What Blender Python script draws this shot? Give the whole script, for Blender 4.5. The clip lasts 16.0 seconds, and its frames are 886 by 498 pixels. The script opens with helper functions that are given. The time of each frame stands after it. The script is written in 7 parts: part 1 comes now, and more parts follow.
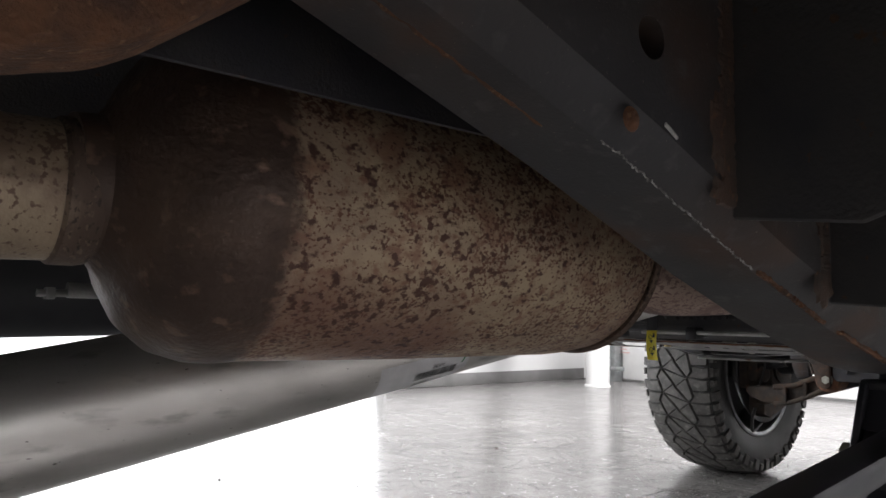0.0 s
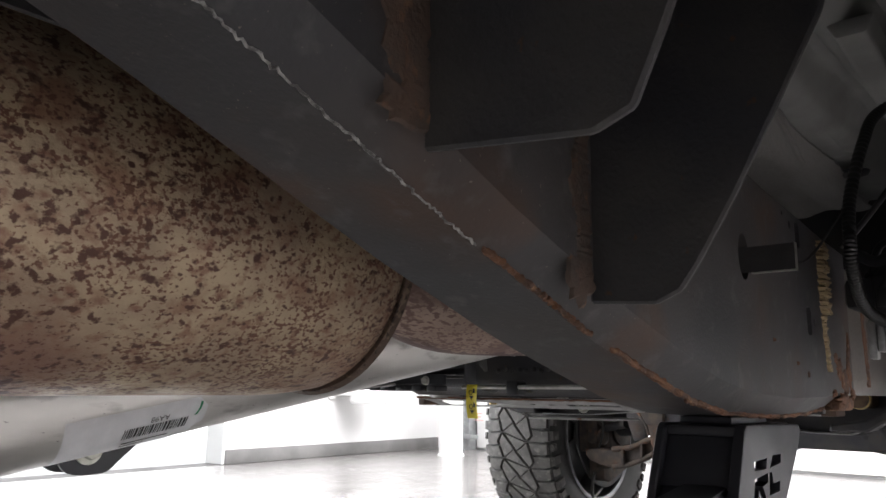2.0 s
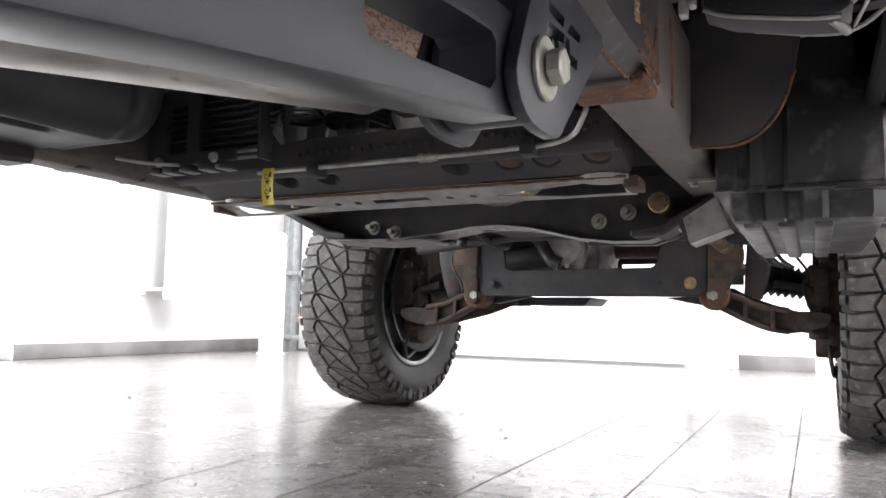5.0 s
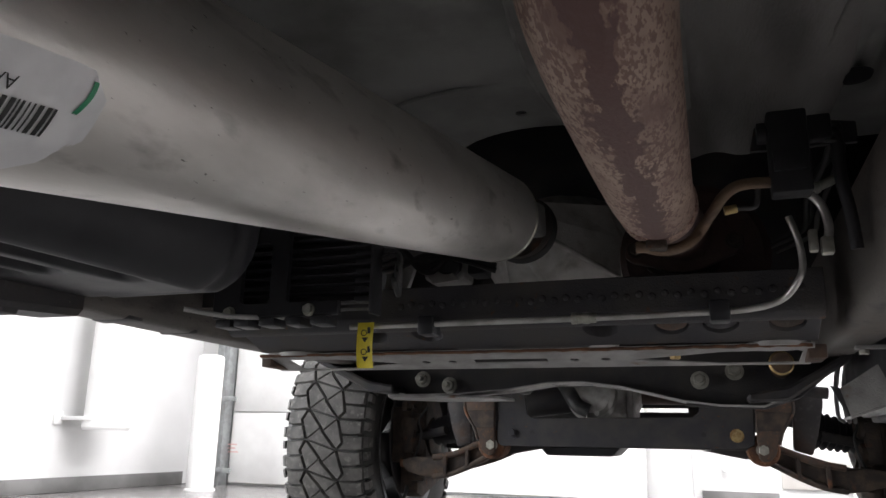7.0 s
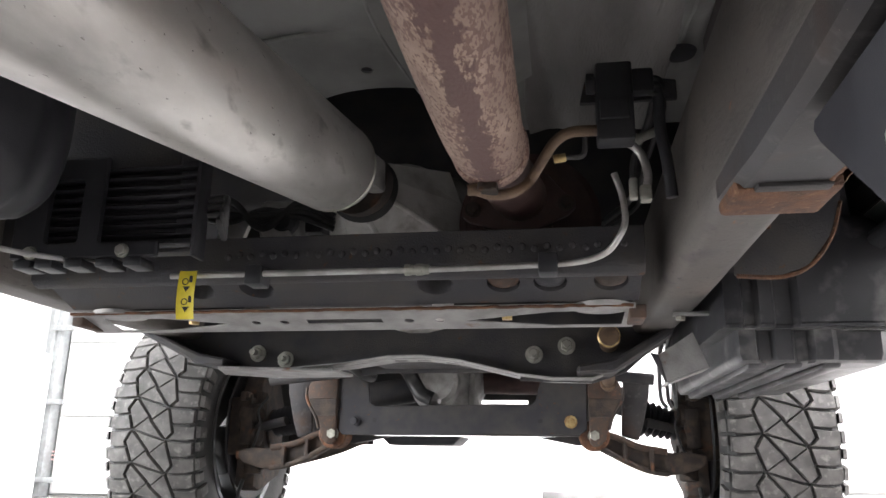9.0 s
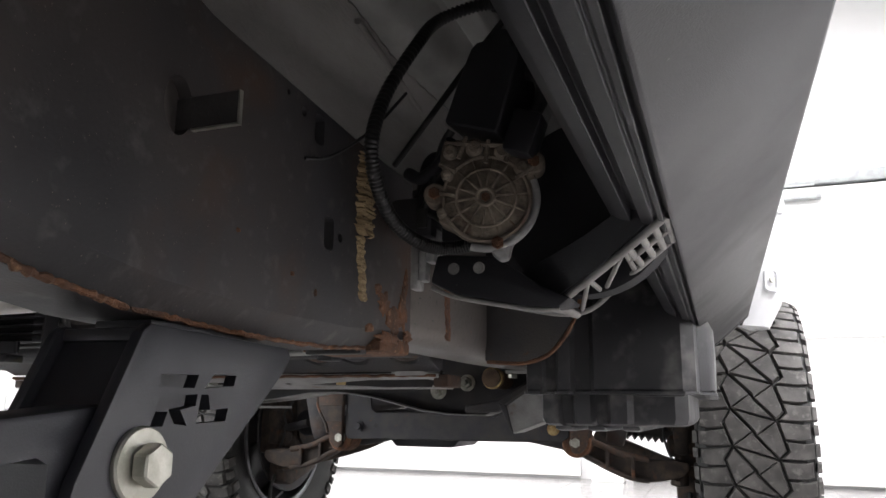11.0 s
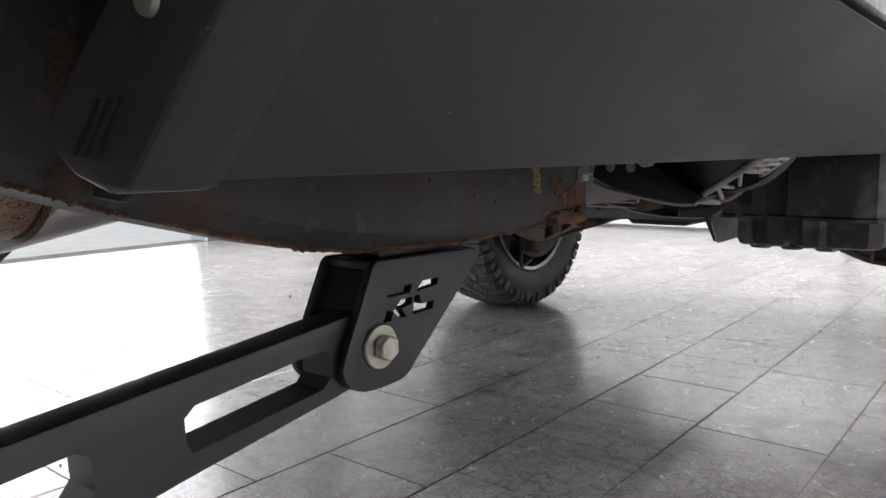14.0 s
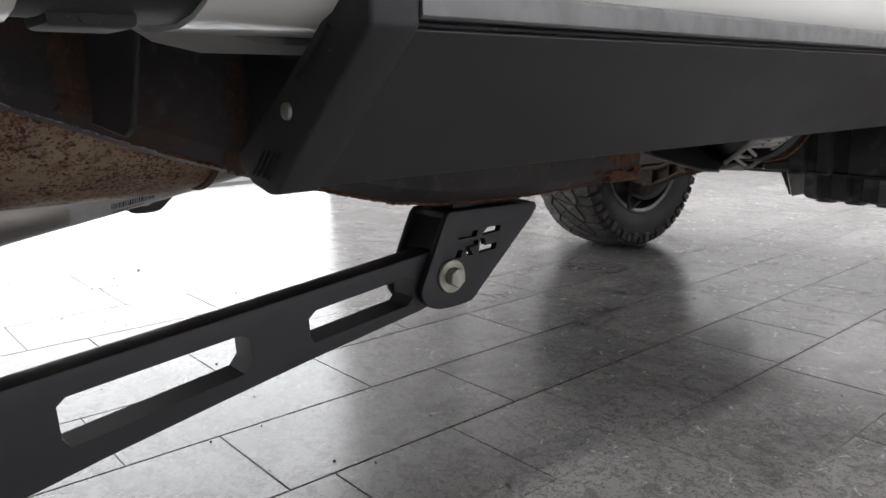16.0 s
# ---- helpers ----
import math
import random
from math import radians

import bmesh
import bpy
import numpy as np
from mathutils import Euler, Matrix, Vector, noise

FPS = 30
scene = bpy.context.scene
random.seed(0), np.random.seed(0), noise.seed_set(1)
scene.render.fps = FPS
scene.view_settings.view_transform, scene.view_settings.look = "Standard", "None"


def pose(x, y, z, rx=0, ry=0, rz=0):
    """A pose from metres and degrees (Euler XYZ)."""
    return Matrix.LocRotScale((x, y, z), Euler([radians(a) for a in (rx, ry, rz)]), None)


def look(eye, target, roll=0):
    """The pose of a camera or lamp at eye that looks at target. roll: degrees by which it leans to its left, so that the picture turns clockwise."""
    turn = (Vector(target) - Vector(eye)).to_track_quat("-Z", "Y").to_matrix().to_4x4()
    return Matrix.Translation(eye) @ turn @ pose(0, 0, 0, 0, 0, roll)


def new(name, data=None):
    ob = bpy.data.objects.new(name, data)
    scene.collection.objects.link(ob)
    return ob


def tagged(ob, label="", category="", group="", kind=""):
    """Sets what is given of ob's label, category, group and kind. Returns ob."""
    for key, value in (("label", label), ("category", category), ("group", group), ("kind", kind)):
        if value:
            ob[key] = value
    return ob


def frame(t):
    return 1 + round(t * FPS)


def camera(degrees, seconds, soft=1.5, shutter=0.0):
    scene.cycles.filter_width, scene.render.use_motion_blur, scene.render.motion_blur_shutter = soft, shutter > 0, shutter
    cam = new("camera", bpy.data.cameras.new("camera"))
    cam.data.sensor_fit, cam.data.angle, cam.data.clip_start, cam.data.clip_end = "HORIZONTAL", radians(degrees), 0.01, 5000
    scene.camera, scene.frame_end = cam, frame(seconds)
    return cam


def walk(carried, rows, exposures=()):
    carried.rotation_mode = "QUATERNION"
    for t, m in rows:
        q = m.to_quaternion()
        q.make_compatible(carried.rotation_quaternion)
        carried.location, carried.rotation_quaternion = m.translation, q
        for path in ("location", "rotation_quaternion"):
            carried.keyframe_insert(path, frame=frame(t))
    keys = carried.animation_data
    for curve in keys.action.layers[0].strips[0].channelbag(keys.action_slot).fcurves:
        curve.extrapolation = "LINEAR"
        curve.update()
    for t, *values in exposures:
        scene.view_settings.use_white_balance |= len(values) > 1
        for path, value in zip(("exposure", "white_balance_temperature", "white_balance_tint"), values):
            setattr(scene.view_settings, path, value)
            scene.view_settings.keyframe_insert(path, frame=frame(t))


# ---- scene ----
cam = camera(61.16, 16.0)
PATH = [
    (0, pose(0.6723, -0.6973, 0.5616, 95.219, -1.204, 49.383)),
    (0.5, pose(0.6301, -0.6986, 0.5495, 98.396, -1.149, 47.654)),
    (1, pose(0.6141, -0.6928, 0.5412, 99.680, -1.036, 46.700)),
    (1.5, pose(0.6203, -0.6078, 0.5498, 100.524, -0.829, 43.552)),
    (2, pose(0.6349, -0.5140, 0.5358, 100.690, -0.720, 39.129)),
    (2.5, pose(0.6433, -0.4581, 0.5286, 100.494, -0.898, 35.032)),
    (3, pose(0.6546, -0.4078, 0.5106, 100.370, -0.862, 32.556)),
    (3.5, pose(0.6762, -0.3698, 0.4959, 98.677, -0.830, 30.464)),
    (4, pose(0.6949, -0.3471, 0.4650, 96.229, -0.750, 28.838)),
    (4.2, pose(0.6933, -0.3489, 0.4504, 95.338, -0.818, 28.420)),
    (4.9, pose(0.6200, -0.3700, 0.3300, 95.200, -1.000, 26.600)),
    (5.6, pose(0.4400, -0.3700, 0.2850, 96.000, -1.200, 23.800)),
    (6.3, pose(0.3043, -0.3504, 0.3473, 97.919, -1.296, 22.029)),
    (6.5, pose(0.2781, -0.3426, 0.3691, 99.841, -1.268, 21.539)),
    (7, pose(0.2523, -0.3171, 0.4031, 104.243, -1.067, 19.665)),
    (7.5, pose(0.2450, -0.2892, 0.4051, 105.348, -0.875, 15.955)),
    (8, pose(0.2372, -0.2647, 0.4079, 105.483, -0.689, 10.941)),
    (8.5, pose(0.2299, -0.2699, 0.3965, 105.454, -0.695, 8.591)),
    (9, pose(0.2729, -0.2676, 0.3372, 105.377, -0.700, 8.798)),
    (9.5, pose(0.4328, -0.2274, 0.3014, 105.158, -0.774, 12.009)),
    (10, pose(0.5858, -0.2094, 0.3882, 104.458, -1.109, 15.739)),
    (10.2, pose(0.6234, -0.2206, 0.4285, 104.543, -0.742, 16.812)),
    (11.2, pose(0.7450, -0.3000, 0.4800, 101.400, -0.550, 20.500)),
    (12.3, pose(0.8140, -0.3207, 0.5302, 97.618, -0.286, 23.735)),
    (12.5, pose(0.8303, -0.3482, 0.5372, 95.474, -0.090, 24.840)),
    (13, pose(0.8464, -0.3816, 0.5702, 89.334, 0.549, 27.675)),
    (13.5, pose(0.8570, -0.3909, 0.5732, 85.301, 0.676, 31.902)),
    (14, pose(0.8690, -0.4003, 0.5937, 82.991, 0.964, 39.420)),
    (14.5, pose(0.9290, -0.4605, 0.6405, 80.476, 1.151, 45.528)),
    (15, pose(1.0213, -0.5214, 0.6758, 79.061, 1.087, 47.216)),
    (15.5, pose(1.0822, -0.5587, 0.6902, 78.667, 0.927, 47.427)),
    (16, pose(1.0320, -0.4893, 0.6346, 78.152, 0.862, 49.153)),
]
EXPOSURE = [(0, 1.12), (1, 1.5), (2, 1.84), (3, 2.28), (3.5, 2.35), (4.2, 2.42), (6.5, 1.2), (7, 1.42), (7.5, 2.0), (8, 2.38), (9, 2.7), (9.5, 2.05), (10, 1.9), (12.5, 1.12), (13.5, 1.05), (14.5, 0.95), (15.5, 0.66), (16, 0.58)]
walk(cam, PATH, EXPOSURE)

# ---------------------------------------------------------------- light
world = bpy.data.worlds.new("world")
scene.world = world
world.use_nodes = True
world.node_tree.nodes["Background"].inputs[0].default_value = (0.9, 0.95, 1, 1)
world.node_tree.nodes["Background"].inputs[1].default_value = 0.3


def area(name, at, to, sx, sy, watts, colour=(1, 1, 1)):
    d = bpy.data.lights.new(name, "AREA")
    d.shape, d.size, d.size_y, d.energy, d.color = "RECTANGLE", sx, sy, watts, colour
    o = new(name, d)
    o.matrix_world = look(at, to)
    return o


CEIL = 3.4
# ceiling lamps out of view, added and placed to balance the brightness
LAMPS = [(-1.6, 3.6, 62), (0.9, 2.4, 72), (2.9, 1.0, 74)]
for lx, ly, watts in LAMPS:
    area("tube_light", (lx, ly, CEIL - 0.13), (lx, ly, 0), 0.25, 2.4, watts, (0.99, 0.97, 1))
# daylight through the open bay on the left side
area("bay_daylight", (-3.97, 0.25, 1.36), (0, 0.25, 1.06), 4.9, 2.6, 78, (0.97, 0.975, 1))


# ---------------------------------------------------------------- materials
def mat(name, c1, c2=None, scale=30.0, lo=0.4, hi=0.6, rough=0.5, rough2=None, metal=0.0, spots=None, stain=None,
        bump=0.0, bump_scale=400.0, coat=0.0, stretch=(1, 1, 1), vary=0.0, emit=0.0, dust=None, band=None, zone=None):
    """c1/c2: two colours blended by noise. spots: (colour, scale, threshold). stain: (colour, scale, lo, hi)."""
    m = bpy.data.materials.new(name)
    m.use_nodes = True
    nt = m.node_tree
    b = nt.nodes["Principled BSDF"]
    L = nt.links.new
    mp = nt.nodes.new("ShaderNodeMapping")
    mp.inputs["Scale"].default_value = stretch
    if vary:
        L(nt.nodes.new("ShaderNodeNewGeometry").outputs["Position"], mp.inputs["Vector"])
    else:
        L(nt.nodes.new("ShaderNodeTexCoord").outputs["Object"], mp.inputs["Vector"])

    def ramp(src, a, z):
        r = nt.nodes.new("ShaderNodeMapRange")
        r.inputs["From Min"].default_value, r.inputs["From Max"].default_value = a, z
        L(src, r.inputs["Value"])
        return r.outputs["Result"]

    def noisy(s, detail=6):
        n = nt.nodes.new("ShaderNodeTexNoise")
        n.inputs["Scale"].default_value, n.inputs["Detail"].default_value = s, detail
        L(mp.outputs["Vector"], n.inputs["Vector"])
        return n.outputs["Fac"]

    def mix(f, a, c):
        x = nt.nodes.new("ShaderNodeMix")
        x.data_type = "RGBA"
        L(f, x.inputs[0])
        if isinstance(a, tuple):
            x.inputs[6].default_value = (*a, 1)
        else:
            L(a, x.inputs[6])
        if isinstance(c, tuple):
            x.inputs[7].default_value = (*c, 1)
        else:
            L(c, x.inputs[7])
        return x.outputs[2]

    col = c1
    if c2:
        n1 = ramp(noisy(scale), lo, hi)
        col = mix(n1, c1, c2)
        if rough2 is not None:
            rr = nt.nodes.new("ShaderNodeMapRange")
            rr.inputs["To Min"].default_value, rr.inputs["To Max"].default_value = rough, rough2
            L(n1, rr.inputs["Value"])
            L(rr.outputs["Result"], b.inputs["Roughness"])
    for dc, ds, dlo, dhi, dr in (dust or []):
        nz = nt.nodes.new("ShaderNodeTexNoise")
        nz.inputs["Scale"].default_value, nz.inputs["Detail"].default_value = ds, 12
        nz.inputs["Roughness"].default_value, nz.inputs["Distortion"].default_value = 0.7, 1.4
        L(mp.outputs["Vector"], nz.inputs["Vector"])
        fac = ramp(nz.outputs["Fac"], dlo, dhi)
        col = mix(fac, col, dc)
        mr = nt.nodes.new("ShaderNodeMix")
        L(fac, mr.inputs[0])
        if b.inputs["Roughness"].links:
            L(b.inputs["Roughness"].links[0].from_socket, mr.inputs[2])
        else:
            mr.inputs[2].default_value = rough
        mr.inputs[3].default_value = dr
        L(mr.outputs[0], b.inputs["Roughness"])
    for st in (stain or []):
        col = mix(ramp(noisy(st[1]), st[2], st[3]), col, st[0])
    for sp in ([] if not spots else [spots] if isinstance(spots, tuple) else spots):
        src = noisy(sp[1], 3)
        if len(sp) > 3:
            # fourth value: scale of the patches in which the spots gather
            ma = nt.nodes.new("ShaderNodeMath")
            ma.operation = "MULTIPLY_ADD"
            ma.inputs[1].default_value, ma.inputs[2].default_value = 0.42, -0.21
            L(noisy(sp[3], 2), ma.inputs[0])
            ad = nt.nodes.new("ShaderNodeMath")
            L(src, ad.inputs[0])
            L(ma.outputs[0], ad.inputs[1])
            src = ad.outputs[0]
        col = mix(ramp(src, sp[2], sp[2] + (0.05 if len(sp) < 4 else 0.085)), col, sp[0])
    if zone:
        # behind a ragged line across y the surface turns to other colours: (two colours, y, raggedness, width)
        za, zb, zy, zr, zw = zone
        sy = nt.nodes.new("ShaderNodeSeparateXYZ")
        L(nt.nodes.new("ShaderNodeTexCoord").outputs["Object"], sy.inputs[0])
        chain = sy.outputs[1]
        for s, k in ((14, zr), (60, zr), (240, zr * 0.6)):
            q = nt.nodes.new("ShaderNodeMath")
            q.operation = "MULTIPLY_ADD"
            L(noisy(s, 3), q.inputs[0])
            q.inputs[1].default_value = k
            L(chain, q.inputs[2])
            chain = q.outputs[0]
        other = mix(ramp(noisy(22, 8), 0.42, 0.68), za, zb)
        other = mix(ramp(noisy(75, 4), 0.60, 0.70), other, tuple(min(1, v * 1.7) for v in zb))
        col = mix(ramp(chain, zy + zr * 1.3 + zw, zy + zr * 1.3 - zw), col, other)
    if band:
        # ragged stain along y: (colour, x of its middle, half width, noise scale)
        bc, bx, bw, bs = band
        sx = nt.nodes.new("ShaderNodeSeparateXYZ")
        L(nt.nodes.new("ShaderNodeTexCoord").outputs["Object"], sx.inputs[0])
        chain = sx.outputs[0]
        for op, val in (("SUBTRACT", bx), ("ABSOLUTE", 0.0)):
            q = nt.nodes.new("ShaderNodeMath")
            q.operation = op
            L(chain, q.inputs[0])
            q.inputs[1].default_value = val
            chain = q.outputs[0]
        for s, k in ((bs, 0.030), (bs * 4, 0.022)):
            q = nt.nodes.new("ShaderNodeMath")
            q.operation = "MULTIPLY_ADD"
            L(noisy(s, 4), q.inputs[0])
            q.inputs[1].default_value = k
            L(chain, q.inputs[2])
            chain = q.outputs[0]
        col = mix(ramp(chain, bw + 0.0265, bw + 0.0240), col, bc)
    if vary:
        oi = nt.nodes.new("ShaderNodeObjectInfo")
        hv = nt.nodes.new("ShaderNodeHueSaturation")
        L(ramp(oi.outputs["Random"], -1.0, 2.0), hv.inputs["Value"])
        rv = hv.inputs["Value"].links[0].from_node
        rv.inputs["From Min"].default_value, rv.inputs["From Max"].default_value = 0, 1
        rv.inputs["To Min"].default_value, rv.inputs["To Max"].default_value = 1 - vary, 1 + vary
        L(col, hv.inputs["Color"])
        col = hv.outputs["Color"]
    if isinstance(col, tuple):
        b.inputs["Base Color"].default_value = (*col, 1)
    else:
        L(col, b.inputs["Base Color"])
    if not b.inputs["Roughness"].links:
        b.inputs["Roughness"].default_value = rough
    b.inputs["Metallic"].default_value = metal
    b.inputs["Coat Weight"].default_value = coat
    b.inputs["Coat Roughness"].default_value = 0.05
    if bump:
        bp = nt.nodes.new("ShaderNodeBump")
        bp.inputs["Strength"].default_value = bump
        bp.inputs["Distance"].default_value = 0.002
        L(noisy(bump_scale, 4), bp.inputs["Height"])
        L(bp.outputs["Normal"], b.inputs["Normal"])
    if emit:
        b.inputs["Emission Color"].default_value = (*c1, 1)
        b.inputs["Emission Strength"].default_value = emit
    return m


FRAME = mat("frame_paint", (0.0485, 0.0475, 0.0515), (0.063, 0.0555, 0.0535), 9, 0.35, 0.7, 0.50, 0.66,
            stain=[((0.092, 0.050, 0.031), 11, 0.52, 0.76), ((0.032, 0.031, 0.033), 5, 0.52, 0.70), ((0.10, 0.096, 0.092), 70, 0.58, 0.80)],
            spots=((0.15, 0.13, 0.11), 520, 0.70), bump=0.14, bump_scale=420)
RUST = mat("rust", (0.165, 0.072, 0.034), (0.075, 0.038, 0.024), 70, 0.35, 0.65, 0.85, stain=[((0.25, 0.14, 0.075), 190, 0.60, 0.72)], bump=0.9, bump_scale=420)
RUSTSOFT = mat("brown_rust_film", (0.088, 0.052, 0.036), (0.060, 0.044, 0.036), 60, 0.35, 0.65, 0.8, stain=[((0.15, 0.075, 0.04), 130, 0.58, 0.72)], bump=0.5, bump_scale=420)
RAILDUST = mat("dusty_rail_paint", (0.078, 0.070, 0.065), (0.110, 0.096, 0.086), 12, 0.38, 0.66, 0.5, 0.62, stain=[((0.16, 0.135, 0.115), 7, 0.56, 0.78), ((0.05, 0.045, 0.043), 26, 0.56, 0.72)], spots=[((0.17, 0.08, 0.04), 70, 0.71), ((0.045, 0.04, 0.038), 210, 0.66)], bump=0.35, bump_scale=240, stretch=(1, 0.5, 1))
SEALER = mat("seam_sealer", (0.40, 0.30, 0.165), (0.22, 0.155, 0.085), 90, 0.4, 0.6, 0.8, bump=1.0, bump_scale=220, stretch=(1, 1, 3))
SCRATCH = mat("bare_scratch", (0.46, 0.45, 0.43), (0.09, 0.085, 0.08), 240, 0.4, 0.6, 0.5)
MUFFLER = mat("mottled_muffler_steel", (0.455, 0.348, 0.228), (0.345, 0.254, 0.178), 30, 0.40, 0.62, 0.46, 0.65, metal=0.35,
              stain=[((0.25, 0.145, 0.105), 8, 0.50, 0.66), ((0.29, 0.17, 0.11), 46, 0.54, 0.68), ((0.25, 0.135, 0.09), 150, 0.52, 0.68)],
              spots=[((0.16, 0.075, 0.048), 430, 0.545, 26), ((0.10, 0.046, 0.032), 210, 0.585, 15), ((0.085, 0.038, 0.027), 105, 0.615, 9)], bump=0.5, bump_scale=260, stretch=(1, 0.75, 1),
              zone=((0.072, 0.045, 0.034), (0.115, 0.072, 0.050), -0.497, 0.020, 0.006))
MUFFLER_END = mat("brown_muffler_end", (0.105, 0.070, 0.052), (0.15, 0.102, 0.074), 26, 0.46, 0.70, 0.6, metal=0.3, stain=[((0.20, 0.14, 0.10), 30, 0.56, 0.70)],
                  spots=[((0.19, 0.135, 0.095), 190, 0.575, 12), ((0.045, 0.028, 0.021), 210, 0.57, 12)], bump=0.4, bump_scale=260, stretch=(1, 1.6, 1))
PIPE_TAN = mat("tan_exhaust_pipe", (0.40, 0.31, 0.215), (0.27, 0.195, 0.135), 18, 0.4, 0.6, 0.5, metal=0.4, stain=[((0.19, 0.13, 0.095), 34, 0.52, 0.68)],
               spots=[((0.16, 0.10, 0.07), 260, 0.56, 22)], bump=0.35)
PIPE_RUST = mat("rust_brown_pipe", (0.42, 0.305, 0.24), (0.32, 0.225, 0.18), 40, 0.40, 0.62, 0.6, metal=0.25,
                stain=[((0.21, 0.13, 0.11), 26, 0.54, 0.66)], spots=[((0.18, 0.105, 0.09), 260, 0.515, 22), ((0.20, 0.12, 0.10), 520, 0.535, 30)], bump=0.4, stretch=(1, 0.36, 1),
                band=((0.130, 0.073, 0.066), 0.2105, 0.0105, 55))
ALU = mat("driveshaft_aluminium", (0.66, 0.64, 0.61), (0.54, 0.52, 0.495), 12, 0.35, 0.7, 0.35, 0.48, metal=0.8, stain=[((0.40, 0.385, 0.365), 16, 0.50, 0.70), ((0.30, 0.285, 0.27), 60, 0.60, 0.76)], spots=((0.16, 0.15, 0.14), 330, 0.70), bump=0.15, bump_scale=120, stretch=(1, 0.3, 1))
CAST = mat("cast_aluminium", (0.40, 0.39, 0.375), (0.25, 0.24, 0.23), 30, 0.4, 0.65, 0.55, metal=0.55, bump=0.4)
CASEALU = mat("pale_gearbox_casting", (0.66, 0.645, 0.62), (0.46, 0.445, 0.42), 24, 0.4, 0.65, 0.5, metal=0.25, stain=[((0.25, 0.22, 0.19), 16, 0.55, 0.72)], bump=0.4)
# motor casting at about 0.8: shade between the ribs put into the colour
MOTORDIM = mat("dusty_dome_casting", (0.25, 0.21, 0.165), (0.115, 0.094, 0.074), 90, 0.38, 0.62, 0.7, metal=0.2, stain=[((0.10, 0.06, 0.04), 50, 0.60, 0.72)], bump=0.6)
MOTORCAST = mat("dusty_motor_casting", (0.31, 0.265, 0.21), (0.145, 0.118, 0.092), 60, 0.4, 0.6, 0.65, metal=0.2, stain=[((0.13, 0.08, 0.05), 40, 0.58, 0.7)], bump=0.6)
POWDER = mat("black_powder_coat", (0.024, 0.0245, 0.030), (0.037, 0.038, 0.046), 14, 0.4, 0.7, 0.38, 0.52, bump=0.08, bump_scale=900, spots=((0.08, 0.08, 0.08), 650, 0.72))
PLASTIC = mat("black_plastic", (0.024, 0.024, 0.028), (0.042, 0.042, 0.046), 11, 0.42, 0.7, 0.44, 0.60, bump=0.10, bump_scale=600, spots=((0.10, 0.095, 0.09), 420, 0.72))
TANKPLASTIC = mat("dusty_tank_plastic", (0.027, 0.027, 0.031), (0.050, 0.049, 0.052), 9, 0.40, 0.70, 0.30, 0.46, stain=[((0.17, 0.165, 0.16), 24, 0.54, 0.76)], bump=0.1, bump_scale=600, spots=((0.13, 0.125, 0.12), 420, 0.72))
BOARD = mat("board_grained_black", (0.029, 0.0285, 0.032), (0.041, 0.040, 0.0435), 7, 0.4, 0.7, 0.40, 0.54, bump=0.10, bump_scale=900, spots=[((0.15, 0.15, 0.15), 300, 0.73), ((0.035, 0.034, 0.036), 420, 0.70)])
# dark steel, also on sheets filling shaded gaps; raised to lift black cavities
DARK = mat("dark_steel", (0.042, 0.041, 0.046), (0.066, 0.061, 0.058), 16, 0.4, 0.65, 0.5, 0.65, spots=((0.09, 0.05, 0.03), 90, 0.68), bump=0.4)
GREYSTEEL = mat("grey_flange_steel", (0.36, 0.352, 0.345), (0.25, 0.243, 0.235), 30, 0.4, 0.65, 0.55, metal=0.2, stain=[((0.17, 0.09, 0.055), 24, 0.64, 0.74)], bump=0.4)
ZINC = mat("zinc_plate", (0.54, 0.535, 0.48), (0.40, 0.395, 0.34), 70, 0.4, 0.6, 0.35, 0.5, metal=0.85, bump=0.15)
BRASSY = mat("yellow_zinc", (0.55, 0.42, 0.20), (0.35, 0.22, 0.10), 80, 0.4, 0.6, 0.45, metal=0.7)
CASTRUST = mat("rusty_cast_iron", (0.033, 0.025, 0.021), (0.060, 0.040, 0.029), 40, 0.42, 0.64, 0.75, stain=[((0.16, 0.066, 0.030), 22, 0.56, 0.70)], bump=0.7, bump_scale=240)
MAROON = mat("dark_maroon_primer", (0.055, 0.028, 0.026), (0.085, 0.046, 0.038), 24, 0.42, 0.64, 0.6, bump=0.4, bump_scale=240)
CASTDARK = mat("dark_rusty_casting", (0.034, 0.026, 0.022), (0.075, 0.052, 0.038), 34, 0.42, 0.64, 0.75, stain=[((0.11, 0.048, 0.024), 24, 0.60, 0.74)], bump=0.7, bump_scale=240)
TORSION = mat("tan_painted_bar", (0.17, 0.11, 0.068), (0.085, 0.052, 0.035), 45, 0.42, 0.64, 0.6, bump=0.4)
LINE = mat("brake_line_steel", (0.60, 0.60, 0.58), (0.42, 0.41, 0.39), 40, 0.4, 0.6, 0.4, metal=0.8)
RUBBER = mat("tyre_rubber", (0.068, 0.065, 0.062), (0.135, 0.128, 0.122), 20, 0.40, 0.68, 0.72, stain=[((0.20, 0.19, 0.18), 60, 0.56, 0.75)], bump=0.4, bump_scale=260)
SIDEWALL = mat("tyre_sidewall", (0.018, 0.018, 0.018), (0.032, 0.031, 0.030), 16, 0.4, 0.7, 0.55, bump=0.3, bump_scale=260)
RIM = mat("rim_black", (0.016, 0.016, 0.017), (0.030, 0.030, 0.030), 20, 0.4, 0.6, 0.35)
RIMLIP = mat("rim_machined", (0.32, 0.33, 0.34), (0.22, 0.22, 0.23), 30, 0.4, 0.6, 0.35, metal=0.9)
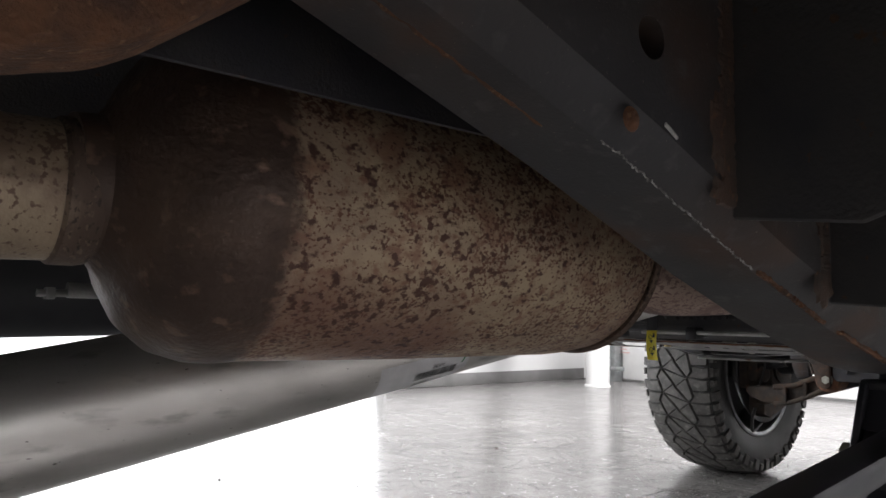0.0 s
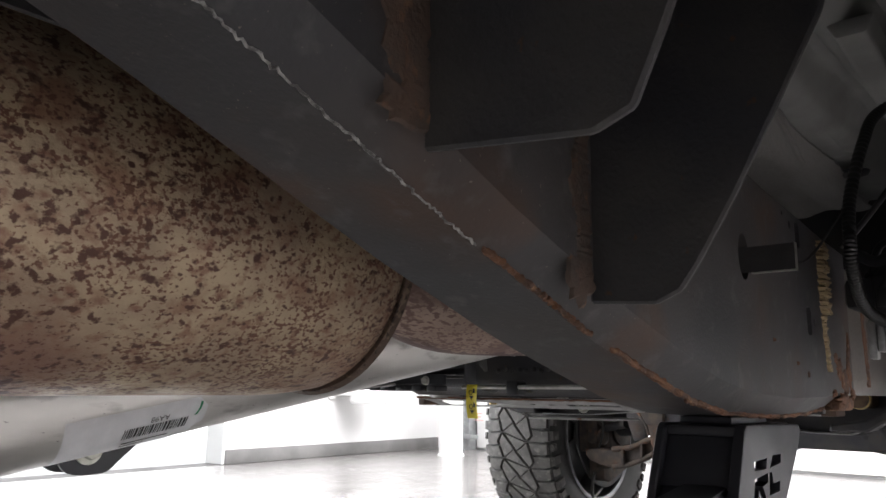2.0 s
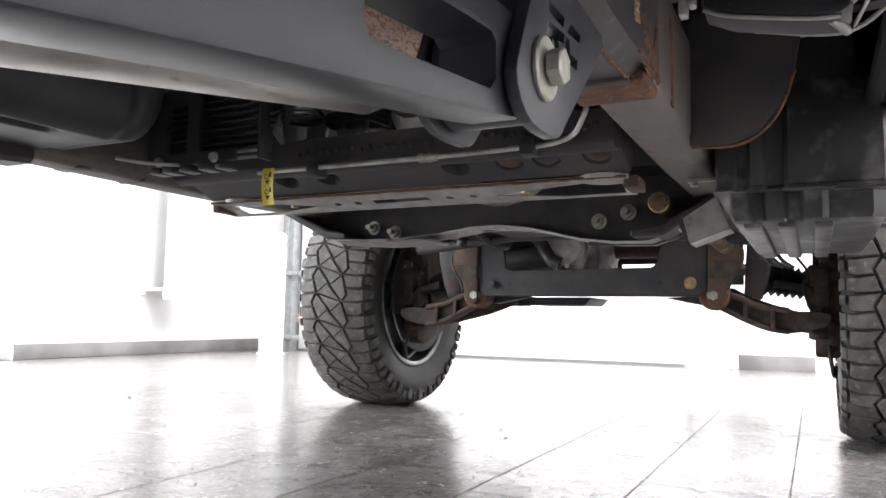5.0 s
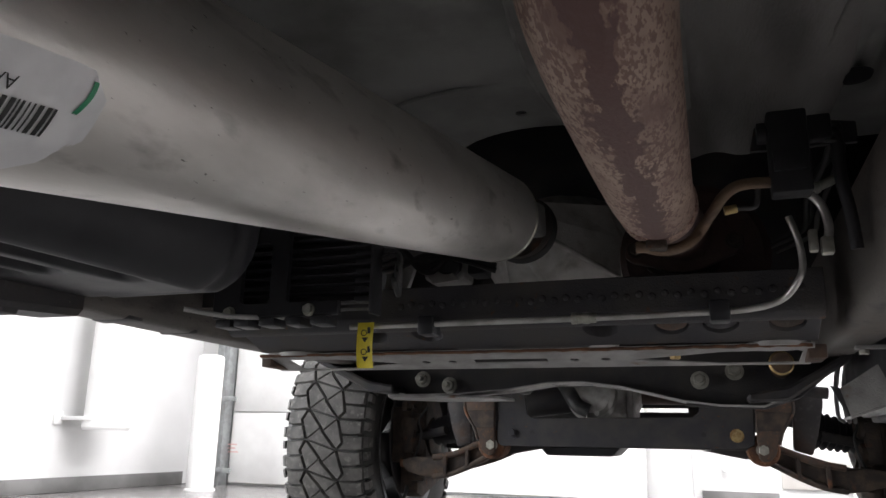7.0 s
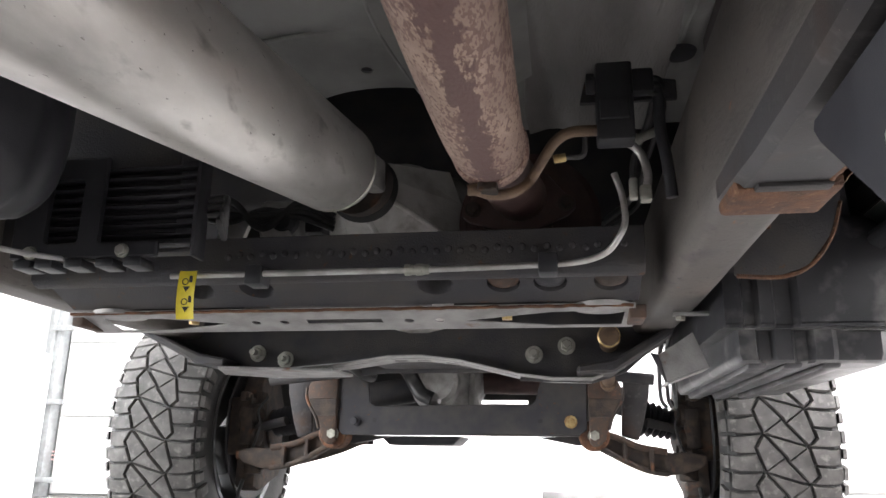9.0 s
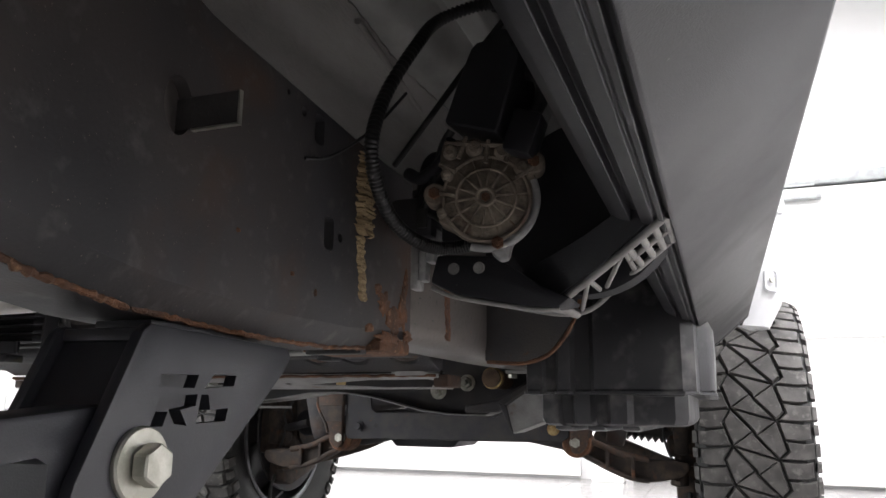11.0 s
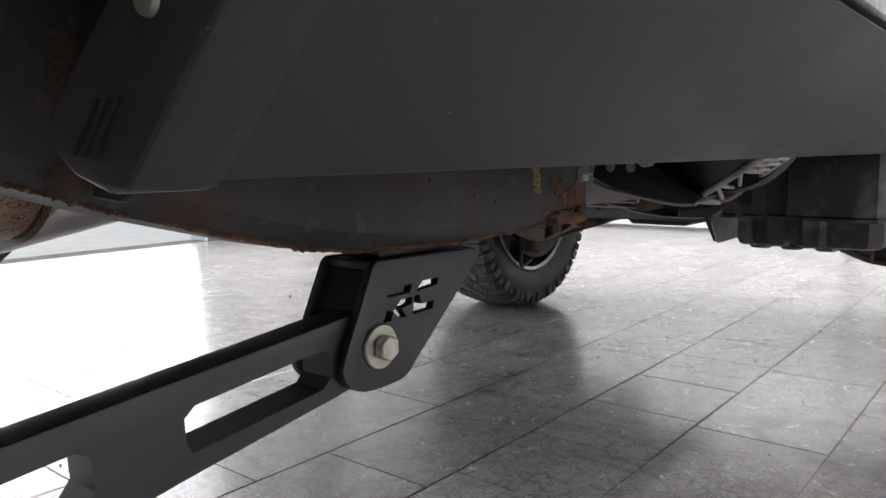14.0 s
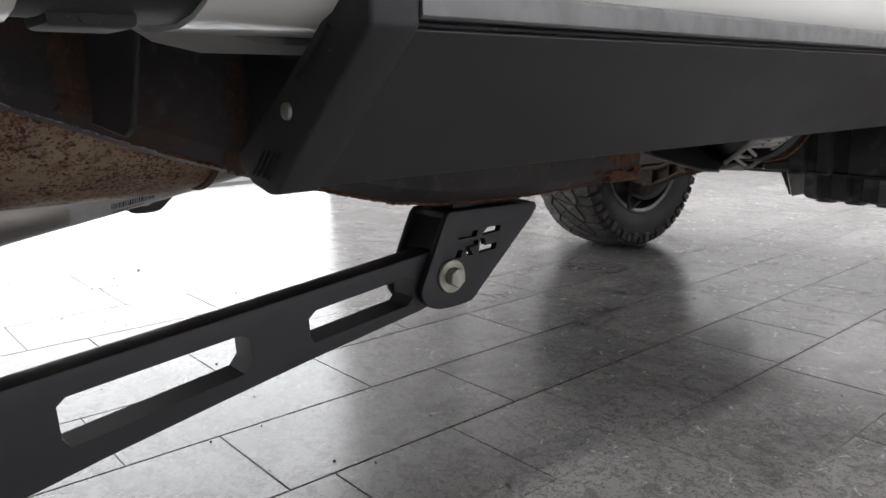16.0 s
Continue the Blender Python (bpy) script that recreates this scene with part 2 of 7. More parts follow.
PAINT = mat("white_car_paint", (0.78, 0.785, 0.76), (0.76, 0.765, 0.74), 4, 0.4, 0.6, 0.28, coat=0.8)
UNDERPAINT = mat("dusty_floor_paint", (0.34, 0.336, 0.323), (0.24, 0.236, 0.226), 9, 0.38, 0.66, 0.6, stain=[((0.17, 0.167, 0.16), 5, 0.55, 0.72)], bump=0.2)
DEADENER = mat("deadening_fibre", (0.275, 0.262, 0.252), (0.185, 0.176, 0.170), 14, 0.38, 0.66, 0.85, bump=0.9, bump_scale=330, stretch=(1, 0.25, 1))
PLASTIC_WHITE = mat("white_flare_plastic", (0.74, 0.75, 0.765), (0.70, 0.71, 0.73), 12, 0.4, 0.6, 0.4)
HOSE = mat("corrugated_hose_plastic", (0.018, 0.018, 0.019), (0.035, 0.034, 0.033), 50, 0.4, 0.65, 0.45)
CONNECTOR = mat("grey_connector_plastic", (0.46, 0.46, 0.45), (0.26, 0.26, 0.255), 60, 0.4, 0.6, 0.5)
TAGY = mat("yellow_tag_vinyl", (0.80, 0.66, 0.045), (0.70, 0.57, 0.04), 60, 0.4, 0.6, 0.45)
INK = mat("black_ink", (0.02, 0.02, 0.02), rough=0.6)
GREEN = mat("green_marker", (0.02, 0.22, 0.10), rough=0.5)
PAPER = mat("label_paper", (0.72, 0.72, 0.73), (0.64, 0.64, 0.65), 50, 0.4, 0.6, 0.5)
WALL = mat("white_wall_paint", (0.70, 0.70, 0.695), (0.67, 0.67, 0.665), 3, 0.4, 0.6, 0.6, bump=0.1, bump_scale=120)
# grey for the unseen rear wall, chosen to cut light from behind
WALLDARK = mat("grey_wall_paint", (0.22, 0.22, 0.225), (0.19, 0.19, 0.195), 3, 0.4, 0.6, 0.6, bump=0.1, bump_scale=120)
BASE = mat("grey_base_tile", (0.16, 0.158, 0.155), (0.20, 0.197, 0.193), 6, 0.4, 0.6, 0.35)
STRIP = mat("satin_grey_strip", (0.21, 0.21, 0.215), (0.165, 0.165, 0.17), 60, 0.4, 0.6, 0.34, 0.44, metal=0.3, bump=0.05)
TILE = mat("grey_floor_tile", (0.262, 0.251, 0.244), (0.204, 0.195, 0.189), 4, 0.36, 0.68, 0.16, 0.23,
           dust=[((0.103, 0.099, 0.095), 2.6, 0.50, 0.66, 0.20), ((0.324, 0.319, 0.313), 6, 0.50, 0.82, 0.34), ((0.069, 0.066, 0.063), 14, 0.53, 0.70, 0.30), ((0.097, 0.092, 0.088), 42, 0.50, 0.64, 0.28), ((0.345, 0.339, 0.331), 23, 0.60, 0.70, 0.40)],
           stain=[((0.090, 0.086, 0.083), 180, 0.56, 0.68)],
           spots=[((0.069, 0.065, 0.061), 150, 0.70), ((0.414, 0.414, 0.400), 420, 0.685), ((0.414, 0.407, 0.393), 95, 0.74)], bump=0.14, bump_scale=60, vary=0.15)
TILE.node_tree.nodes["Principled BSDF"].inputs["IOR"].default_value = 1.62
GRIT = mat("pale_grit", (0.34, 0.33, 0.31), (0.12, 0.115, 0.11), 30, 0.4, 0.6, 0.8)
GROUT = mat("dark_grout", (0.095, 0.091, 0.088), (0.15, 0.145, 0.14), 6, 0.4, 0.6, 0.8)
METALGREY = mat("painted_grey_track", (0.33, 0.35, 0.35), (0.27, 0.28, 0.28), 20, 0.4, 0.6, 0.45, metal=0.3)
WHITEGLOSS = mat("white_gloss_paint", (0.80, 0.80, 0.79), (0.76, 0.76, 0.75), 8, 0.4, 0.6, 0.35)
BEIGE = mat("beige_door_panel", (0.50, 0.48, 0.45), (0.46, 0.44, 0.41), 5, 0.4, 0.6, 0.5)
RED = mat("red_sign_letters", (0.75, 0.02, 0.05), rough=0.4, emit=0.28)
RED_PRINT = mat("faded_red_print", (0.74, 0.50, 0.47), rough=0.5)
SIGN = mat("white_sign_plastic", (0.80, 0.80, 0.79), rough=0.4)
LEDGLOW = mat("lamp_diffuser", (1, 0.98, 0.98), rough=0.5, emit=4.0)
OUTSIDE = mat("bright_daylight", (0.96, 0.98, 1.0), rough=0.9, emit=0.7)


# matt blacks throw back little of the room
for black, ior in ((BOARD, 1.38), (DARK, 1.34), (PLASTIC, 1.36), (TANKPLASTIC, 1.5), (FRAME, 1.36)):
    black.node_tree.nodes["Principled BSDF"].inputs["IOR"].default_value = ior


# ---------------------------------------------------------------- mesh helpers
def finish(name, bm, m, parent=None, label="", angle=25, kind=""):
    bmesh.ops.recalc_face_normals(bm, faces=bm.faces[:])
    me = bpy.data.meshes.new(name)
    bm.to_mesh(me)
    bm.free()
    me.materials.append(m)
    for p in me.polygons:
        p.use_smooth = True
    me.set_sharp_from_angle(angle=radians(angle))
    ob = new(name, me)
    if parent is not None:
        ob.parent = parent
    if label:
        ob["label"] = label
    if kind:
        ob["kind"] = kind
    return ob


def part(name, bm, m, parent, label="", angle=25):
    return finish(name, bm, m, parent, label, angle)


def thing(name, label, category, group=""):
    return tagged(new(name), label, category, group)


def box(x0, x1, y0, y1, z0, z1, bev=0.0, seg=2, bm=None):
    b = bmesh.new()
    bmesh.ops.create_cube(b, size=1)
    for v in b.verts:
        v.co = Vector(((x0 + x1) / 2 + v.co.x * (x1 - x0), (y0 + y1) / 2 + v.co.y * (y1 - y0), (z0 + z1) / 2 + v.co.z * (z1 - z0)))
    if bev:
        bmesh.ops.bevel(b, geom=b.edges[:], offset=bev, segments=seg, affect="EDGES", profile=0.5)
    return b if bm is None else join(bm, b)


def join(a, b):
    me = bpy.data.meshes.new("tmp")
    b.to_mesh(me)
    b.free()
    a.from_mesh(me)
    bpy.data.meshes.remove(me)
    return a


def prism(poly, axis, a, c, bev=0.0, seg=2):
    """Polygon swept along an axis: for x the pairs are (y, z), for y (x, z), for z (x, y)."""
    b = bmesh.new()

    def at(p, s):
        return Vector((s, p[0], p[1])) if axis == "x" else Vector((p[0], s, p[1])) if axis == "y" else Vector((p[0], p[1], s))

    lo = [b.verts.new(at(p, a)) for p in poly]
    hi = [b.verts.new(at(p, c)) for p in poly]
    b.faces.new(lo)
    b.faces.new(hi[::-1])
    n = len(poly)
    for i in range(n):
        b.faces.new((lo[i], hi[i], hi[(i + 1) % n], lo[(i + 1) % n]))
    bmesh.ops.recalc_face_normals(b, faces=b.faces[:])
    if bev:
        bmesh.ops.bevel(b, geom=b.edges[:], offset=bev, segments=seg, affect="EDGES", profile=0.5, clamp_overlap=True)
    return b


def smooth_path(pts, n=8):
    """Catmull-Rom through the points."""
    P = [Vector(p) for p in pts]
    P = [2 * P[0] - P[1]] + P + [2 * P[-1] - P[-2]]
    out = []
    for i in range(1, len(P) - 2):
        for k in range(n):
            t = k / n
            a, b, c, d = P[i - 1:i + 3]
            out.append(0.5 * ((2 * b) + (c - a) * t + (2 * a - 5 * b + 4 * c - d) * t * t + (3 * b - a - 3 * c + d) * t ** 3))
    return out + [P[-2]]


def tube(pts, r, seg=12, bm=None):
    seg = max(seg, 18) if seg > 7 else seg
    P = [Vector(p) for p in pts]
    R = r if isinstance(r, (list, tuple)) else [r] * len(P)
    b = bmesh.new()
    d = (P[1] - P[0]).normalized()
    n = d.orthogonal().normalized()
    rings = []
    for i, p in enumerate(P):
        t = (P[min(i + 1, len(P) - 1)] - P[max(i - 1, 0)]).normalized()
        n = (n - t * n.dot(t)).normalized()
        u = t.cross(n)
        rings.append([b.verts.new(p + R[i] * (math.cos(2 * math.pi * k / seg) * n + math.sin(2 * math.pi * k / seg) * u)) for k in range(seg)])
    for a, c in zip(rings, rings[1:]):
        for k in range(seg):
            b.faces.new((a[k], a[(k + 1) % seg], c[(k + 1) % seg], c[k]))
    b.faces.new(rings[0][::-1])
    b.faces.new(rings[-1])
    return b if bm is None else join(bm, b)


def lathe(prof, A, d, seg=48):
    """Profile of (distance along d from A, radius), revolved; closed where the radius is zero, else capped."""
    A, d = Vector(A), Vector(d).normalized()
    return tube([A + d * s for s, _ in prof], [max(r, 1e-4) for _, r in prof], seg) if all(b[0] > a[0] for a, b in zip(prof, prof[1:])) else lathe_free(prof, A, d, seg)


def lathe_free(prof, A, d, seg, closed=False):
    A, d = Vector(A), Vector(d).normalized()
    n = d.orthogonal().normalized()
    u = d.cross(n)
    b = bmesh.new()
    rings = [[b.verts.new(A + d * s + r * (math.cos(2 * math.pi * k / seg) * n + math.sin(2 * math.pi * k / seg) * u)) for k in range(seg)] for s, r in prof]
    pairs = list(zip(rings, rings[1:])) + ([(rings[-1], rings[0])] if closed else [])
    for a, c in pairs:
        for k in range(seg):
            b.faces.new((a[k], a[(k + 1) % seg], c[(k + 1) % seg], c[k]))
    return b


def thicken(b, t):
    """Gives an open sheet a thickness t behind its normals."""
    bmesh.ops.recalc_face_normals(b, faces=b.faces[:])
    b.normal_update()
    old = b.verts[:]
    faces = b.faces[:]
    edges = [e for e in b.edges if len(e.link_faces) == 1]
    twin = {v: b.verts.new(v.co - v.normal * t) for v in old}
    for f in faces:
        b.faces.new([twin[v] for v in reversed(f.verts)])
    for e in edges:
        p, q = e.verts
        b.faces.new((p, q, twin[q], twin[p]))
    return b


def hexbolt(at, d, r, h, washer=0.0, stud=0.0):
    """Hexagonal head with washer and stud end, seated at the point and standing along d."""
    at, d = Vector(at), Vector(d).normalized()
    b = bmesh.new()
    if washer:
        tube([at - d * 0.001, at + d * h * 0.22], washer, 24, b)
    q = d.to_track_quat("Z", "Y").to_matrix().to_4x4()
    c = bmesh.new()
    bmesh.ops.create_cone(c, cap_ends=True, segments=6, radius1=r, radius2=r, depth=h)
    bmesh.ops.bevel(c, geom=c.edges[:], offset=r * 0.09, segments=1, affect="EDGES")
    c.transform(Matrix.Translation(at + d * h * 0.6) @ q)
    join(b, c)
    if stud:
        tube([at + d * h, at + d * (h + stud)], r * 0.5, 12, b)
    return b


def cut(ob, cutters):
    """Takes solid shapes out of a mesh."""
    me = bpy.data.meshes.new("cutter")
    bmesh.ops.recalc_face_normals(cutters, faces=cutters.faces[:])
    cutters.to_mesh(me)
    cutters.free()
    c = new("cutter", me)
    mod = ob.modifiers.new("cut", "BOOLEAN")
    mod.operation, mod.object, mod.solver = "DIFFERENCE", c, "EXACT"
    bpy.context.view_layer.update()
    done = bpy.data.meshes.new_from_object(ob.evaluated_get(bpy.context.evaluated_depsgraph_get()))
    ob.modifiers.clear()
    ob.data = done
    bpy.data.objects.remove(c)
    for p in done.polygons:
        p.use_smooth = True
    done.set_sharp_from_angle(angle=radians(30))
    return ob


def lettering(text, size):
    """Flat mesh of words, centred, in the x-y plane."""
    cu = bpy.data.curves.new("words", "FONT")
    cu.body, cu.size, cu.align_x, cu.align_y = text, size, "CENTER", "CENTER"
    o = bpy.data.objects.new("words", cu)
    scene.collection.objects.link(o)
    bpy.context.view_layer.update()
    me = bpy.data.meshes.new_from_object(o.evaluated_get(bpy.context.evaluated_depsgraph_get()))
    bpy.data.objects.remove(o)
    b = bmesh.new()
    b.from_mesh(me)
    bpy.data.meshes.remove(me)
    return b


def blend(y, table):
    return float(np.interp(y, [a for a, _ in table], [b for _, b in table]))


# ---------------------------------------------------------------- room
XL, XR, YF, YB = -4.05, 4.2, 5.3, -6.0


def structure(name, bm, m, label=""):
    o = finish(name, bm, m, None, label, kind="structure")
    return o


floor = structure("floor", box(XL - 0.2, XR + 0.2, YB - 0.2, YF + 0.2, -0.12, -0.0025), GROUT, "dark grout bed under grey floor tiles")
BAY0, BAY1, BAYH = -2.3, 2.77, 2.9
structure("wall_left", join(join(box(XL - 0.2, XL, BAY1, YF, 0, CEIL), box(XL - 0.2, XL, YB, BAY0, 0, CEIL)), box(XL - 0.2, XL, BAY0, BAY1, BAYH, CEIL)), WALL, "white painted wall with an open bay")
structure("wall_right", box(XR, XR + 0.2, YB, YF, 0, CEIL), WALL, "white painted wall")
structure("wall_back", box(XL - 0.2, XR + 0.2, YB - 0.2, YB, 0, CEIL), WALLDARK, "unseen rear wall, made grey to cut light from behind")
structure("wall_front", box(XL - 0.2, XR + 0.2, YF, YF + 0.2, 0, CEIL), WALL, "white painted wall")
structure("ceiling", box(XL - 0.2, XR + 0.2, YB - 0.2, YF + 0.2, CEIL, CEIL + 0.15), WALL, "white ceiling")
structure("backdrop", box(-7.2, -7.1, -9, 7, -0.1, 5), OUTSIDE, "bright daylight outside the open bay")
structure("pavement", box(-7.1, XL - 0.2, -9, 7, -0.12, -0.01), BASE, "light concrete outside the bay")
structure("baseboard", join(join(box(XL, XL + 0.012, BAY1 + 0.02, YF - 0.13, 0, 0.10, 0.002), box(XL, -3.72, YF - 0.012, YF, 0, 0.10, 0.002)), box(0.12, 0.60, YF - 0.012, YF, 0, 0.10, 0.002)), BASE, "dark grey tile skirting")

# sectional door in the front wall, with its track
gate = thing("sectional_door", "white closed sectional bay door with grey track", "door")
for k in range(5):
    z0 = 0.02 + k * 0.58
    panel = part("door_panel", box(-3.64, -0.24, YF - 0.05, YF - 0.004, z0, z0 + 0.572, 0.006), WHITEGLOSS, gate)
for nz, w in ((0.0, 0.10), (0.030, 0.07), (0.060, 0.085)):
    part("notice_bar", box(-3.665, -3.665 + w, YF - 0.0515, YF - 0.0495, 0.263 + nz, 0.274 + nz), RED_PRINT, gate, "faint red printed notice")
track = part("door_track", join(box(-3.79, -3.668, YF - 0.14, YF - 0.02, 0, 3.0, 0.004), box(-3.745, -3.710, YF - 0.16, YF - 0.14, 0, 3.0, 0.003)), METALGREY, gate, "grey steel track")
for k in range(4):
    part("hinge", box(-3.75, -3.55, YF - 0.17, YF - 0.15, 0.1 + k * 0.58, 0.14 + k * 0.58, 0.004), METALGREY, track)


def bollard(x, y, r, h, label):
    t = thing("bollard", label, "bollard")
    part("post", lathe([(0, r), (h - 0.03, r), (h - 0.01, r * 0.93), (h, r * 0.7)], (x, y, 0), (0, 0, 1), 32), WHITEGLOSS, t)
    part("foot_ring", lathe([(0, r + 0.012), (0.012, r + 0.012), (0.018, r + 0.002)], (x, y, 0), (0, 0, 1), 32), WHITEGLOSS, t)


bollard(-3.40, 4.56, 0.100, 1.0, "white painted steel bollard beside the bay door")
column = thing("column", "white boxed column against the front wall", "column")
part("shaft", box(-0.125, 0.066, YF - 0.20, YF - 0.004, 0, CEIL - 0.004, 0.008), WHITEGLOSS, column)
part("plinth", box(-0.135, 0.076, YF - 0.21, YF - 0.006, 0, 0.06, 0.004), WHITEGLOSS, column)

pipe = thing("downpipe", "wide white wall duct ending above the floor", "duct")
duct = part("duct_body", lathe([(0, 0.146), (0.02, 0.157), (0.06, 0.157), (0.065, 0.150), (2.95, 0.150)], (XL + 0.27, 3.96, 0.42), (0, 0, 1), 40), WHITEGLOSS, pipe)
part("wall_bracket", join(box(XL, XL + 0.30, 3.80, 3.92, 0.485, 0.512, 0.004), box(XL, XL + 0.02, 3.75, 3.82, 0.455, 0.545, 0.004)), WHITEGLOSS, pipe)

side_door = thing("exit_door", "white closed exit door with beige kick panel", "door")
part("door_leaf", box(1.12, 2.02, YF - 0.05, YF - 0.004, 0.02, 2.00, 0.006), WHITEGLOSS, side_door)
part("head_frame", box(1.02, 2.12, YF - 0.09, YF - 0.004, 2.01, 2.09, 0.006), METALGREY, side_door, "grey steel door head")
for a in (1.03, 2.03):
    part("jamb", box(a, a + 0.08, YF - 0.08, YF - 0.004, 0, 2.005, 0.006), WHITEGLOSS, side_door)
closer = part("door_closer", join(box(1.16, 1.46, YF - 0.12, YF - 0.055, 1.90, 1.96, 0.008), box(1.20, 1.42, YF - 0.135, YF - 0.125, 1.985, 2.0, 0.003)), METALGREY, side_door, "grey hydraulic door closer")
part("kick_panel", box(0.62, 2.9, YF - 0.03, YF - 0.003, 0.13, 0.36, 0.004), BEIGE, side_door)
rail_w = thing("wall_rail", "white horizontal wall rail beside the exit", "rail")
part("rail_bar", tube([(1.14, YF - 0.11, 0.97), (3.9, YF - 0.11, 0.97)], 0.022, 16), WHITEGLOSS, rail_w)
for a in (1.3, 2.4, 3.6):
    part("rail_bracket", box(a - 0.01, a + 0.01, YF - 0.11, YF - 0.003, 0.955, 0.985, 0.002), WHITEGLOSS, rail_w)
small_pipe = thing("wall_conduit", "thin white conduit on the front wall", "conduit")
part("conduit", tube(smooth_path([(0.27, YF - 0.02, 0.95), (0.27, YF - 0.02, 0.30), (0.27, YF - 0.04, 0.24), (0.30, YF - 0.05, 0.23)]), 0.012, 10), WHITEGLOSS, small_pipe)

sign = thing("exit_sign", "white exit sign with red letters on the wall", "sign")
part("sign_box", box(0.87, 1.17, YF - 0.22, YF - 0.16, 2.305, 2.495, 0.012), SIGN, sign)
part("sign_arm", box(1.17, 1.235, YF - 0.21, YF - 0.003, 2.345, 2.40, 0.006), METALGREY, sign)
words = lettering("EXIT", 0.205)
words.transform(Matrix.Translation((1.038, YF - 0.2225, 2.400)) @ Matrix.Rotation(radians(90), 4, "X") @ Matrix.Diagonal((0.50, 1, 1, 1)))
part("letters", words, RED, sign, "red letters")

# fittings made up to go with the added lamps
for lx, ly, watts in LAMPS:
    lamp = thing("ceiling_light", "long white ceiling lamp added out of view to light the room", "lamp", "ceiling lights")
    part("housing", box(lx - 0.15, lx + 0.15, ly - 1.25, ly + 1.25, CEIL - 0.08, CEIL - 0.002, 0.006), WHITEGLOSS, lamp)
    part("diffuser", box(lx - 0.12, lx + 0.12, ly - 1.2, ly + 1.2, CEIL - 0.10, CEIL - 0.082, 0.004), LEDGLOW, lamp)

# ---------------------------------------------------------------- truck
truck = thing("pickup_truck", "white lifted pickup truck with dark, rust-flecked underbody, parked on tiles", "truck")

# frame rails: lower edge and upper edge along the truck
LOW = [(-1.6, 0.86), (-0.9, 0.80), (-0.6, 0.705), (-0.405, 0.640), (-0.278, 0.592), (-0.231, 0.577), (-0.189, 0.563), (-0.12, 0.545), (-0.06, 0.530), (0.0, 0.522), (0.1, 0.518), (0.2, 0.519), (0.33, 0.528)]
TOP = [(-1.6, 1.04), (-0.9, 0.98), (-0.6, 0.885), (-0.405, 0.822), (-0.2, 0.752), (-0.05, 0.715), (0.03, 0.696), (0.14, 0.690), (0.24, 0.684), (0.33, 0.682)]
FLOW = [(0.2, 0.536), (0.75, 0.536), (1.1, 0.545), (2.6, 0.60)]


def rail_sweep(stations, xin, xout, low, top, ch=0.007, cb=0.007):
    b = bmesh.new()
    rings = []
    for y in stations:
        a, c = low(y), top(y)
        pr = [(xin + ch, a), (xout - cb, a), (xout, a + cb * 0.85), (xout, c - ch), (xout - ch, c), (xin + ch, c), (xin, c - ch), (xin, a + ch)]
        rings.append([b.verts.new((x, y, z)) for x, z in pr])
    for a, c in zip(rings, rings[1:]):
        for k in range(8):
            b.faces.new((a[k], a[(k + 1) % 8], c[(k + 1) % 8], c[k]))
    b.faces.new(rings[0])
    b.faces.new(rings[-1][::-1])
    return b


st = list(np.linspace(-1.6, -0.5, 8)) + list(np.linspace(-0.45, 0.30, 31)) + [0.318]
fst = list(np.linspace(0.0, 2.6, 24))
for side in (1, -1):
    r = rail_sweep(st, 0.3986, 0.476, lambda y: blend(y, LOW), lambda y: blend(y, TOP), cb=0.018)
    f = bmesh.new()
    rings = []
    for y in fst:
        a, c, rr = blend(y, FLOW), 0.676 + max(0, y - 1.0) * 0.05, 0.017
        pr = []
        for cx, cz, a0 in ((0.468 - rr, a + rr, -90), (0.468 - rr, c - rr, 0), (0.398 + rr, c - rr, 90), (0.398 + rr, a + rr, 180)):
            pr += [(cx + rr * math.cos(radians(a0 + 18 * q)), cz + rr * math.sin(radians(a0 + 18 * q))) for q in range(6)]
        rings.append([f.verts.new((x, y, z)) for x, z in pr])
    for p, q in zip(rings, rings[1:]):
        for k in range(24):
            f.faces.new((p[k], p[(k + 1) % 24], q[(k + 1) % 24], q[k]))
    f.faces.new(rings[0])
    f.faces.new(rings[-1][::-1])
    if side < 0:
        for b in (r, f):
            b.transform(Matrix.Diagonal((-1, 1, 1, 1)))
    rear = part("frame_rail", r, FRAME, truck, "black painted frame rail with rust along the weld")
    front = part("frame_rail", f, RAILDUST, truck, "dusty brown-black front frame rail section")
    if side > 0:
        rail_r, rail_f = rear, front
    else:
        for y, z, w in ((0.232, 0.5250, 0.016), (0.405, 0.5440, 0.022), (0.520, 0.5440, 0.008)):
            part("seam_lap", prism([(y - w, z + 0.016), (y - w * 0.5, z - 0.0085), (y + w * 0.6, z - 0.0090), (y + w, z + 0.016)], "x", -0.462, -0.404, 0.003, 2), FRAME, rear)

# openings in the outer web
holes = tube([(0.44, 0.003, 0.628), (0.50, 0.003, 0.628)], 0.0108, 24)
for v in holes.verts:
    v.co.z = 0.628 + (v.co.z - 0.628) * 1.5
for y, z, w, h in ((0.166, 0.597, 0.007, 0.012), (0.147, 0.667, 0.0065, 0.011)):
    box(0.455, 0.50, y - w, y + w, z - h, z + h, 0.004, 3, holes)
for y, z, q in ((0.183, 0.597, 0.0035), (0.125, 0.672, 0.0035), (0.105, 0.678, 0.002)):
    tube([(0.455, y, z), (0.50, y, z)], q, 12, holes)
tube([(0.44, -0.404, 0.694), (0.50, -0.404, 0.694)], 0.0105, 20, holes)
cut(rail_r, holes)
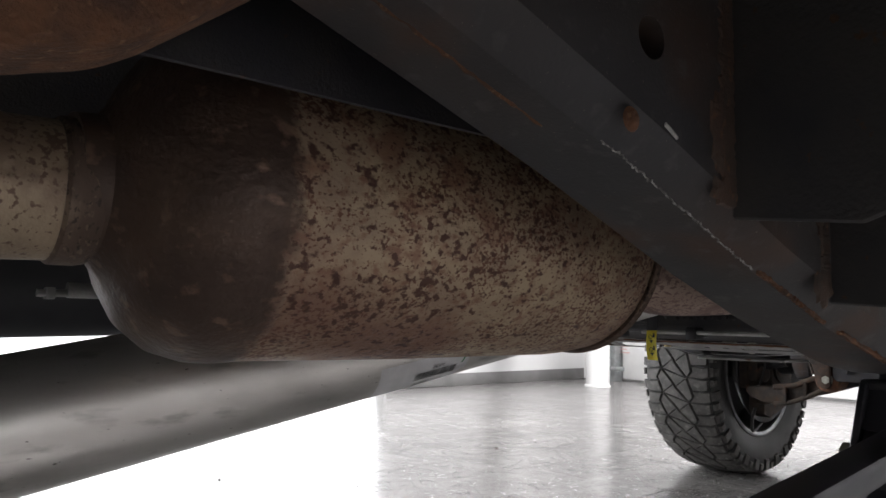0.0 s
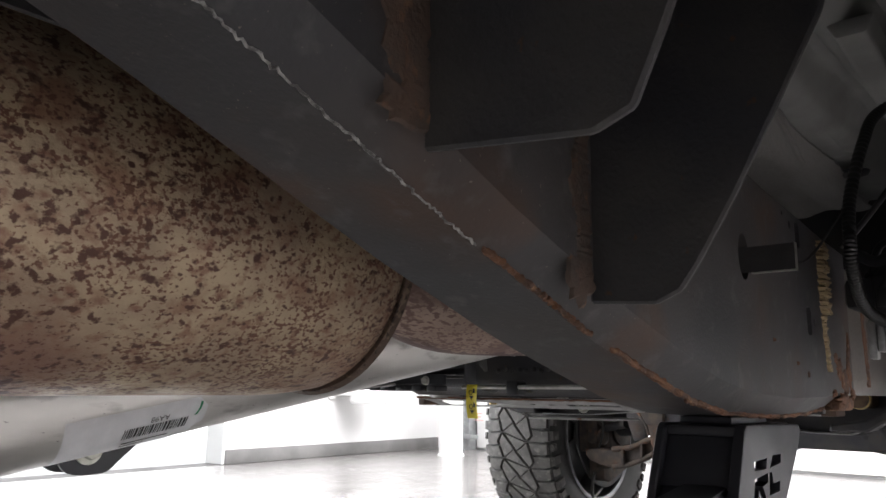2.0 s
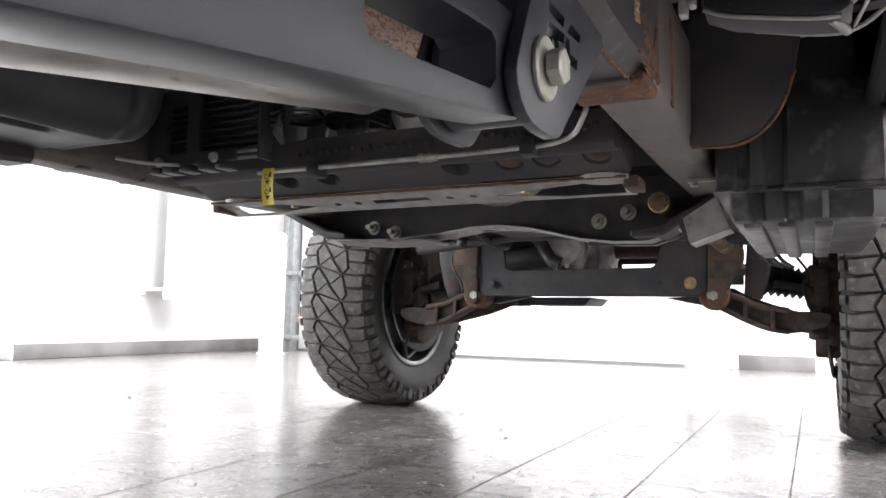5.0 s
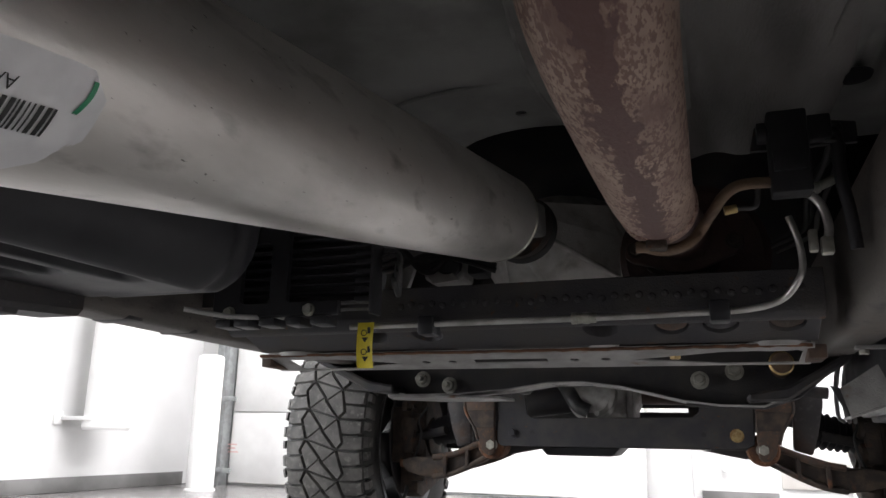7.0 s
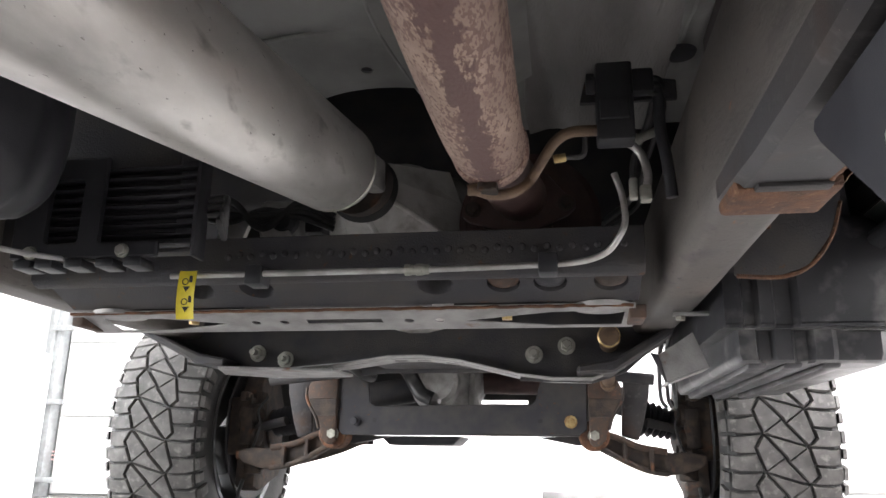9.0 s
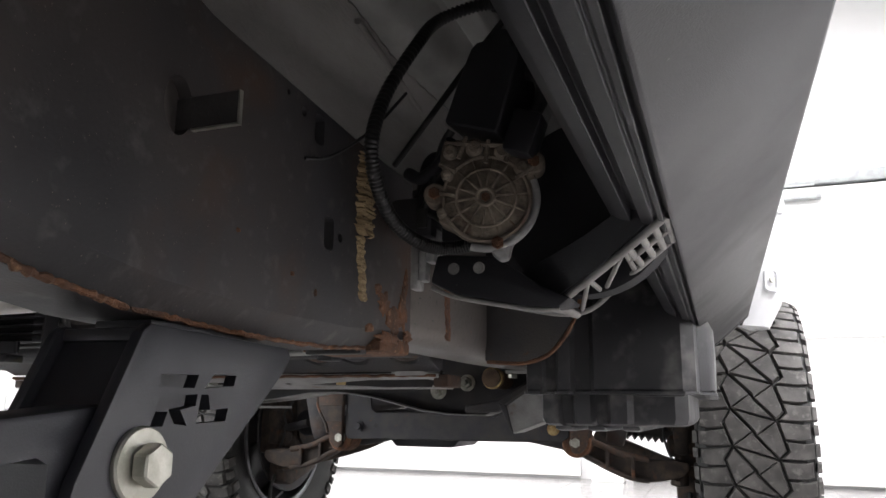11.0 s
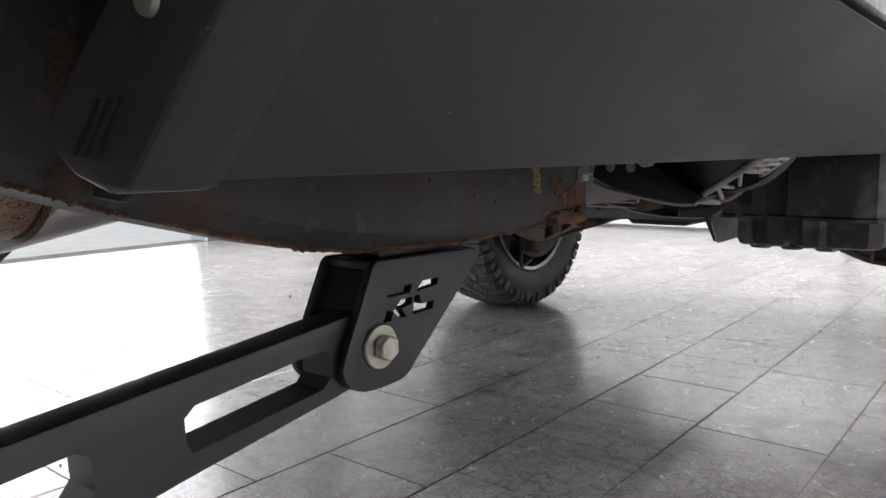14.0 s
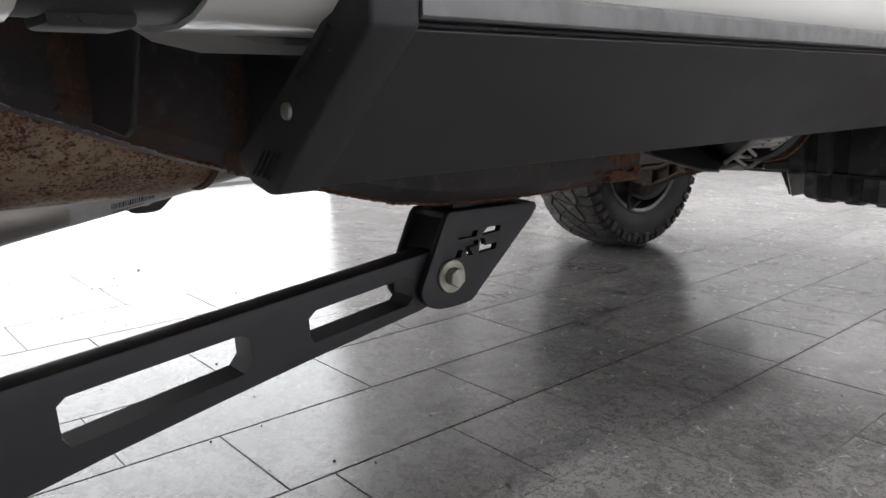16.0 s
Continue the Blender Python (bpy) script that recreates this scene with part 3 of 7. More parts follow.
tab = part("strap_tab", box(0.440, 0.5065, 0.011, 0.0135, 0.6178, 0.6356, 0.0005, 1), DARK, rail_r, "dark steel tab with pale edge strips through the rail")
# pale strips along two edges of the tab
part("bare_edge", box(0.478, 0.5070, 0.0108, 0.0137, 0.6168, 0.6178), ZINC, tab)
part("bare_edge", box(0.5065, 0.5074, 0.0108, 0.0137, 0.6168, 0.6354), ZINC, tab)

# weld beads, sealer and rusted edges
def bead(y0, y1, r, m, name, n=60, x=0.4600, off=0.0012):
    rng = random.Random(int(y0 * 1000))
    pts, rad = [], []
    for i in range(n + 1):
        y = y0 + (y1 - y0) * i / n
        pts.append((x + rng.uniform(-0.0008, 0.0008), y, blend(y, LOW) + off + rng.uniform(-0.0006, 0.0006)))
        rad.append(r * 0.54 * rng.uniform(0.6, 1.15) * (0.35 if i in (0, n) else 1))
    return part(name, tube(pts, rad, 7), m, rail_r)


bead(-0.275, -0.185, 0.0034, RUST, "weld_bead")
bead(-0.165, 0.00, 0.0042, RUST, "weld_bead")
bead(0.00, 0.315, 0.0036, RUST, "weld_bead", 90)
bead(-0.420, -0.278, 0.0011, SCRATCH, "bare_scratch", 90, 0.4592, 0.0003)
bead(-0.60, -0.44, 0.0022, RUST, "weld_bead", 40, 0.440, 0.0)
for yy, zz, l in ((-0.394, 0.6545, 0.010),):
    part("bare_scratch", tube([(0.4762, yy, zz), (0.4763, yy + l, zz - l * 0.5)], 0.0011, 6), SCRATCH, rail_r)
part("rust_blister", lathe([(0, 0.006), (0.001, 0.005), (0.002, 0.001)], (0.4757, -0.420, 0.652), (1, 0, 0), 12), RUST, rail_r)


def strip(y0, z0, y1, z1, w, thick, m, name, x=0.476, n=26, seed=1):
    """A ragged ribbon on the rail's outer face."""
    rng = random.Random(seed)
    b = bmesh.new()
    rows = []
    for i in range(n + 1):
        t = i / n
        y, z = y0 + (y1 - y0) * t, z0 + (z1 - z0) * t
        a, c = w * rng.uniform(0.7, 1.15), w * rng.uniform(0.7, 1.15)
        if i in (0, n):
            a = c = w * 0.3
        th = thick * rng.uniform(0.5, 1.2)
        rows.append([b.verts.new((x - 0.001, y - a, z)), b.verts.new((x + th, y - a * 0.6, z)), b.verts.new((x + th, y + c * 0.6, z)), b.verts.new((x - 0.001, y + c, z))])
    for a, c in zip(rows, rows[1:]):
        for k in range(3):
            b.faces.new((a[k], a[k + 1], c[k + 1], c[k]))
    return part(name, b, m, rail_r)


strip(0.222, 0.674, 0.220, 0.606, 0.0155, 0.0055, SEALER, "seam_sealer", n=48, seed=3)
strip(0.214, 0.606, 0.222, 0.556, 0.0075, 0.0025, SEALER, "seam_sealer", seed=5)


def rust_patch(y, z, w, h, seed, x=0.476):
    """Flaking rust: a ragged, crusted island on the rail's face."""
    rng = random.Random(seed)
    b = bmesh.new()
    n = 22
    edge = [0.55 + 0.45 * rng.random() for _ in range(n)]
    rows = []
    for f, t in ((1.0, -0.0006), (0.86, 0.0009), (0.50, 0.0014)):
        rows.append([b.verts.new((x + t * rng.uniform(0.6, 1.3), y + w * f * edge[k] * math.cos(2 * math.pi * k / n), z + h * f * edge[k] * math.sin(2 * math.pi * k / n))) for k in range(n)])
    mid = b.verts.new((x + 0.0012, y, z))
    for p, q in zip(rows, rows[1:]):
        for k in range(n):
            b.faces.new((p[k], p[(k + 1) % n], q[(k + 1) % n], q[k]))
    for k in range(n):
        b.faces.new((rows[-1][k], rows[-1][(k + 1) % n], mid))
    return part("rust_scale", b, RUST if y > -0.1 else RUSTSOFT, rail_r)


for k, (y, z, w, h) in enumerate(((0.262, 0.560, 0.015, 0.013), (0.282, 0.548, 0.020, 0.016), (0.300, 0.560, 0.013, 0.024), (0.306, 0.584, 0.006, 0.016), (0.250, 0.570, 0.008, 0.008), (0.312, 0.538, 0.012, 0.008), (0.272, 0.533, 0.030, 0.006), (0.236, 0.538, 0.010, 0.005), (0.120, 0.560, 0.003, 0.002), (0.060, 0.575, 0.002, 0.002), (0.150, 0.552, 0.002, 0.003), (-0.223, 0.585, 0.016, 0.014), (-0.338, 0.628, 0.020, 0.012), (-0.226, 0.628, 0.008, 0.020), (-0.345, 0.660, 0.010, 0.030))):
    rust_patch(y, z, w, h, 40 + k)
strip(0.43, 0.64, 0.44, 0.545, 0.010, 0.0015, RUST, "rust_scale", x=0.468, seed=11)
strip(-0.221, 0.66, -0.220, 0.580, 0.009, 0.0010, RUSTSOFT, "rust_scale", seed=9, n=60)
strip(-0.337, 0.80, -0.335, 0.622, 0.010, 0.0010, RUSTSOFT, "rust_scale", seed=10, n=80)
tip = part("rail_tip", box(0.400, 0.474, 0.262, 0.325, 0.5215, 0.534, 0.004), RUST, rail_r, "rust-scaled end of the rail sleeve")
part("rail_tip", box(0.412, 0.462, 0.250, 0.2615, 0.519, 0.523, 0.001), DARK, rail_r)

# cab mount brackets: two plates with a bridge on top, welded to the rail
mount = part("cab_mount", prism([(0.474, 0.616), (0.538, 0.609), (0.551, 0.614), (0.562, 0.638), (0.585, 0.70), (0.615, 0.80), (0.474, 0.82)], "y", -0.329, -0.325, 0.0012, 1), DARK, truck, "black cab mount bracket")
part("mount_plate", prism([(0.474, 0.575), (0.505, 0.573), (0.516, 0.578), (0.524, 0.589), (0.541, 0.617), (0.577, 0.684), (0.615, 0.80), (0.474, 0.80)], "y", -0.212, -0.208, 0.0012, 1), DARK, mount)
part("mount_top", box(0.474, 0.62, -0.329, -0.208, 0.80, 0.806, 0.001), DARK, mount)
part("cushion", lathe([(0, 0.045), (0.01, 0.05), (0.03, 0.05), (0.045, 0.04)], (0.56, -0.268, 0.806), (0, 0, 1), 28), PLASTIC, mount, "black rubber cushion")
mount2 = part("cab_mount", prism([(0.466, 0.533), (0.515, 0.531), (0.545, 0.543), (0.570, 0.575), (0.586, 0.62), (0.60, 0.70), (0.466, 0.70)], "y", 0.578, 0.583, 0.0012, 2), DARK, truck, "black cab mount bracket with rusty rim")
part("rust_scale", tube(smooth_path([(0.468, 0.580, 0.5325), (0.515, 0.580, 0.5305), (0.546, 0.580, 0.5425), (0.571, 0.580, 0.5745), (0.585, 0.580, 0.615)]), 0.0028, 7), RUST, mount2)
part("mount_top", box(0.466, 0.60, 0.583, 0.70, 0.694, 0.70, 0.001), DARK, mount2)

# traction bar and its bracket under the rail
HANG = [(0.0030, 0.5160), (0.1280, 0.5135), (0.1315, 0.5080), (0.1240, 0.4980), (0.0490, 0.4330), (0.0430, 0.4275), (0.0380, 0.4225), (0.0320, 0.4190), (0.0250, 0.4172), (0.0130, 0.4165), (0.0000, 0.4162), (-0.0130, 0.4172), (-0.0220, 0.4200), (-0.0295, 0.4250), (-0.0345, 0.4320), (-0.0360, 0.4380), (-0.0345, 0.4440), (-0.0020, 0.5120)]
hang = part("bar_bracket", prism(HANG, "x", 0.464, 0.4715, 0.0012, 2), POWDER, truck, "black powder-coated traction bar bracket with block-shaped cut-outs")
cuts = bmesh.new()
for poly in ([(0.0125, 0.4860), (0.0385, 0.4860), (0.0415, 0.4930), (0.0125, 0.4920)],
             [(0.0465, 0.4860), (0.0725, 0.4880), (0.0745, 0.4940), (0.0545, 0.4940)],
             [(0.0125, 0.4810), (0.0415, 0.4830), (0.0405, 0.4770), (0.0285, 0.4750), (0.0345, 0.4670), (0.0245, 0.4680), (0.0195, 0.4740), (0.0165, 0.4670), (0.0075, 0.4670)],
             [(0.0445, 0.4830), (0.0505, 0.4830), (0.0525, 0.4750), (0.0685, 0.4760), (0.0665, 0.4690), (0.0415, 0.4680)]):
    join(cuts, prism(poly, "x", 0.44, 0.48))
cut(hang, cuts)
part("inner_plate", prism(HANG, "x", 0.411, 0.417, 0.001, 1), POWDER, hang)
part("top_plate", box(0.417, 0.464, 0.002, 0.127, 0.508, 0.5145, 0.001), POWDER, hang)
part("web_plate", prism([(0.0035, 0.508), (0.0075, 0.508), (-0.009, 0.475), (-0.013, 0.475)], "x", 0.417, 0.464, 0.0006, 1), POWDER, hang)
part("rail_clamp", box(0.419, 0.456, 0.02, 0.10, 0.5150, 0.5205, 0.001), POWDER, hang)
part("washer", lathe([(0, 0.0176), (0.002, 0.0176), (0.0032, 0.0166)], (0.4718, 0.0020, 0.4500), (1, 0, 0), 32), ZINC, hang, "large flat zinc washer")
part("bolt", hexbolt((0.475, 0.0020, 0.4500), (1, 0, 0), 0.0104, 0.0085), ZINC, hang, "zinc hexagonal bolt head")
part("nut", hexbolt((0.410, 0.0025, 0.4490), (-1, 0, 0), 0.0125, 0.014, 0.019), ZINC, hang)

BAR = Matrix.Translation((0.434, 0.0015, 0.4495)) @ Matrix.Rotation(math.atan2(0.128, 1.0), 4, "X")


def bar_poly(pts):
    return [(-a, c) for a, c in pts]


# beam seen from its side: distance back from the bolt, height from its axis
UP = [(0.0, 0.029), (0.10, 0.0312), (0.24, 0.0345), (0.37, 0.038), (0.44, 0.040), (0.80, 0.048), (1.20, 0.050)]
DN = [(0.0, -0.026), (0.04, -0.0285), (0.165, -0.032), (0.25, -0.036), (0.35, -0.0415), (0.40, -0.0455), (0.80, -0.059), (1.20, -0.062)]
plate = prism(bar_poly([(-0.024, 0.018)] + UP + DN[::-1] + [(-0.024, -0.016)]), "x", -0.003, 0.028, 0.003, 2)
join(plate, prism(bar_poly([(a, c + 0.0008) for a, c in UP[1:]] + [(a, c - 0.0045) for a, c in UP[:0:-1]]), "x", -0.0035, 0.0285, 0.001, 1))
join(plate, prism(bar_poly([(a, c + 0.0045) for a, c in DN[1:]] + [(a, c - 0.0012) for a, c in DN[:0:-1]]), "x", -0.0035, 0.0285, 0.001, 1))
plate.transform(BAR)
beam = part("traction_bar", plate, POWDER, truck, "black slotted steel traction bar running back from its bracket")
slots = bmesh.new()
for s in ([(0.041, 0.008), (0.047, 0.012), (0.153, 0.0130), (0.1615, 0.0075), (0.1630, -0.009), (0.1600, -0.0165), (0.051, -0.0170), (0.043, -0.0105)],
          [(0.220, 0.010), (0.228, 0.0155), (0.367, 0.0180), (0.3745, 0.013), (0.3765, -0.013), (0.372, -0.0215), (0.230, -0.0195), (0.2215, -0.011)],
          [(0.437, 0.013), (0.445, 0.019), (0.600, 0.022), (0.610, 0.015), (0.610, -0.027), (0.602, -0.034), (0.445, -0.029), (0.435, -0.021)],
          [(0.67, 0.023), (0.86, 0.025), (0.86, -0.036), (0.67, -0.034)]):
    p = prism(bar_poly(s), "x", -0.06, 0.06)
    p.transform(BAR)
    join(slots, p)
cut(beam, slots)
eye = lathe([(-0.0145, 0.0285), (0.0290, 0.0285)], (0.434, 0.0015, 0.4495), (1, 0, 0), 32)
part("bar_eye", eye, POWDER, beam)
part("bushing", lathe([(-0.0160, 0.021), (0.0297, 0.021)], (0.434, 0.0015, 0.4495), (1, 0, 0), 28), PLASTIC, beam)



def mirrored(ob, name, label, parent):
    """The same part on the other side of the truck."""
    b = bmesh.new()
    b.from_mesh(ob.data)
    b.transform(Matrix.Diagonal((-1, 1, 1, 1)))
    bmesh.ops.reverse_faces(b, faces=b.faces[:])
    return part(name, b, ob.data.materials[0], parent, label)


hang_l = mirrored(hang, "bar_bracket", "black powder-coated traction bar bracket with block-shaped cut-outs", truck)
for ob, par in [(o, hang_l) for o in hang.children]:
    mirrored(ob, ob.name.split(".")[0], "", par)

# exhaust: muffler, inlet and outlet pipes
MX, MZ, MR = 0.222, 0.631, 0.100
muf = part("muffler", lathe([(-0.498, MR - 0.001), (-0.494, MR - 0.0002), (-0.46, MR), (-0.36, MR + 0.0008), (-0.26, MR), (-0.205, MR), (-0.19, MR - 0.001), (-0.165, MR - 0.004), (-0.145, MR - 0.012), (-0.130, MR - 0.024), (-0.120, MR - 0.040), (-0.115, 0.045), (-0.110, 0.036)], (MX, 0, MZ), (0, 1, 0), 72), MUFFLER, truck, "rust-mottled golden brown exhaust muffler")
part("rear_cap", lathe([(-0.590, 0.0405), (-0.576, 0.042), (-0.568, 0.052), (-0.562, 0.066), (-0.552, 0.082), (-0.537, MR - 0.006), (-0.520, MR - 0.0006), (-0.508, MR + 0.0006), (-0.499, MR + 0.0006), (-0.494, MR + 0.0003), (-0.491, MR - 0.001)], (MX, 0, MZ), (0, 1, 0), 72), MUFFLER, muf, "dark brown rear shell of the muffler")
part("seam_ring", lathe([(-0.160, MR - 0.003), (-0.156, MR - 0.0005), (-0.152, MR - 0.006)], (MX, 0, MZ), (0, 1, 0), 72), MUFFLER_END, muf)
part("inlet_collar", lathe([(-0.598, 0.0395), (-0.596, 0.0412), (-0.584, 0.0412), (-0.578, 0.040)], (MX, 0, MZ - 0.004), (0, 1, 0), 48), MUFFLER_END, muf)
inlet = part("tail_pipe", tube(smooth_path([(MX, -0.588, MZ - 0.004), (MX, -0.75, MZ - 0.006), (MX + 0.01, -1.05, MZ + 0.025), (MX + 0.03, -1.4, MZ + 0.11)]), 0.0388, 48), PIPE_TAN, muf, "tan heat-coloured tail pipe")
part("weld_ring", lathe([(-0.634, 0.0385), (-0.628, 0.0398), (-0.622, 0.0385)], (MX, 0, MZ - 0.005), (0, 1, 0), 48), PIPE_TAN, inlet)
out = part("exhaust_pipe", tube(smooth_path([(MX, -0.13, MZ), (0.216, -0.06, 0.617), (0.2105, 0.02, 0.606), (0.2085, 0.2, 0.6125), (0.2075, 0.36, 0.625), (0.2085, 0.43, 0.637)]), 0.0375, 48), PIPE_RUST, muf, "rust brown exhaust pipe with tan blotches")
part("clamp_band", lathe([(-0.012, 0.0384), (-0.008, 0.0398), (0.008, 0.0398), (0.012, 0.0384)], (0.2083, 0.437, 0.637), (0, 1, 0.07), 40), PIPE_RUST, out)
part("clamp_lug", box(0.196, 0.216, 0.428, 0.448, 0.590, 0.601, 0.003), CASTRUST, out)
part("down_pipe", tube(smooth_path([(0.209, 0.44, 0.637), (0.212, 0.50, 0.642), (0.220, 0.58, 0.653), (0.228, 0.66, 0.664), (0.25, 0.9, 0.74)]), 0.034, 40), MAROON, out, "dark maroon down pipe")
ears = prism([(0.152, 0.636), (0.162, 0.628), (0.186, 0.622), (0.200, 0.616), (0.224, 0.612), (0.246, 0.615), (0.264, 0.624), (0.288, 0.634), (0.298, 0.644), (0.297, 0.657), (0.284, 0.664), (0.264, 0.690), (0.226, 0.704), (0.190, 0.690), (0.168, 0.660), (0.153, 0.652)], "y", 0.652, 0.662, 0.003)
part("flange", ears, MAROON, out, "dark maroon pipe flange")
part("flange_back", prism([(0.178, 0.622), (0.196, 0.608), (0.224, 0.602), (0.250, 0.608), (0.268, 0.622), (0.268, 0.68), (0.178, 0.68)], "y", 0.6645, 0.676, 0.003), CASTRUST, out)
for a, c in ((0.1665, 0.6445), (0.2855, 0.6495)):
    part("bolt", hexbolt((a, 0.652, c), (0, -1, 0), 0.0075, 0.009, 0.0105), CASTRUST, out)
ROD = [(0.2083 + 0.0445 * math.cos(radians(a)), 0.437 + 0.0004 * (a + 120), 0.637 + 0.0445 * math.sin(radians(a))) for a in (-110, -90, -68, -46, -26)]
hanger = part("exhaust_hanger", tube(smooth_path(ROD + [(0.262, 0.455, 0.632), (0.274, 0.445, 0.645), (0.290, 0.435, 0.650), (0.322, 0.431, 0.6485)]), 0.0056, 12), TORSION, truck, "bent brown hanger rod in a black rubber block")
part("rod_end", tube([(0.186, 0.437, 0.594), (0.199, 0.437, 0.5945)], 0.0060, 12), TORSION, hanger)
part("hanger_block", box(0.315, 0.351, 0.420, 0.446, 0.634, 0.718, 0.003), PLASTIC, hanger, "black rubber block")
part("hanger_loop", tube(smooth_path([(0.349, 0.436, 0.702), (0.366, 0.437, 0.704), (0.376, 0.438, 0.690), (0.377, 0.440, 0.650), (0.382, 0.444, 0.618), (0.385, 0.448, 0.582)]), 0.0058, 10), PLASTIC, hanger)
part("boss_block", lathe([(0, 0.008), (0.002, 0.009), (0.010, 0.0085)], (0.316, 0.430, 0.697), (-1, 0, 0), 16), PLASTIC, hanger)
part("hanger_tab", box(0.306, 0.314, 0.424, 0.440, 0.700, 0.708, 0.001), PLASTIC, hanger)
part("hanger_arm", box(0.350, 0.372, 0.425, 0.440, 0.686, 0.712, 0.003), PLASTIC, hanger)
part("hanger_pad", box(0.318, 0.346, 0.416, 0.421, 0.655, 0.675, 0.001), PLASTIC, hanger)
part("hanger_rod", tube(smooth_path([(0.345, 0.445, 0.640), (0.352, 0.449, 0.637), (0.360, 0.450, 0.625), (0.3635, 0.450, 0.605), (0.360, 0.450, 0.588)]), 0.0042, 10), LINE, hanger)
part("clip_nut", join(box(0.345, 0.353, 0.446, 0.456, 0.582, 0.604, 0.002), box(0.355, 0.366, 0.445, 0.457, 0.579, 0.596, 0.002)), ZINC, hanger)
part("cross_pin", join(tube([(0.348, 0.448, 0.641), (0.377, 0.452, 0.655)], 0.0045, 12), lathe([(0, 0.006), (0.006, 0.006), (0.007, 0.004)], (0.352, 0.4485, 0.643), (0.9, 0.1, 0.43), 14)), ZINC, hanger)
part("stub", tube([(0.272, 0.46, 0.632), (0.284, 0.461, 0.634)], 0.0045, 8), BRASSY, hanger)
part("hanger_rod", tube(smooth_path([(0.284, 0.461, 0.634), (0.300, 0.46, 0.634), (0.304, 0.458, 0.642), (0.304, 0.455, 0.656)]), 0.0028, 8), DARK, hanger)
part("hanger_bracket", prism([(0.300, 0.690), (0.398, 0.690), (0.398, 0.712), (0.340, 0.722), (0.306, 0.716)], "y", 0.455, 0.460, 0.001, 1), DARK, hanger)

# heat shield over the exhaust
hs = bmesh.new()
rows = []
for i in range(21):
    y = -0.95 + i * 0.05
    row = []
    for k in range(13):
        a = math.pi * (0.04 + 0.92 * k / 12)
        rr = 0.140 + 0.006 * math.sin(i * 1.7) * (k % 2)
        row.append(hs.verts.new((MX - 0.02 + rr * 1.12 * math.cos(a), y, MZ + 0.02 + rr * 1.05 * math.sin(a))))
    rows.append(row)
for a, c in zip(rows, rows[1:]):
    for k in range(12):
        hs.faces.new((a[k], a[k + 1], c[k + 1], c[k]))
thicken(hs, 0.002)
part("heat_shield", hs, DARK, truck, "dark crumpled heat shield over the muffler")
part("spring_hanger", prism([(-0.75, 0.75), (-0.75, 0.650), (-0.70, 0.634), (-0.670, 0.631), (-0.656, 0.633), (-0.644, 0.637), (-0.632, 0.640), (-0.616, 0.649), (-0.599, 0.662), (-0.576, 0.680), (-0.555, 0.697), (-0.545, 0.72)], "x", 0.404, 0.448, 0.006, 3), RUST, truck, "rusty brown spring hanger under the frame rail")
shield_tab = part("shield_panel", box(-0.06, 0.13, -0.66, -0.40, 0.7745, 0.7785, 0.001), DARK, truck, "dark shield panel with a washer and screw")
part("shield_washer", lathe([(0, 0.018), (0.0015, 0.0175), (0.002, 0.010)], (0.033, -0.534, 0.7745), (0, 0, -1), 24), DARK, shield_tab)
part("shield_screw", hexbolt((0.033, -0.534, 0.773), (0, 0, -1), 0.0045, 0.004), ZINC, shield_tab)

hook = part("cable_bracket", tube([(-0.10, -0.465, 0.580), (-0.10, -0.505, 0.580)], 0.0075, 12), GREYSTEEL, truck, "grey stub and wire bracket behind the muffler")
part("stub_pin", tube([(-0.10, -0.503, 0.577), (-0.10, -0.522, 0.5765), (-0.10, -0.531, 0.5765)], 0.0035, 10), GREYSTEEL, hook)
part("stub_head", box(-0.106, -0.094, -0.524, -0.516, 0.571, 0.582, 0.001), GREYSTEEL, hook)

# driveshaft
DA, DD = Vector((0.0015, 0.0, 0.5732)), Vector((0.006, 1.0, 0.1825)).normalized()


def on_shaft(s, ang, r):
    n = Vector((0, -DD.z, DD.y)).normalized()
    u = DD.cross(n).normalized()
    return DA + DD * s + r * (math.cos(ang) * u + math.sin(ang) * n)


SR = 0.0560
shaft = part("driveshaft", lathe([(-1.75, SR), (0.548, SR), (0.556, SR - 0.001), (0.560, SR - 0.006)], DA, DD, 72), ALU, truck, "bare aluminium driveshaft tube with faint stains")
part("weld_ring", lathe([(0.556, SR - 0.003), (0.560, SR + 0.0004), (0.565, SR - 0.004)], DA, DD, 56), ZINC, shaft)
yoke = lathe([(0.562, 0.050), (0.585, 0.050), (0.592, 0.044)], DA, DD, 40)
for sgn in (1, -1):
    e = box(-0.012, 0.012, 0, 0.062, -0.022, 0.022, 0.006)
    e.transform(Matrix.Translation(DA + DD * 0.585) @ DD.to_track_quat("Y", "Z").to_matrix().to_4x4() @ Matrix.Translation((sgn * 0.036, 0, 0)))
    join(yoke, e)
part("yoke", yoke, CAST, shaft, "cast yoke")
part("universal_joint", tube([on_shaft(0.63, 0, 0.045), on_shaft(0.63, math.pi, 0.045)], 0.017, 20), CASTRUST, shaft)
part("flange_yoke", lathe([(0.645, 0.030), (0.655, 0.046), (0.70, 0.046), (0.72, 0.038)], DA, DD, 36), CASTRUST, shaft)

# paper label with bar code, wrapped round the tube
def wrap(b, s0, ang0, r):
    for v in b.verts:
        v.co = on_shaft(s0 + v.co.x, ang0 + v.co.y / r, r + v.co.z)
    return b


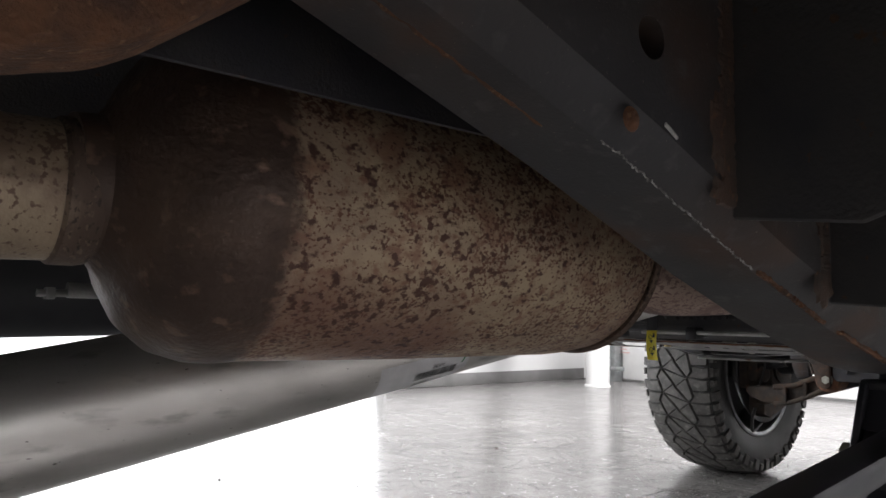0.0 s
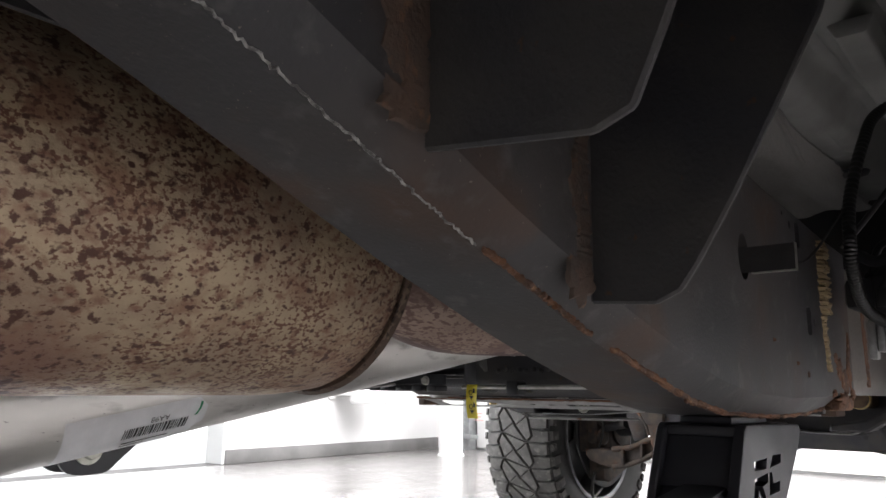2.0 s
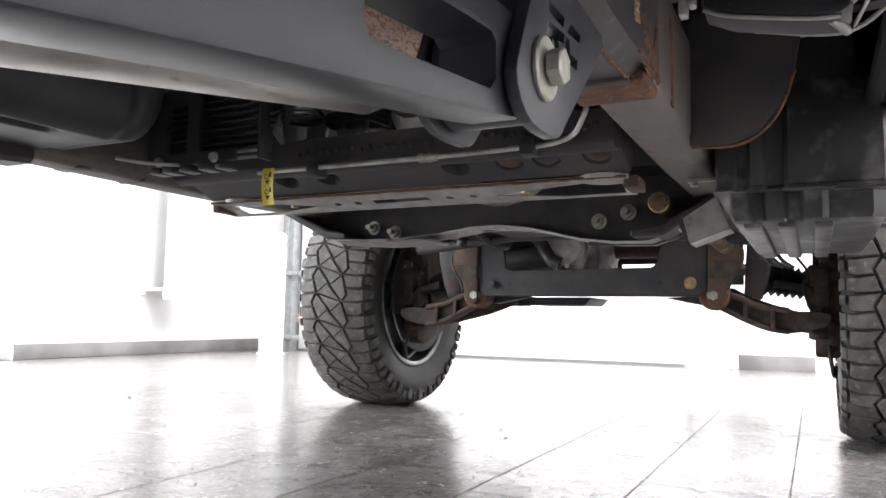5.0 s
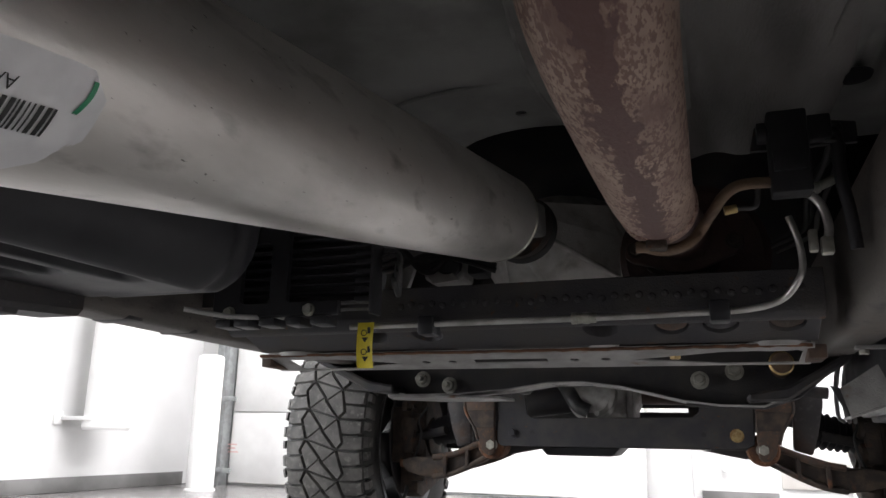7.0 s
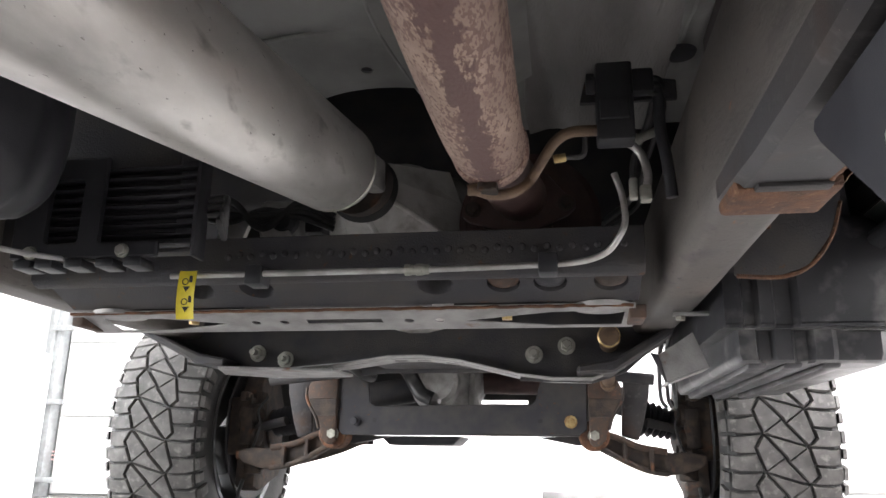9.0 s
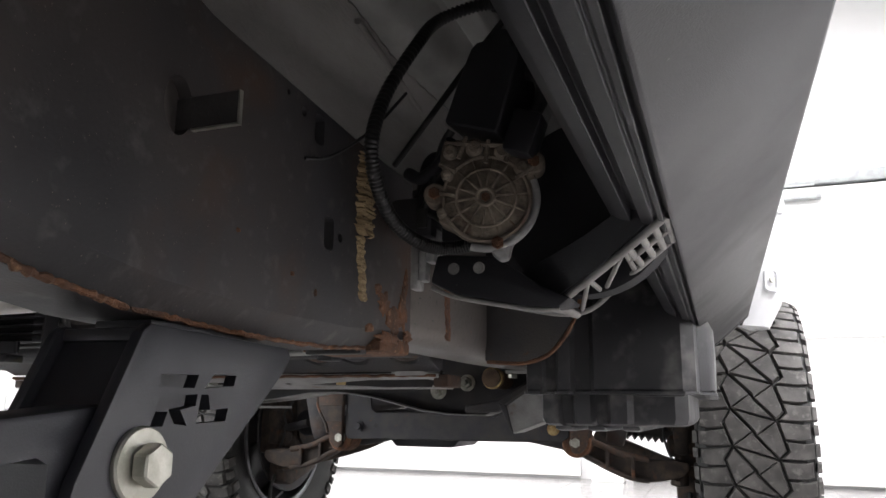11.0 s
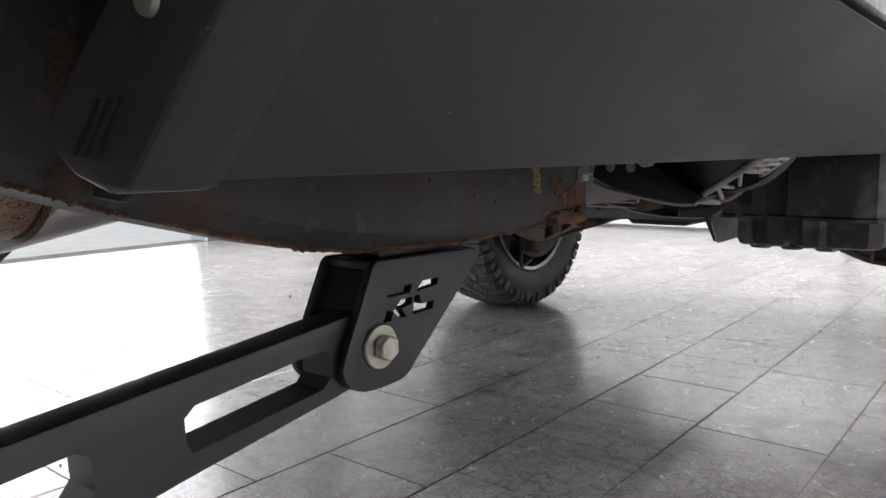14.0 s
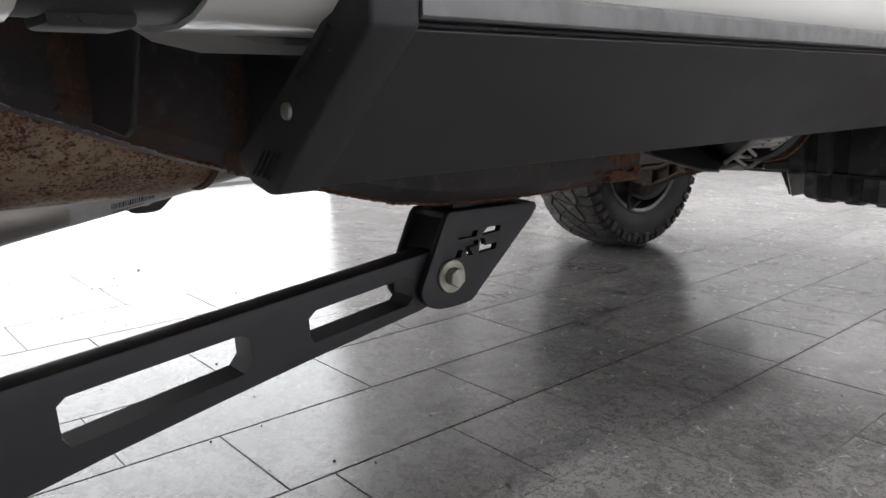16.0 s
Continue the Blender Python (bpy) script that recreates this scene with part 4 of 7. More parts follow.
def sheet(x0, x1, y0, y1, h, nx=6, ny=10):
    b = bmesh.new()
    g = [[b.verts.new((x0 + (x1 - x0) * i / nx, y0 + (y1 - y0) * k / ny, h)) for k in range(ny + 1)] for i in range(nx + 1)]
    for i in range(nx):
        for k in range(ny):
            b.faces.new((g[i][k], g[i + 1][k], g[i + 1][k + 1], g[i][k + 1]))
    return b


LA, LS = radians(-44), -0.128
ps = bmesh.new()
g = []
for i in range(15):
    x = -0.125 + 0.125 * i / 14
    lo, hi = -0.036, 0.022
    if x > -0.030:
        lo += 0.030 * ((x + 0.030) / 0.030) ** 2
    if x > -0.012:
        hi -= 0.010 * ((x + 0.012) / 0.012) ** 2
    g.append([ps.verts.new((x, lo + (hi - lo) * k / 12, 0.0004)) for k in range(13)])
for a, c in zip(g, g[1:]):
    for k in range(12):
        ps.faces.new((a[k], c[k], c[k + 1], a[k + 1]))
label = part("label", wrap(ps, LS, LA, SR), PAPER, shaft, "white paper label with bar code")
codes = bmesh.new()
rng = random.Random(4)
x = -0.075
while x < -0.018:
    w = rng.choice((0.0008, 0.0012, 0.002))
    join(codes, wrap(sheet(x, x + w, -0.008, 0.004, 0.0009, 1, 4), LS, LA, SR))
    x += w + rng.choice((0.0008, 0.0013))
part("bar_code", codes, INK, label)["kind"] = "stuff"
num = lettering("AA98", 0.0074)
for v in num.verts:
    v.co = Vector((-v.co.x - 0.045, -v.co.y + 0.0090, 0.0009))
part("code_text", wrap(num, LS, LA, SR), INK, label)
part("text_bar", wrap(sheet(-0.072, -0.030, -0.0165, -0.0145, 0.0009, 2, 2), LS, LA, SR), INK, label)
part("text_bar", wrap(sheet(-0.072, -0.050, -0.0215, -0.0195, 0.0009, 2, 2), LS, LA, SR), INK, label)
arcm = bmesh.new()
g = [[arcm.verts.new((-0.012 + 0.0035 * math.sin(1.9 * i / 10) + w, 0.004 + 0.0135 * i / 10, 0.0009)) for w in (0, 0.0024)] for i in range(11)]
for a, c in zip(g, g[1:]):
    arcm.faces.new((a[0], a[1], c[1], c[0]))
part("marker_arc", wrap(arcm, LS, LA, SR), GREEN, label, "green marker stroke")

# gearbox and transfer case ahead of the shaft
box_case = lathe([(0, 0.04), (0.01, 0.062), (0.05, 0.072), (0.09, 0.10), (0.20, 0.125), (0.24, 0.15), (0.60, 0.15)], (0.02, 0.772, 0.70), (0, 1, 0), 28)
case = part("transfer_case", box_case, CASEALU, truck, "grey cast transfer case")
# faceted tail casting: flats between a small front ring and a wide rear ring
near = [(0.029, 0.742), (0.050, 0.712), (0.046, 0.684), (0.012, 0.655), (-0.030, 0.668), (-0.040, 0.705), (-0.010, 0.738)]
far = [(0.115, 0.752), (0.132, 0.700), (0.130, 0.640), (0.045, 0.596), (-0.035, 0.600), (-0.095, 0.690), (-0.060, 0.765)]
b = bmesh.new()
q0 = [b.verts.new((x, 0.712, z)) for x, z in near]
q1 = [b.verts.new((x, 0.735, z)) for x, z in [(x * 0.72 + u * 0.28, z * 0.72 + w * 0.28) for (x, z), (u, w) in zip(near, far)]]
q2 = [b.verts.new((x, 0.790, z)) for x, z in far]
for lo_, hi_ in ((q0, q1), (q1, q2)):
    for k in range(7):
        b.faces.new((lo_[k], lo_[(k + 1) % 7], hi_[(k + 1) % 7]))
        b.faces.new((lo_[k], hi_[(k + 1) % 7], hi_[k]))
b.faces.new(q0)
b.faces.new(q2[::-1])
part("tail_casting", b, CASEALU, case, "faceted pale cast housing", 1)
for (x, z), (u, w) in zip(near[2:5], far[2:5]):
    part("rib", tube([(x, 0.712, z - 0.002), (u, 0.790, w - 0.001)], 0.0042, 8), CASEALU, case)
part("output_seal", lathe([(0, 0.046), (0.012, 0.050), (0.024, 0.046), (0.026, 0.040)], (0.006, 0.686, 0.697), (0, 1, 0), 32), INK, case, "black rubber seal boot")
# brackets, hoses and wiring beside the gearbox
part("shift_bracket", prism([(-0.212, 0.605), (-0.178, 0.602), (-0.160, 0.652), (-0.170, 0.672), (-0.205, 0.678)], "y", 0.700, 0.712, 0.004, 2), CASEALU, case, "pale cast bracket beside the gearbox")
part("actuator", box(-0.150, -0.088, 0.706, 0.770, 0.632, 0.690, 0.009, 3), CAST, case, "grey cast shift actuator")
part("actuator_cap", lathe([(0, 0.020), (0.012, 0.019), (0.018, 0.012)], (-0.108, 0.706, 0.655), (0, -1, -0.2), 20), PLASTIC, case)
part("actuator_plug", box(-0.079, -0.052, 0.700, 0.740, 0.636, 0.664, 0.005, 2), PLASTIC, case)
part("pale_tab", prism([(-0.142, 0.640), (-0.108, 0.650), (-0.090, 0.628), (-0.130, 0.624)], "y", 0.694, 0.699, 0.001, 1), CASEALU, case)
for k in range(4):
    part("wiring", tube(smooth_path([(-0.235, 0.69 + 0.006 * k, 0.660 + 0.012 * k), (-0.180, 0.682, 0.650 + 0.010 * k), (-0.135, 0.688, 0.668 - 0.009 * k), (-0.080, 0.690, 0.655 + 0.008 * k), (-0.035, 0.70, 0.640 + 0.006 * k)]), 0.0042 + 0.0012 * (k % 2), 8), HOSE, case)
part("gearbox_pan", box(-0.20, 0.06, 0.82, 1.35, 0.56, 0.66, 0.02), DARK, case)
part("case_lobe", lathe([(0, 0.02), (0.005, 0.06), (0.03, 0.065), (0.12, 0.07)], (-0.14, 0.775, 0.65), (0, 1, 0), 24), DARK, case)

# transmission crossmember with lower flange
prof = [(0.580, 0.5955), (0.580, 0.556), (0.5825, 0.548), (0.5895, 0.5422), (0.599, 0.5400), (0.6065, 0.5418), (0.610, 0.5470), (0.614, 0.5505), (0.678, 0.5260), (0.682, 0.530), (0.700, 0.56), (0.700, 0.5955)]
xm = part("crossmember", prism(prof, "x", -0.40, 0.372, 0.0012, 1), DARK, truck, "black ribbed transmission crossmember with round openings")
ov = bmesh.new()
HOLES = ((-0.196, None), (-0.114, None), (0.120, None), (0.206, RUSTSOFT), (0.263, DARK), (0.336, CASTRUST))
for xx, mm in HOLES:
    join(ov, tube([(xx, 0.634, 0.50), (xx, 0.634, 0.585)], 0.0205 if mm else 0.0225, 32))
cut(xm, ov)
for xx, mm in HOLES:
    if mm:
        part("plug", lathe([(0, 0.0195), (0.003, 0.0190), (0.006, 0.014), (0.0085, 0.005)], (xx, 0.636, 0.5490), (0, -0.35, -1), 28), mm, xm)
lip = part("lower_flange", prism([(0.678, 0.5245), (0.684, 0.5180), (0.745, 0.5045), (0.7455, 0.5060), (0.6865, 0.5192), (0.6815, 0.5245)], "x", -0.405, 0.368, 0.0003, 1), GREYSTEEL, xm, "grey lower flange with rusty rear lip")
sl = bmesh.new()
for a, c in ((-0.070, 0.036),):
    box(a, c, 0.705, 0.721, 0.49, 0.53, 0.002, 2, sl)
for a in (-0.144, -0.103, 0.073, 0.115):
    tube([(a, 0.714, 0.49), (a, 0.714, 0.53)], 0.0068, 12, sl)
join(sl, prism([(0.149, 0.717), (0.263, 0.692), (0.350, 0.690), (0.356, 0.696), (0.354, 0.738), (0.265, 0.738)], "z", 0.49, 0.53))
join(sl, prism([(-0.180, 0.717), (-0.275, 0.694), (-0.362, 0.692), (-0.358, 0.736), (-0.280, 0.738)], "z", 0.49, 0.53))
cut(lip, sl)
rl = []
for i in range(80):
    rl.append((-0.405 + 0.77 * i / 79, 0.6795 + random.uniform(-0.0006, 0.0006), 0.5215 + random.uniform(-0.0008, 0.0008)))
part("rust_lip", tube(rl, 0.0022, 6), RUST, xm)
part("end_cap", box(0.360, 0.381, 0.684, 0.742, 0.506, 0.523, 0.002), RUSTSOFT, xm)
part("end_cap", box(-0.405, -0.388, 0.684, 0.742, 0.506, 0.523, 0.002), RUSTSOFT, xm)
for xx in (-0.235, 0.205):
    part("bolt", hexbolt((xx, 0.711, 0.520), (0, 0, -1), 0.0075, 0.009, 0.010), BRASSY, xm)
    part("bush_plate", lathe([(0, 0.0), (0.0005, 0.036), (0.006, 0.037), (0.0065, 0.0)], (0.328 if xx > 0 else -0.345, 0.706, 0.521), (0, 0, 1), 32), GREYSTEEL, xm)
    part("flange_web", box(0.135 if xx > 0 else -0.37, 0.366 if xx > 0 else -0.16, 0.700, 0.704, 0.522, 0.56, 0.001, 1), DARK, xm)
for k in range(34):
    part("stud", lathe([(0, 0.0045), (0.003, 0.004), (0.0045, 0.002)], (-0.13 + k * 0.0145, 0.5803, 0.5705 + 0.003 * (k % 2)), (0, -1, 0), 8), DARK, xm)

# brake line with clips and the yellow tag
bl = part("brake_line", tube(smooth_path([(-0.19, 0.555, 0.5420), (-0.16, 0.556, 0.5425), (0.0, 0.560, 0.5435), (0.112, 0.562, 0.5440), (0.24, 0.562, 0.546), (0.295, 0.560, 0.548), (0.326, 0.553, 0.556), (0.342, 0.540, 0.573), (0.3475, 0.538, 0.590), (0.3455, 0.538, 0.617), (0.338, 0.537, 0.643)]), 0.0037, 12), LINE, truck, "grey steel brake line along the crossmember")
for xx, zz in ((-0.085, 0.5415), (0.262, 0.547)):
    part("line_clip", box(xx - 0.011, xx + 0.011, 0.552, 0.582, zz - 0.012, zz + 0.012, 0.003), PLASTIC, bl)
crimp = lathe([(-0.015, 0.0055), (-0.0148, 0.0068), (-0.008, 0.0068), (-0.0075, 0.006), (-0.002, 0.006), (-0.0015, 0.0068), (0.006, 0.0068), (0.0065, 0.006), (0.014, 0.0055)], (0.112, 0.562, 0.5442), (1, 0, 0), 16)
part("crimp_sleeve", crimp, ZINC, bl)
tg = bmesh.new()
g = []
for i in range(13):
    t = i / 12
    z = 0.5465 - 0.0575 * t
    y = 0.5505 - 0.004 * math.sin(t * 2.2) + 0.008 * t * t
    g.append([tg.verts.new((-0.1645 + w - 0.0015 * t, y + 0.0012 * math.cos(w * 300), z)) for w in (-0.0112, -0.004, 0.004, 0.0112)])
for a, c in zip(g, g[1:]):
    for k in range(3):
        tg.faces.new((a[k], a[k + 1], c[k + 1], c[k]))
thicken(tg, 0.0005)
tag = part("line_tag", tg, TAGY, bl, "yellow warning tag with small black pictograms")
for zz in (0.533, 0.509):
    ring = lathe_free([(0, 0.0030), (0.0003, 0.0042), (0, 0.0042)], (-0.1665, 0.5472 if zz > 0.52 else 0.5490, zz), (0, -1, 0), 16)
    part("pictogram", ring, INK, tag)
    part("pictogram", box(-0.1615, -0.1575, 0.5466 if zz > 0.52 else 0.5484, 0.5470 if zz > 0.52 else 0.5488, zz - 0.001, zz + 0.007), INK, tag)
    tri = prism([(-0.169, zz - 0.006), (-0.160, zz - 0.006), (-0.1645, zz - 0.0125)], "y", 0.5464 if zz > 0.52 else 0.5490, 0.5468 if zz > 0.52 else 0.5494)
    part("pictogram", tri, INK, tag)

# finned module on a black carrier
fin = part("finned_module", box(-0.330, -0.140, 0.500, 0.520, 0.556, 0.665, 0.004), DARK, truck, "black finned electronic module on a plastic carrier")
for k in range(9):
    z = 0.562 + k * 0.0115
    part("fin", prism([(0.516, z), (0.488, z - 0.0012), (0.484, z + 0.0012), (0.488, z + 0.0036), (0.516, z + 0.003)], "x", -0.326, -0.136, 0.0006, 1), PLASTIC, fin)
    part("fin_end", box(-0.150, -0.130, 0.482, 0.500, z - 0.001, z + 0.006, 0.0015), PLASTIC, fin)
part("end_plate", box(-0.129, -0.124, 0.478, 0.506, 0.546, 0.668, 0.0015), PLASTIC, fin)
# added dark panel, fills a bright gap behind the module with shade
part("back_plate", box(-0.40, -0.175, 0.5205, 0.5245, 0.57, 0.86, 0.001), DARK, fin)
carrier = part("carrier", prism([(-0.345, 0.545), (-0.165, 0.545), (-0.165, 0.666), (-0.345, 0.666)], "y", 0.472, 0.480, 0.002, 1), PLASTIC, fin)
cut(carrier, join(box(-0.238, -0.13, 0.46, 0.50, 0.562, 0.70, 0.004), join(box(-0.305, -0.262, 0.46, 0.50, 0.562, 0.640, 0.006), box(-0.360, -0.318, 0.46, 0.50, 0.60, 0.70, 0.006))))
for xx in (-0.205, -0.318):
    part("bolt", hexbolt((xx, 0.472, 0.552), (0, -1, 0), 0.0065, 0.006, 0.008), ZINC, fin)
for xx in (-0.325, -0.298, -0.262, -0.224, -0.19):
    part("connector", box(xx - 0.012, xx + 0.010, 0.470, 0.50, 0.534, 0.5445, 0.002), PLASTIC, fin)
for k in range(3):
    part("cable", tube(smooth_path([(-0.123, 0.50, 0.60 + k * 0.008), (-0.105, 0.505, 0.602 + k * 0.010), (-0.098 + k * 0.004, 0.48, 0.585 + k * 0.008), (-0.10, 0.50, 0.57)]), 0.0035, 8), HOSE, fin)

# ribbed plastic tank between shaft and left rail
TANK_TOP, TANK_REAR, TANK_FRONT = 0.79, -1.15, 0.398


def step(a, lo, hi):
    u = min(1.0, max(0.0, (a - lo) / (hi - lo)))
    return u * u * (3 - 2 * u)


def tank_mesh():
    """Blow-moulded tank: rounded nose, a shallow crease round it and three long grooves underneath."""
    side_ = [(-0.235, TANK_TOP), (-0.216, 0.765), (-0.208, 0.70), (-0.209, 0.640), (-0.213, 0.605), (-0.219, 0.583), (-0.228, 0.567), (-0.238, 0.5565), (-0.248, 0.5505)]
    under = [(-0.2535 - 0.0035 * k, 0.5480) for k in range(41)]
    prof_ = side_ + under + [(-0.402, 0.560), (-0.404, 0.60), (-0.404, TANK_TOP)]
    grooves = ((-0.274, 0.262), (-0.318, 0.208), (-0.362, 0.205))
    ys = list(np.linspace(TANK_REAR, -0.2, 12)) + list(np.linspace(-0.15, 0.16, 14)) + list(np.linspace(0.172, 0.398, 46))
    b = bmesh.new()
    rows = []
    for y in ys:
        nose = max(0.0, (y - 0.300) / (TANK_FRONT - 0.300))
        pull = 1 - math.sqrt(max(0.0, 1 - nose ** 2.6)) if nose < 1 else 1.0
        crease = 0.0035 * math.exp(-((y - 0.338) / 0.010) ** 2)
        row = []
        for x, z in prof_:
            dz = -0.022 * (0.30 - min(y, 0.30))
            for gx, end in grooves:
                across = 1 - step(abs(x - gx), 0.006, 0.0165)
                along = 1 - step(y, end - 0.030, end)
                if z < 0.555:
                    dz += 0.0150 * across * along
            px = x + (-0.31 - x) * pull * 0.30 + (-crease if x > -0.26 else 0.0)
            pz = z + dz + (0.66 - z) * pull * 0.42 + (crease if z < 0.56 else 0.0)
            row.append(b.verts.new((px, y, pz)))
        rows.append(row)
    for p, q in zip(rows, rows[1:]):
        for k in range(len(prof_) - 1):
            b.faces.new((p[k], p[k + 1], q[k + 1], q[k]))
    b.faces.new(rows[-1])
    b.faces.new(rows[0][::-1])
    bmesh.ops.recalc_face_normals(b, faces=b.faces[:])
    return b


tk = part("fuel_tank", tank_mesh(), PLASTIC, truck, "black plastic fuel tank with three long pressed grooves", 60)
part("fuel_line", tube(smooth_path([(-0.33, 0.40, 0.546), (-0.30, 0.43, 0.542), (-0.28, 0.47, 0.545), (-0.27, 0.52, 0.552)]), 0.003, 8), GREYSTEEL, tk)

# added dark sheet, takes the place of shade beyond the gearbox
part("tunnel_shield", box(-0.46, 0.46, 1.00, 1.006, 0.60, 1.03, 0.001), DARK, truck, "dark added sheet filling the gap ahead of the gearbox")

# second, lift-kit crossmember
arch = [(-0.46, 0.60), (-0.46, 0.53), (-0.40, 0.505), (-0.312, 0.484), (-0.205, 0.485), (-0.11, 0.493), (-0.03, 0.505), (0.03, 0.506), (0.10, 0.497), (0.20, 0.473), (0.26, 0.466), (0.327, 0.465), (0.38, 0.485), (0.44, 0.53), (0.46, 0.56), (0.46, 0.60), (0.16, 0.585), (0.02, 0.572), (-0.15, 0.575)]
dm = part("drop_crossmember", prism(arch, "y", 1.066, 1.078, 0.002, 1), DARK, truck, "black arched lift-kit crossmember")
low = [p for p in arch[1:15]]
fl = bmesh.new()
g = [[fl.verts.new((a, yy, c)) for yy in (1.035, 1.055, 1.085, 1.125)] for a, c in low]
for a, c in zip(g, g[1:]):
    for k in range(3):
        fl.faces.new((a[k], a[k + 1], c[k + 1], c[k]))
thicken(fl, 0.0022)
flange = part("bottom_flange", fl, GREYSTEEL, dm, "grey bottom flange with three oval holes")
ov = bmesh.new()
for xx in (-0.020, 0.024, 0.078):
    join(ov, box(xx - 0.013, xx + 0.013, 1.092, 1.112, 0.47, 0.54, 0.0085, 4))
cut(flange, ov)
part("skid_plate", prism([(-0.31, 0.955), (-0.12, 1.0), (-0.11, 1.10), (-0.26, 1.12), (-0.34, 1.05)], "z", 0.4755, 0.4805, 0.001, 1), GREYSTEEL, dm)
for xx, yy, zz in ((0.227, 1.066, 0.510), (0.284, 1.066, 0.525), (-0.285, 1.066, 0.516), (-0.230, 1.066, 0.504)):
    part("bolt", hexbolt((xx, yy, zz), (0, -1, 0), 0.011, 0.012, 0.0155, 0.018), ZINC, dm, "zinc bolt with washer")
part("side_arm", prism([(0.20, 0.466), (0.33, 0.462), (0.385, 0.480), (0.46, 0.545), (0.47, 0.60), (0.43, 0.60), (0.36, 0.53), (0.22, 0.53)], "y", 1.080, 1.088, 0.002, 1), DARK, dm)
part("side_arm", prism([(0.30, 0.470), (0.36, 0.472), (0.46, 0.538), (0.46, 0.552), (0.36, 0.494), (0.30, 0.484)], "y", 1.00, 1.12, 0.004, 1), DARK, dm)
part("side_arm", prism([(-0.32, 0.486), (-0.37, 0.488), (-0.50, 0.553), (-0.50, 0.566), (-0.37, 0.508), (-0.32, 0.50)], "y", 1.00, 1.12, 0.004, 1), DARK, dm)
part("gearbox_plate", lathe([(0, 0.09), (0.01, 0.10), (0.05, 0.10)], (0.235, 0.74, 0.655), (0, 1, 0.1), 40), MAROON, dm)

# front bar carrying the lower arms, differential behind it
front_bar = [(-0.332, 0.548), (-0.338, 0.40), (-0.325, 0.388), (0.318, 0.393), (0.337, 0.405), (0.340, 0.53), (0.325, 0.545), (0.235, 0.545), (0.215, 0.525), (0.205, 0.482), (0.19, 0.470), (-0.235, 0.466), (-0.250, 0.475), (-0.258, 0.548)]
fb = part("front_bar", prism(front_bar, "y", 1.784, 1.792, 0.002, 1), DARK, truck, "black front subframe bar with bolts")
part("bar_lip", box(-0.325, 0.318, 1.792, 1.85, 0.389, 0.395, 0.001), DARK, fb)
for xx, mm in ((0.295, BRASSY), (-0.292, DARK)):
    part("bolt", hexbolt((xx, 1.784, 0.4255), (0, -1, 0), 0.011, 0.012, 0.017), mm, fb)
# flat black discs drawn for the shade inside two holes
for xx in (-0.235, 0.215):
    part("pin_hole", lathe([(0, 0.006), (0.0006, 0.006)], (xx, 1.7838, 0.427), (0, -1, 0), 14), INK, fb)
part("skid_box", prism([(-0.245, 0.389), (-0.220, 0.364), (-0.036, 0.364), (-0.010, 0.389)], "y", 1.90, 2.12, 0.004, 1), PLASTIC, fb)
diff = bmesh.new()
bmesh.ops.create_uvsphere(diff, u_segments=28, v_segments=18, radius=1)
diff.transform(Matrix.Translation((-0.06, 1.98, 0.545)) @ Matrix.Diagonal((0.115, 0.16, 0.10, 1)))
df = part("differential", diff, CAST, truck, "grey-brown cast front differential")
part("diff_cover", lathe([(0, 0.055), (0.012, 0.066), (0.04, 0.07), (0.09, 0.074)], (-0.075, 1.80, 0.535), (0, 1, 0), 28), CAST, df)
part("band", box(0.015, 0.032, 1.86, 2.06, 0.465, 0.62, 0.005), CAST, df)
part("axle_tube", tube([(0.03, 1.97, 0.548), (0.40, 1.97, 0.545)], 0.036, 24), MAROON, df, "dark rusty axle tube")
part("axle_tube", tube([(-0.12, 1.97, 0.53), (-0.36, 1.97, 0.50)], 0.038, 24), DARK, df)
part("vent_hose", tube(smooth_path([(-0.19, 1.70, 0.60), (-0.15, 1.78, 0.565), (-0.13, 1.80, 0.53), (-0.11, 1.80, 0.50), (-0.08, 1.80, 0.485)]), 0.020, 14), HOSE, df)
for k in range(5):
    a = k * 1.25
    part("bolt", hexbolt((-0.075 + 0.058 * math.cos(a), 1.802, 0.535 + 0.058 * math.sin(a)), (0, -1, 0), 0.0075, 0.008), CAST, df)


pan_e = part("oil_pan", join(box(-0.19, 0.16, 1.22, 1.62, 0.545, 0.80, 0.03, 3), box(-0.14, 0.10, 1.55, 1.74, 0.60, 0.82, 0.03, 3)), DARK, truck, "dark engine oil pan")
part("drain_bolt", hexbolt((-0.02, 1.30, 0.545), (0, 0, -1), 0.011, 0.010), ZINC, pan_e)
# added dark plate for the shaded background; slot leaves one bright gap
screen = part("front_crossmember", box(-0.40, 0.40, 2.20, 2.21, 0.44, 0.90, 0.002, 1), DARK, truck, "dark added plate in place of the shade behind, with a slot")
cut(screen, box(0.012, 0.166, 2.15, 2.25, 0.4985, 0.5110))
link_bar = part("steering_link", tube([(-0.50, 1.68, 0.525), (-0.18, 1.66, 0.555), (0.20, 1.66, 0.555), (0.50, 1.68, 0.525)], 0.014, 14), DARK, truck, "dark steering link across the front")
for xx in (-0.34, 0.34):
    part("link_boot", lathe([(0, 0.014), (0.008, 0.022), (0.02, 0.022), (0.03, 0.014)], (xx, 1.67, 0.53), (0, 0, 1), 20), PLASTIC, link_bar)
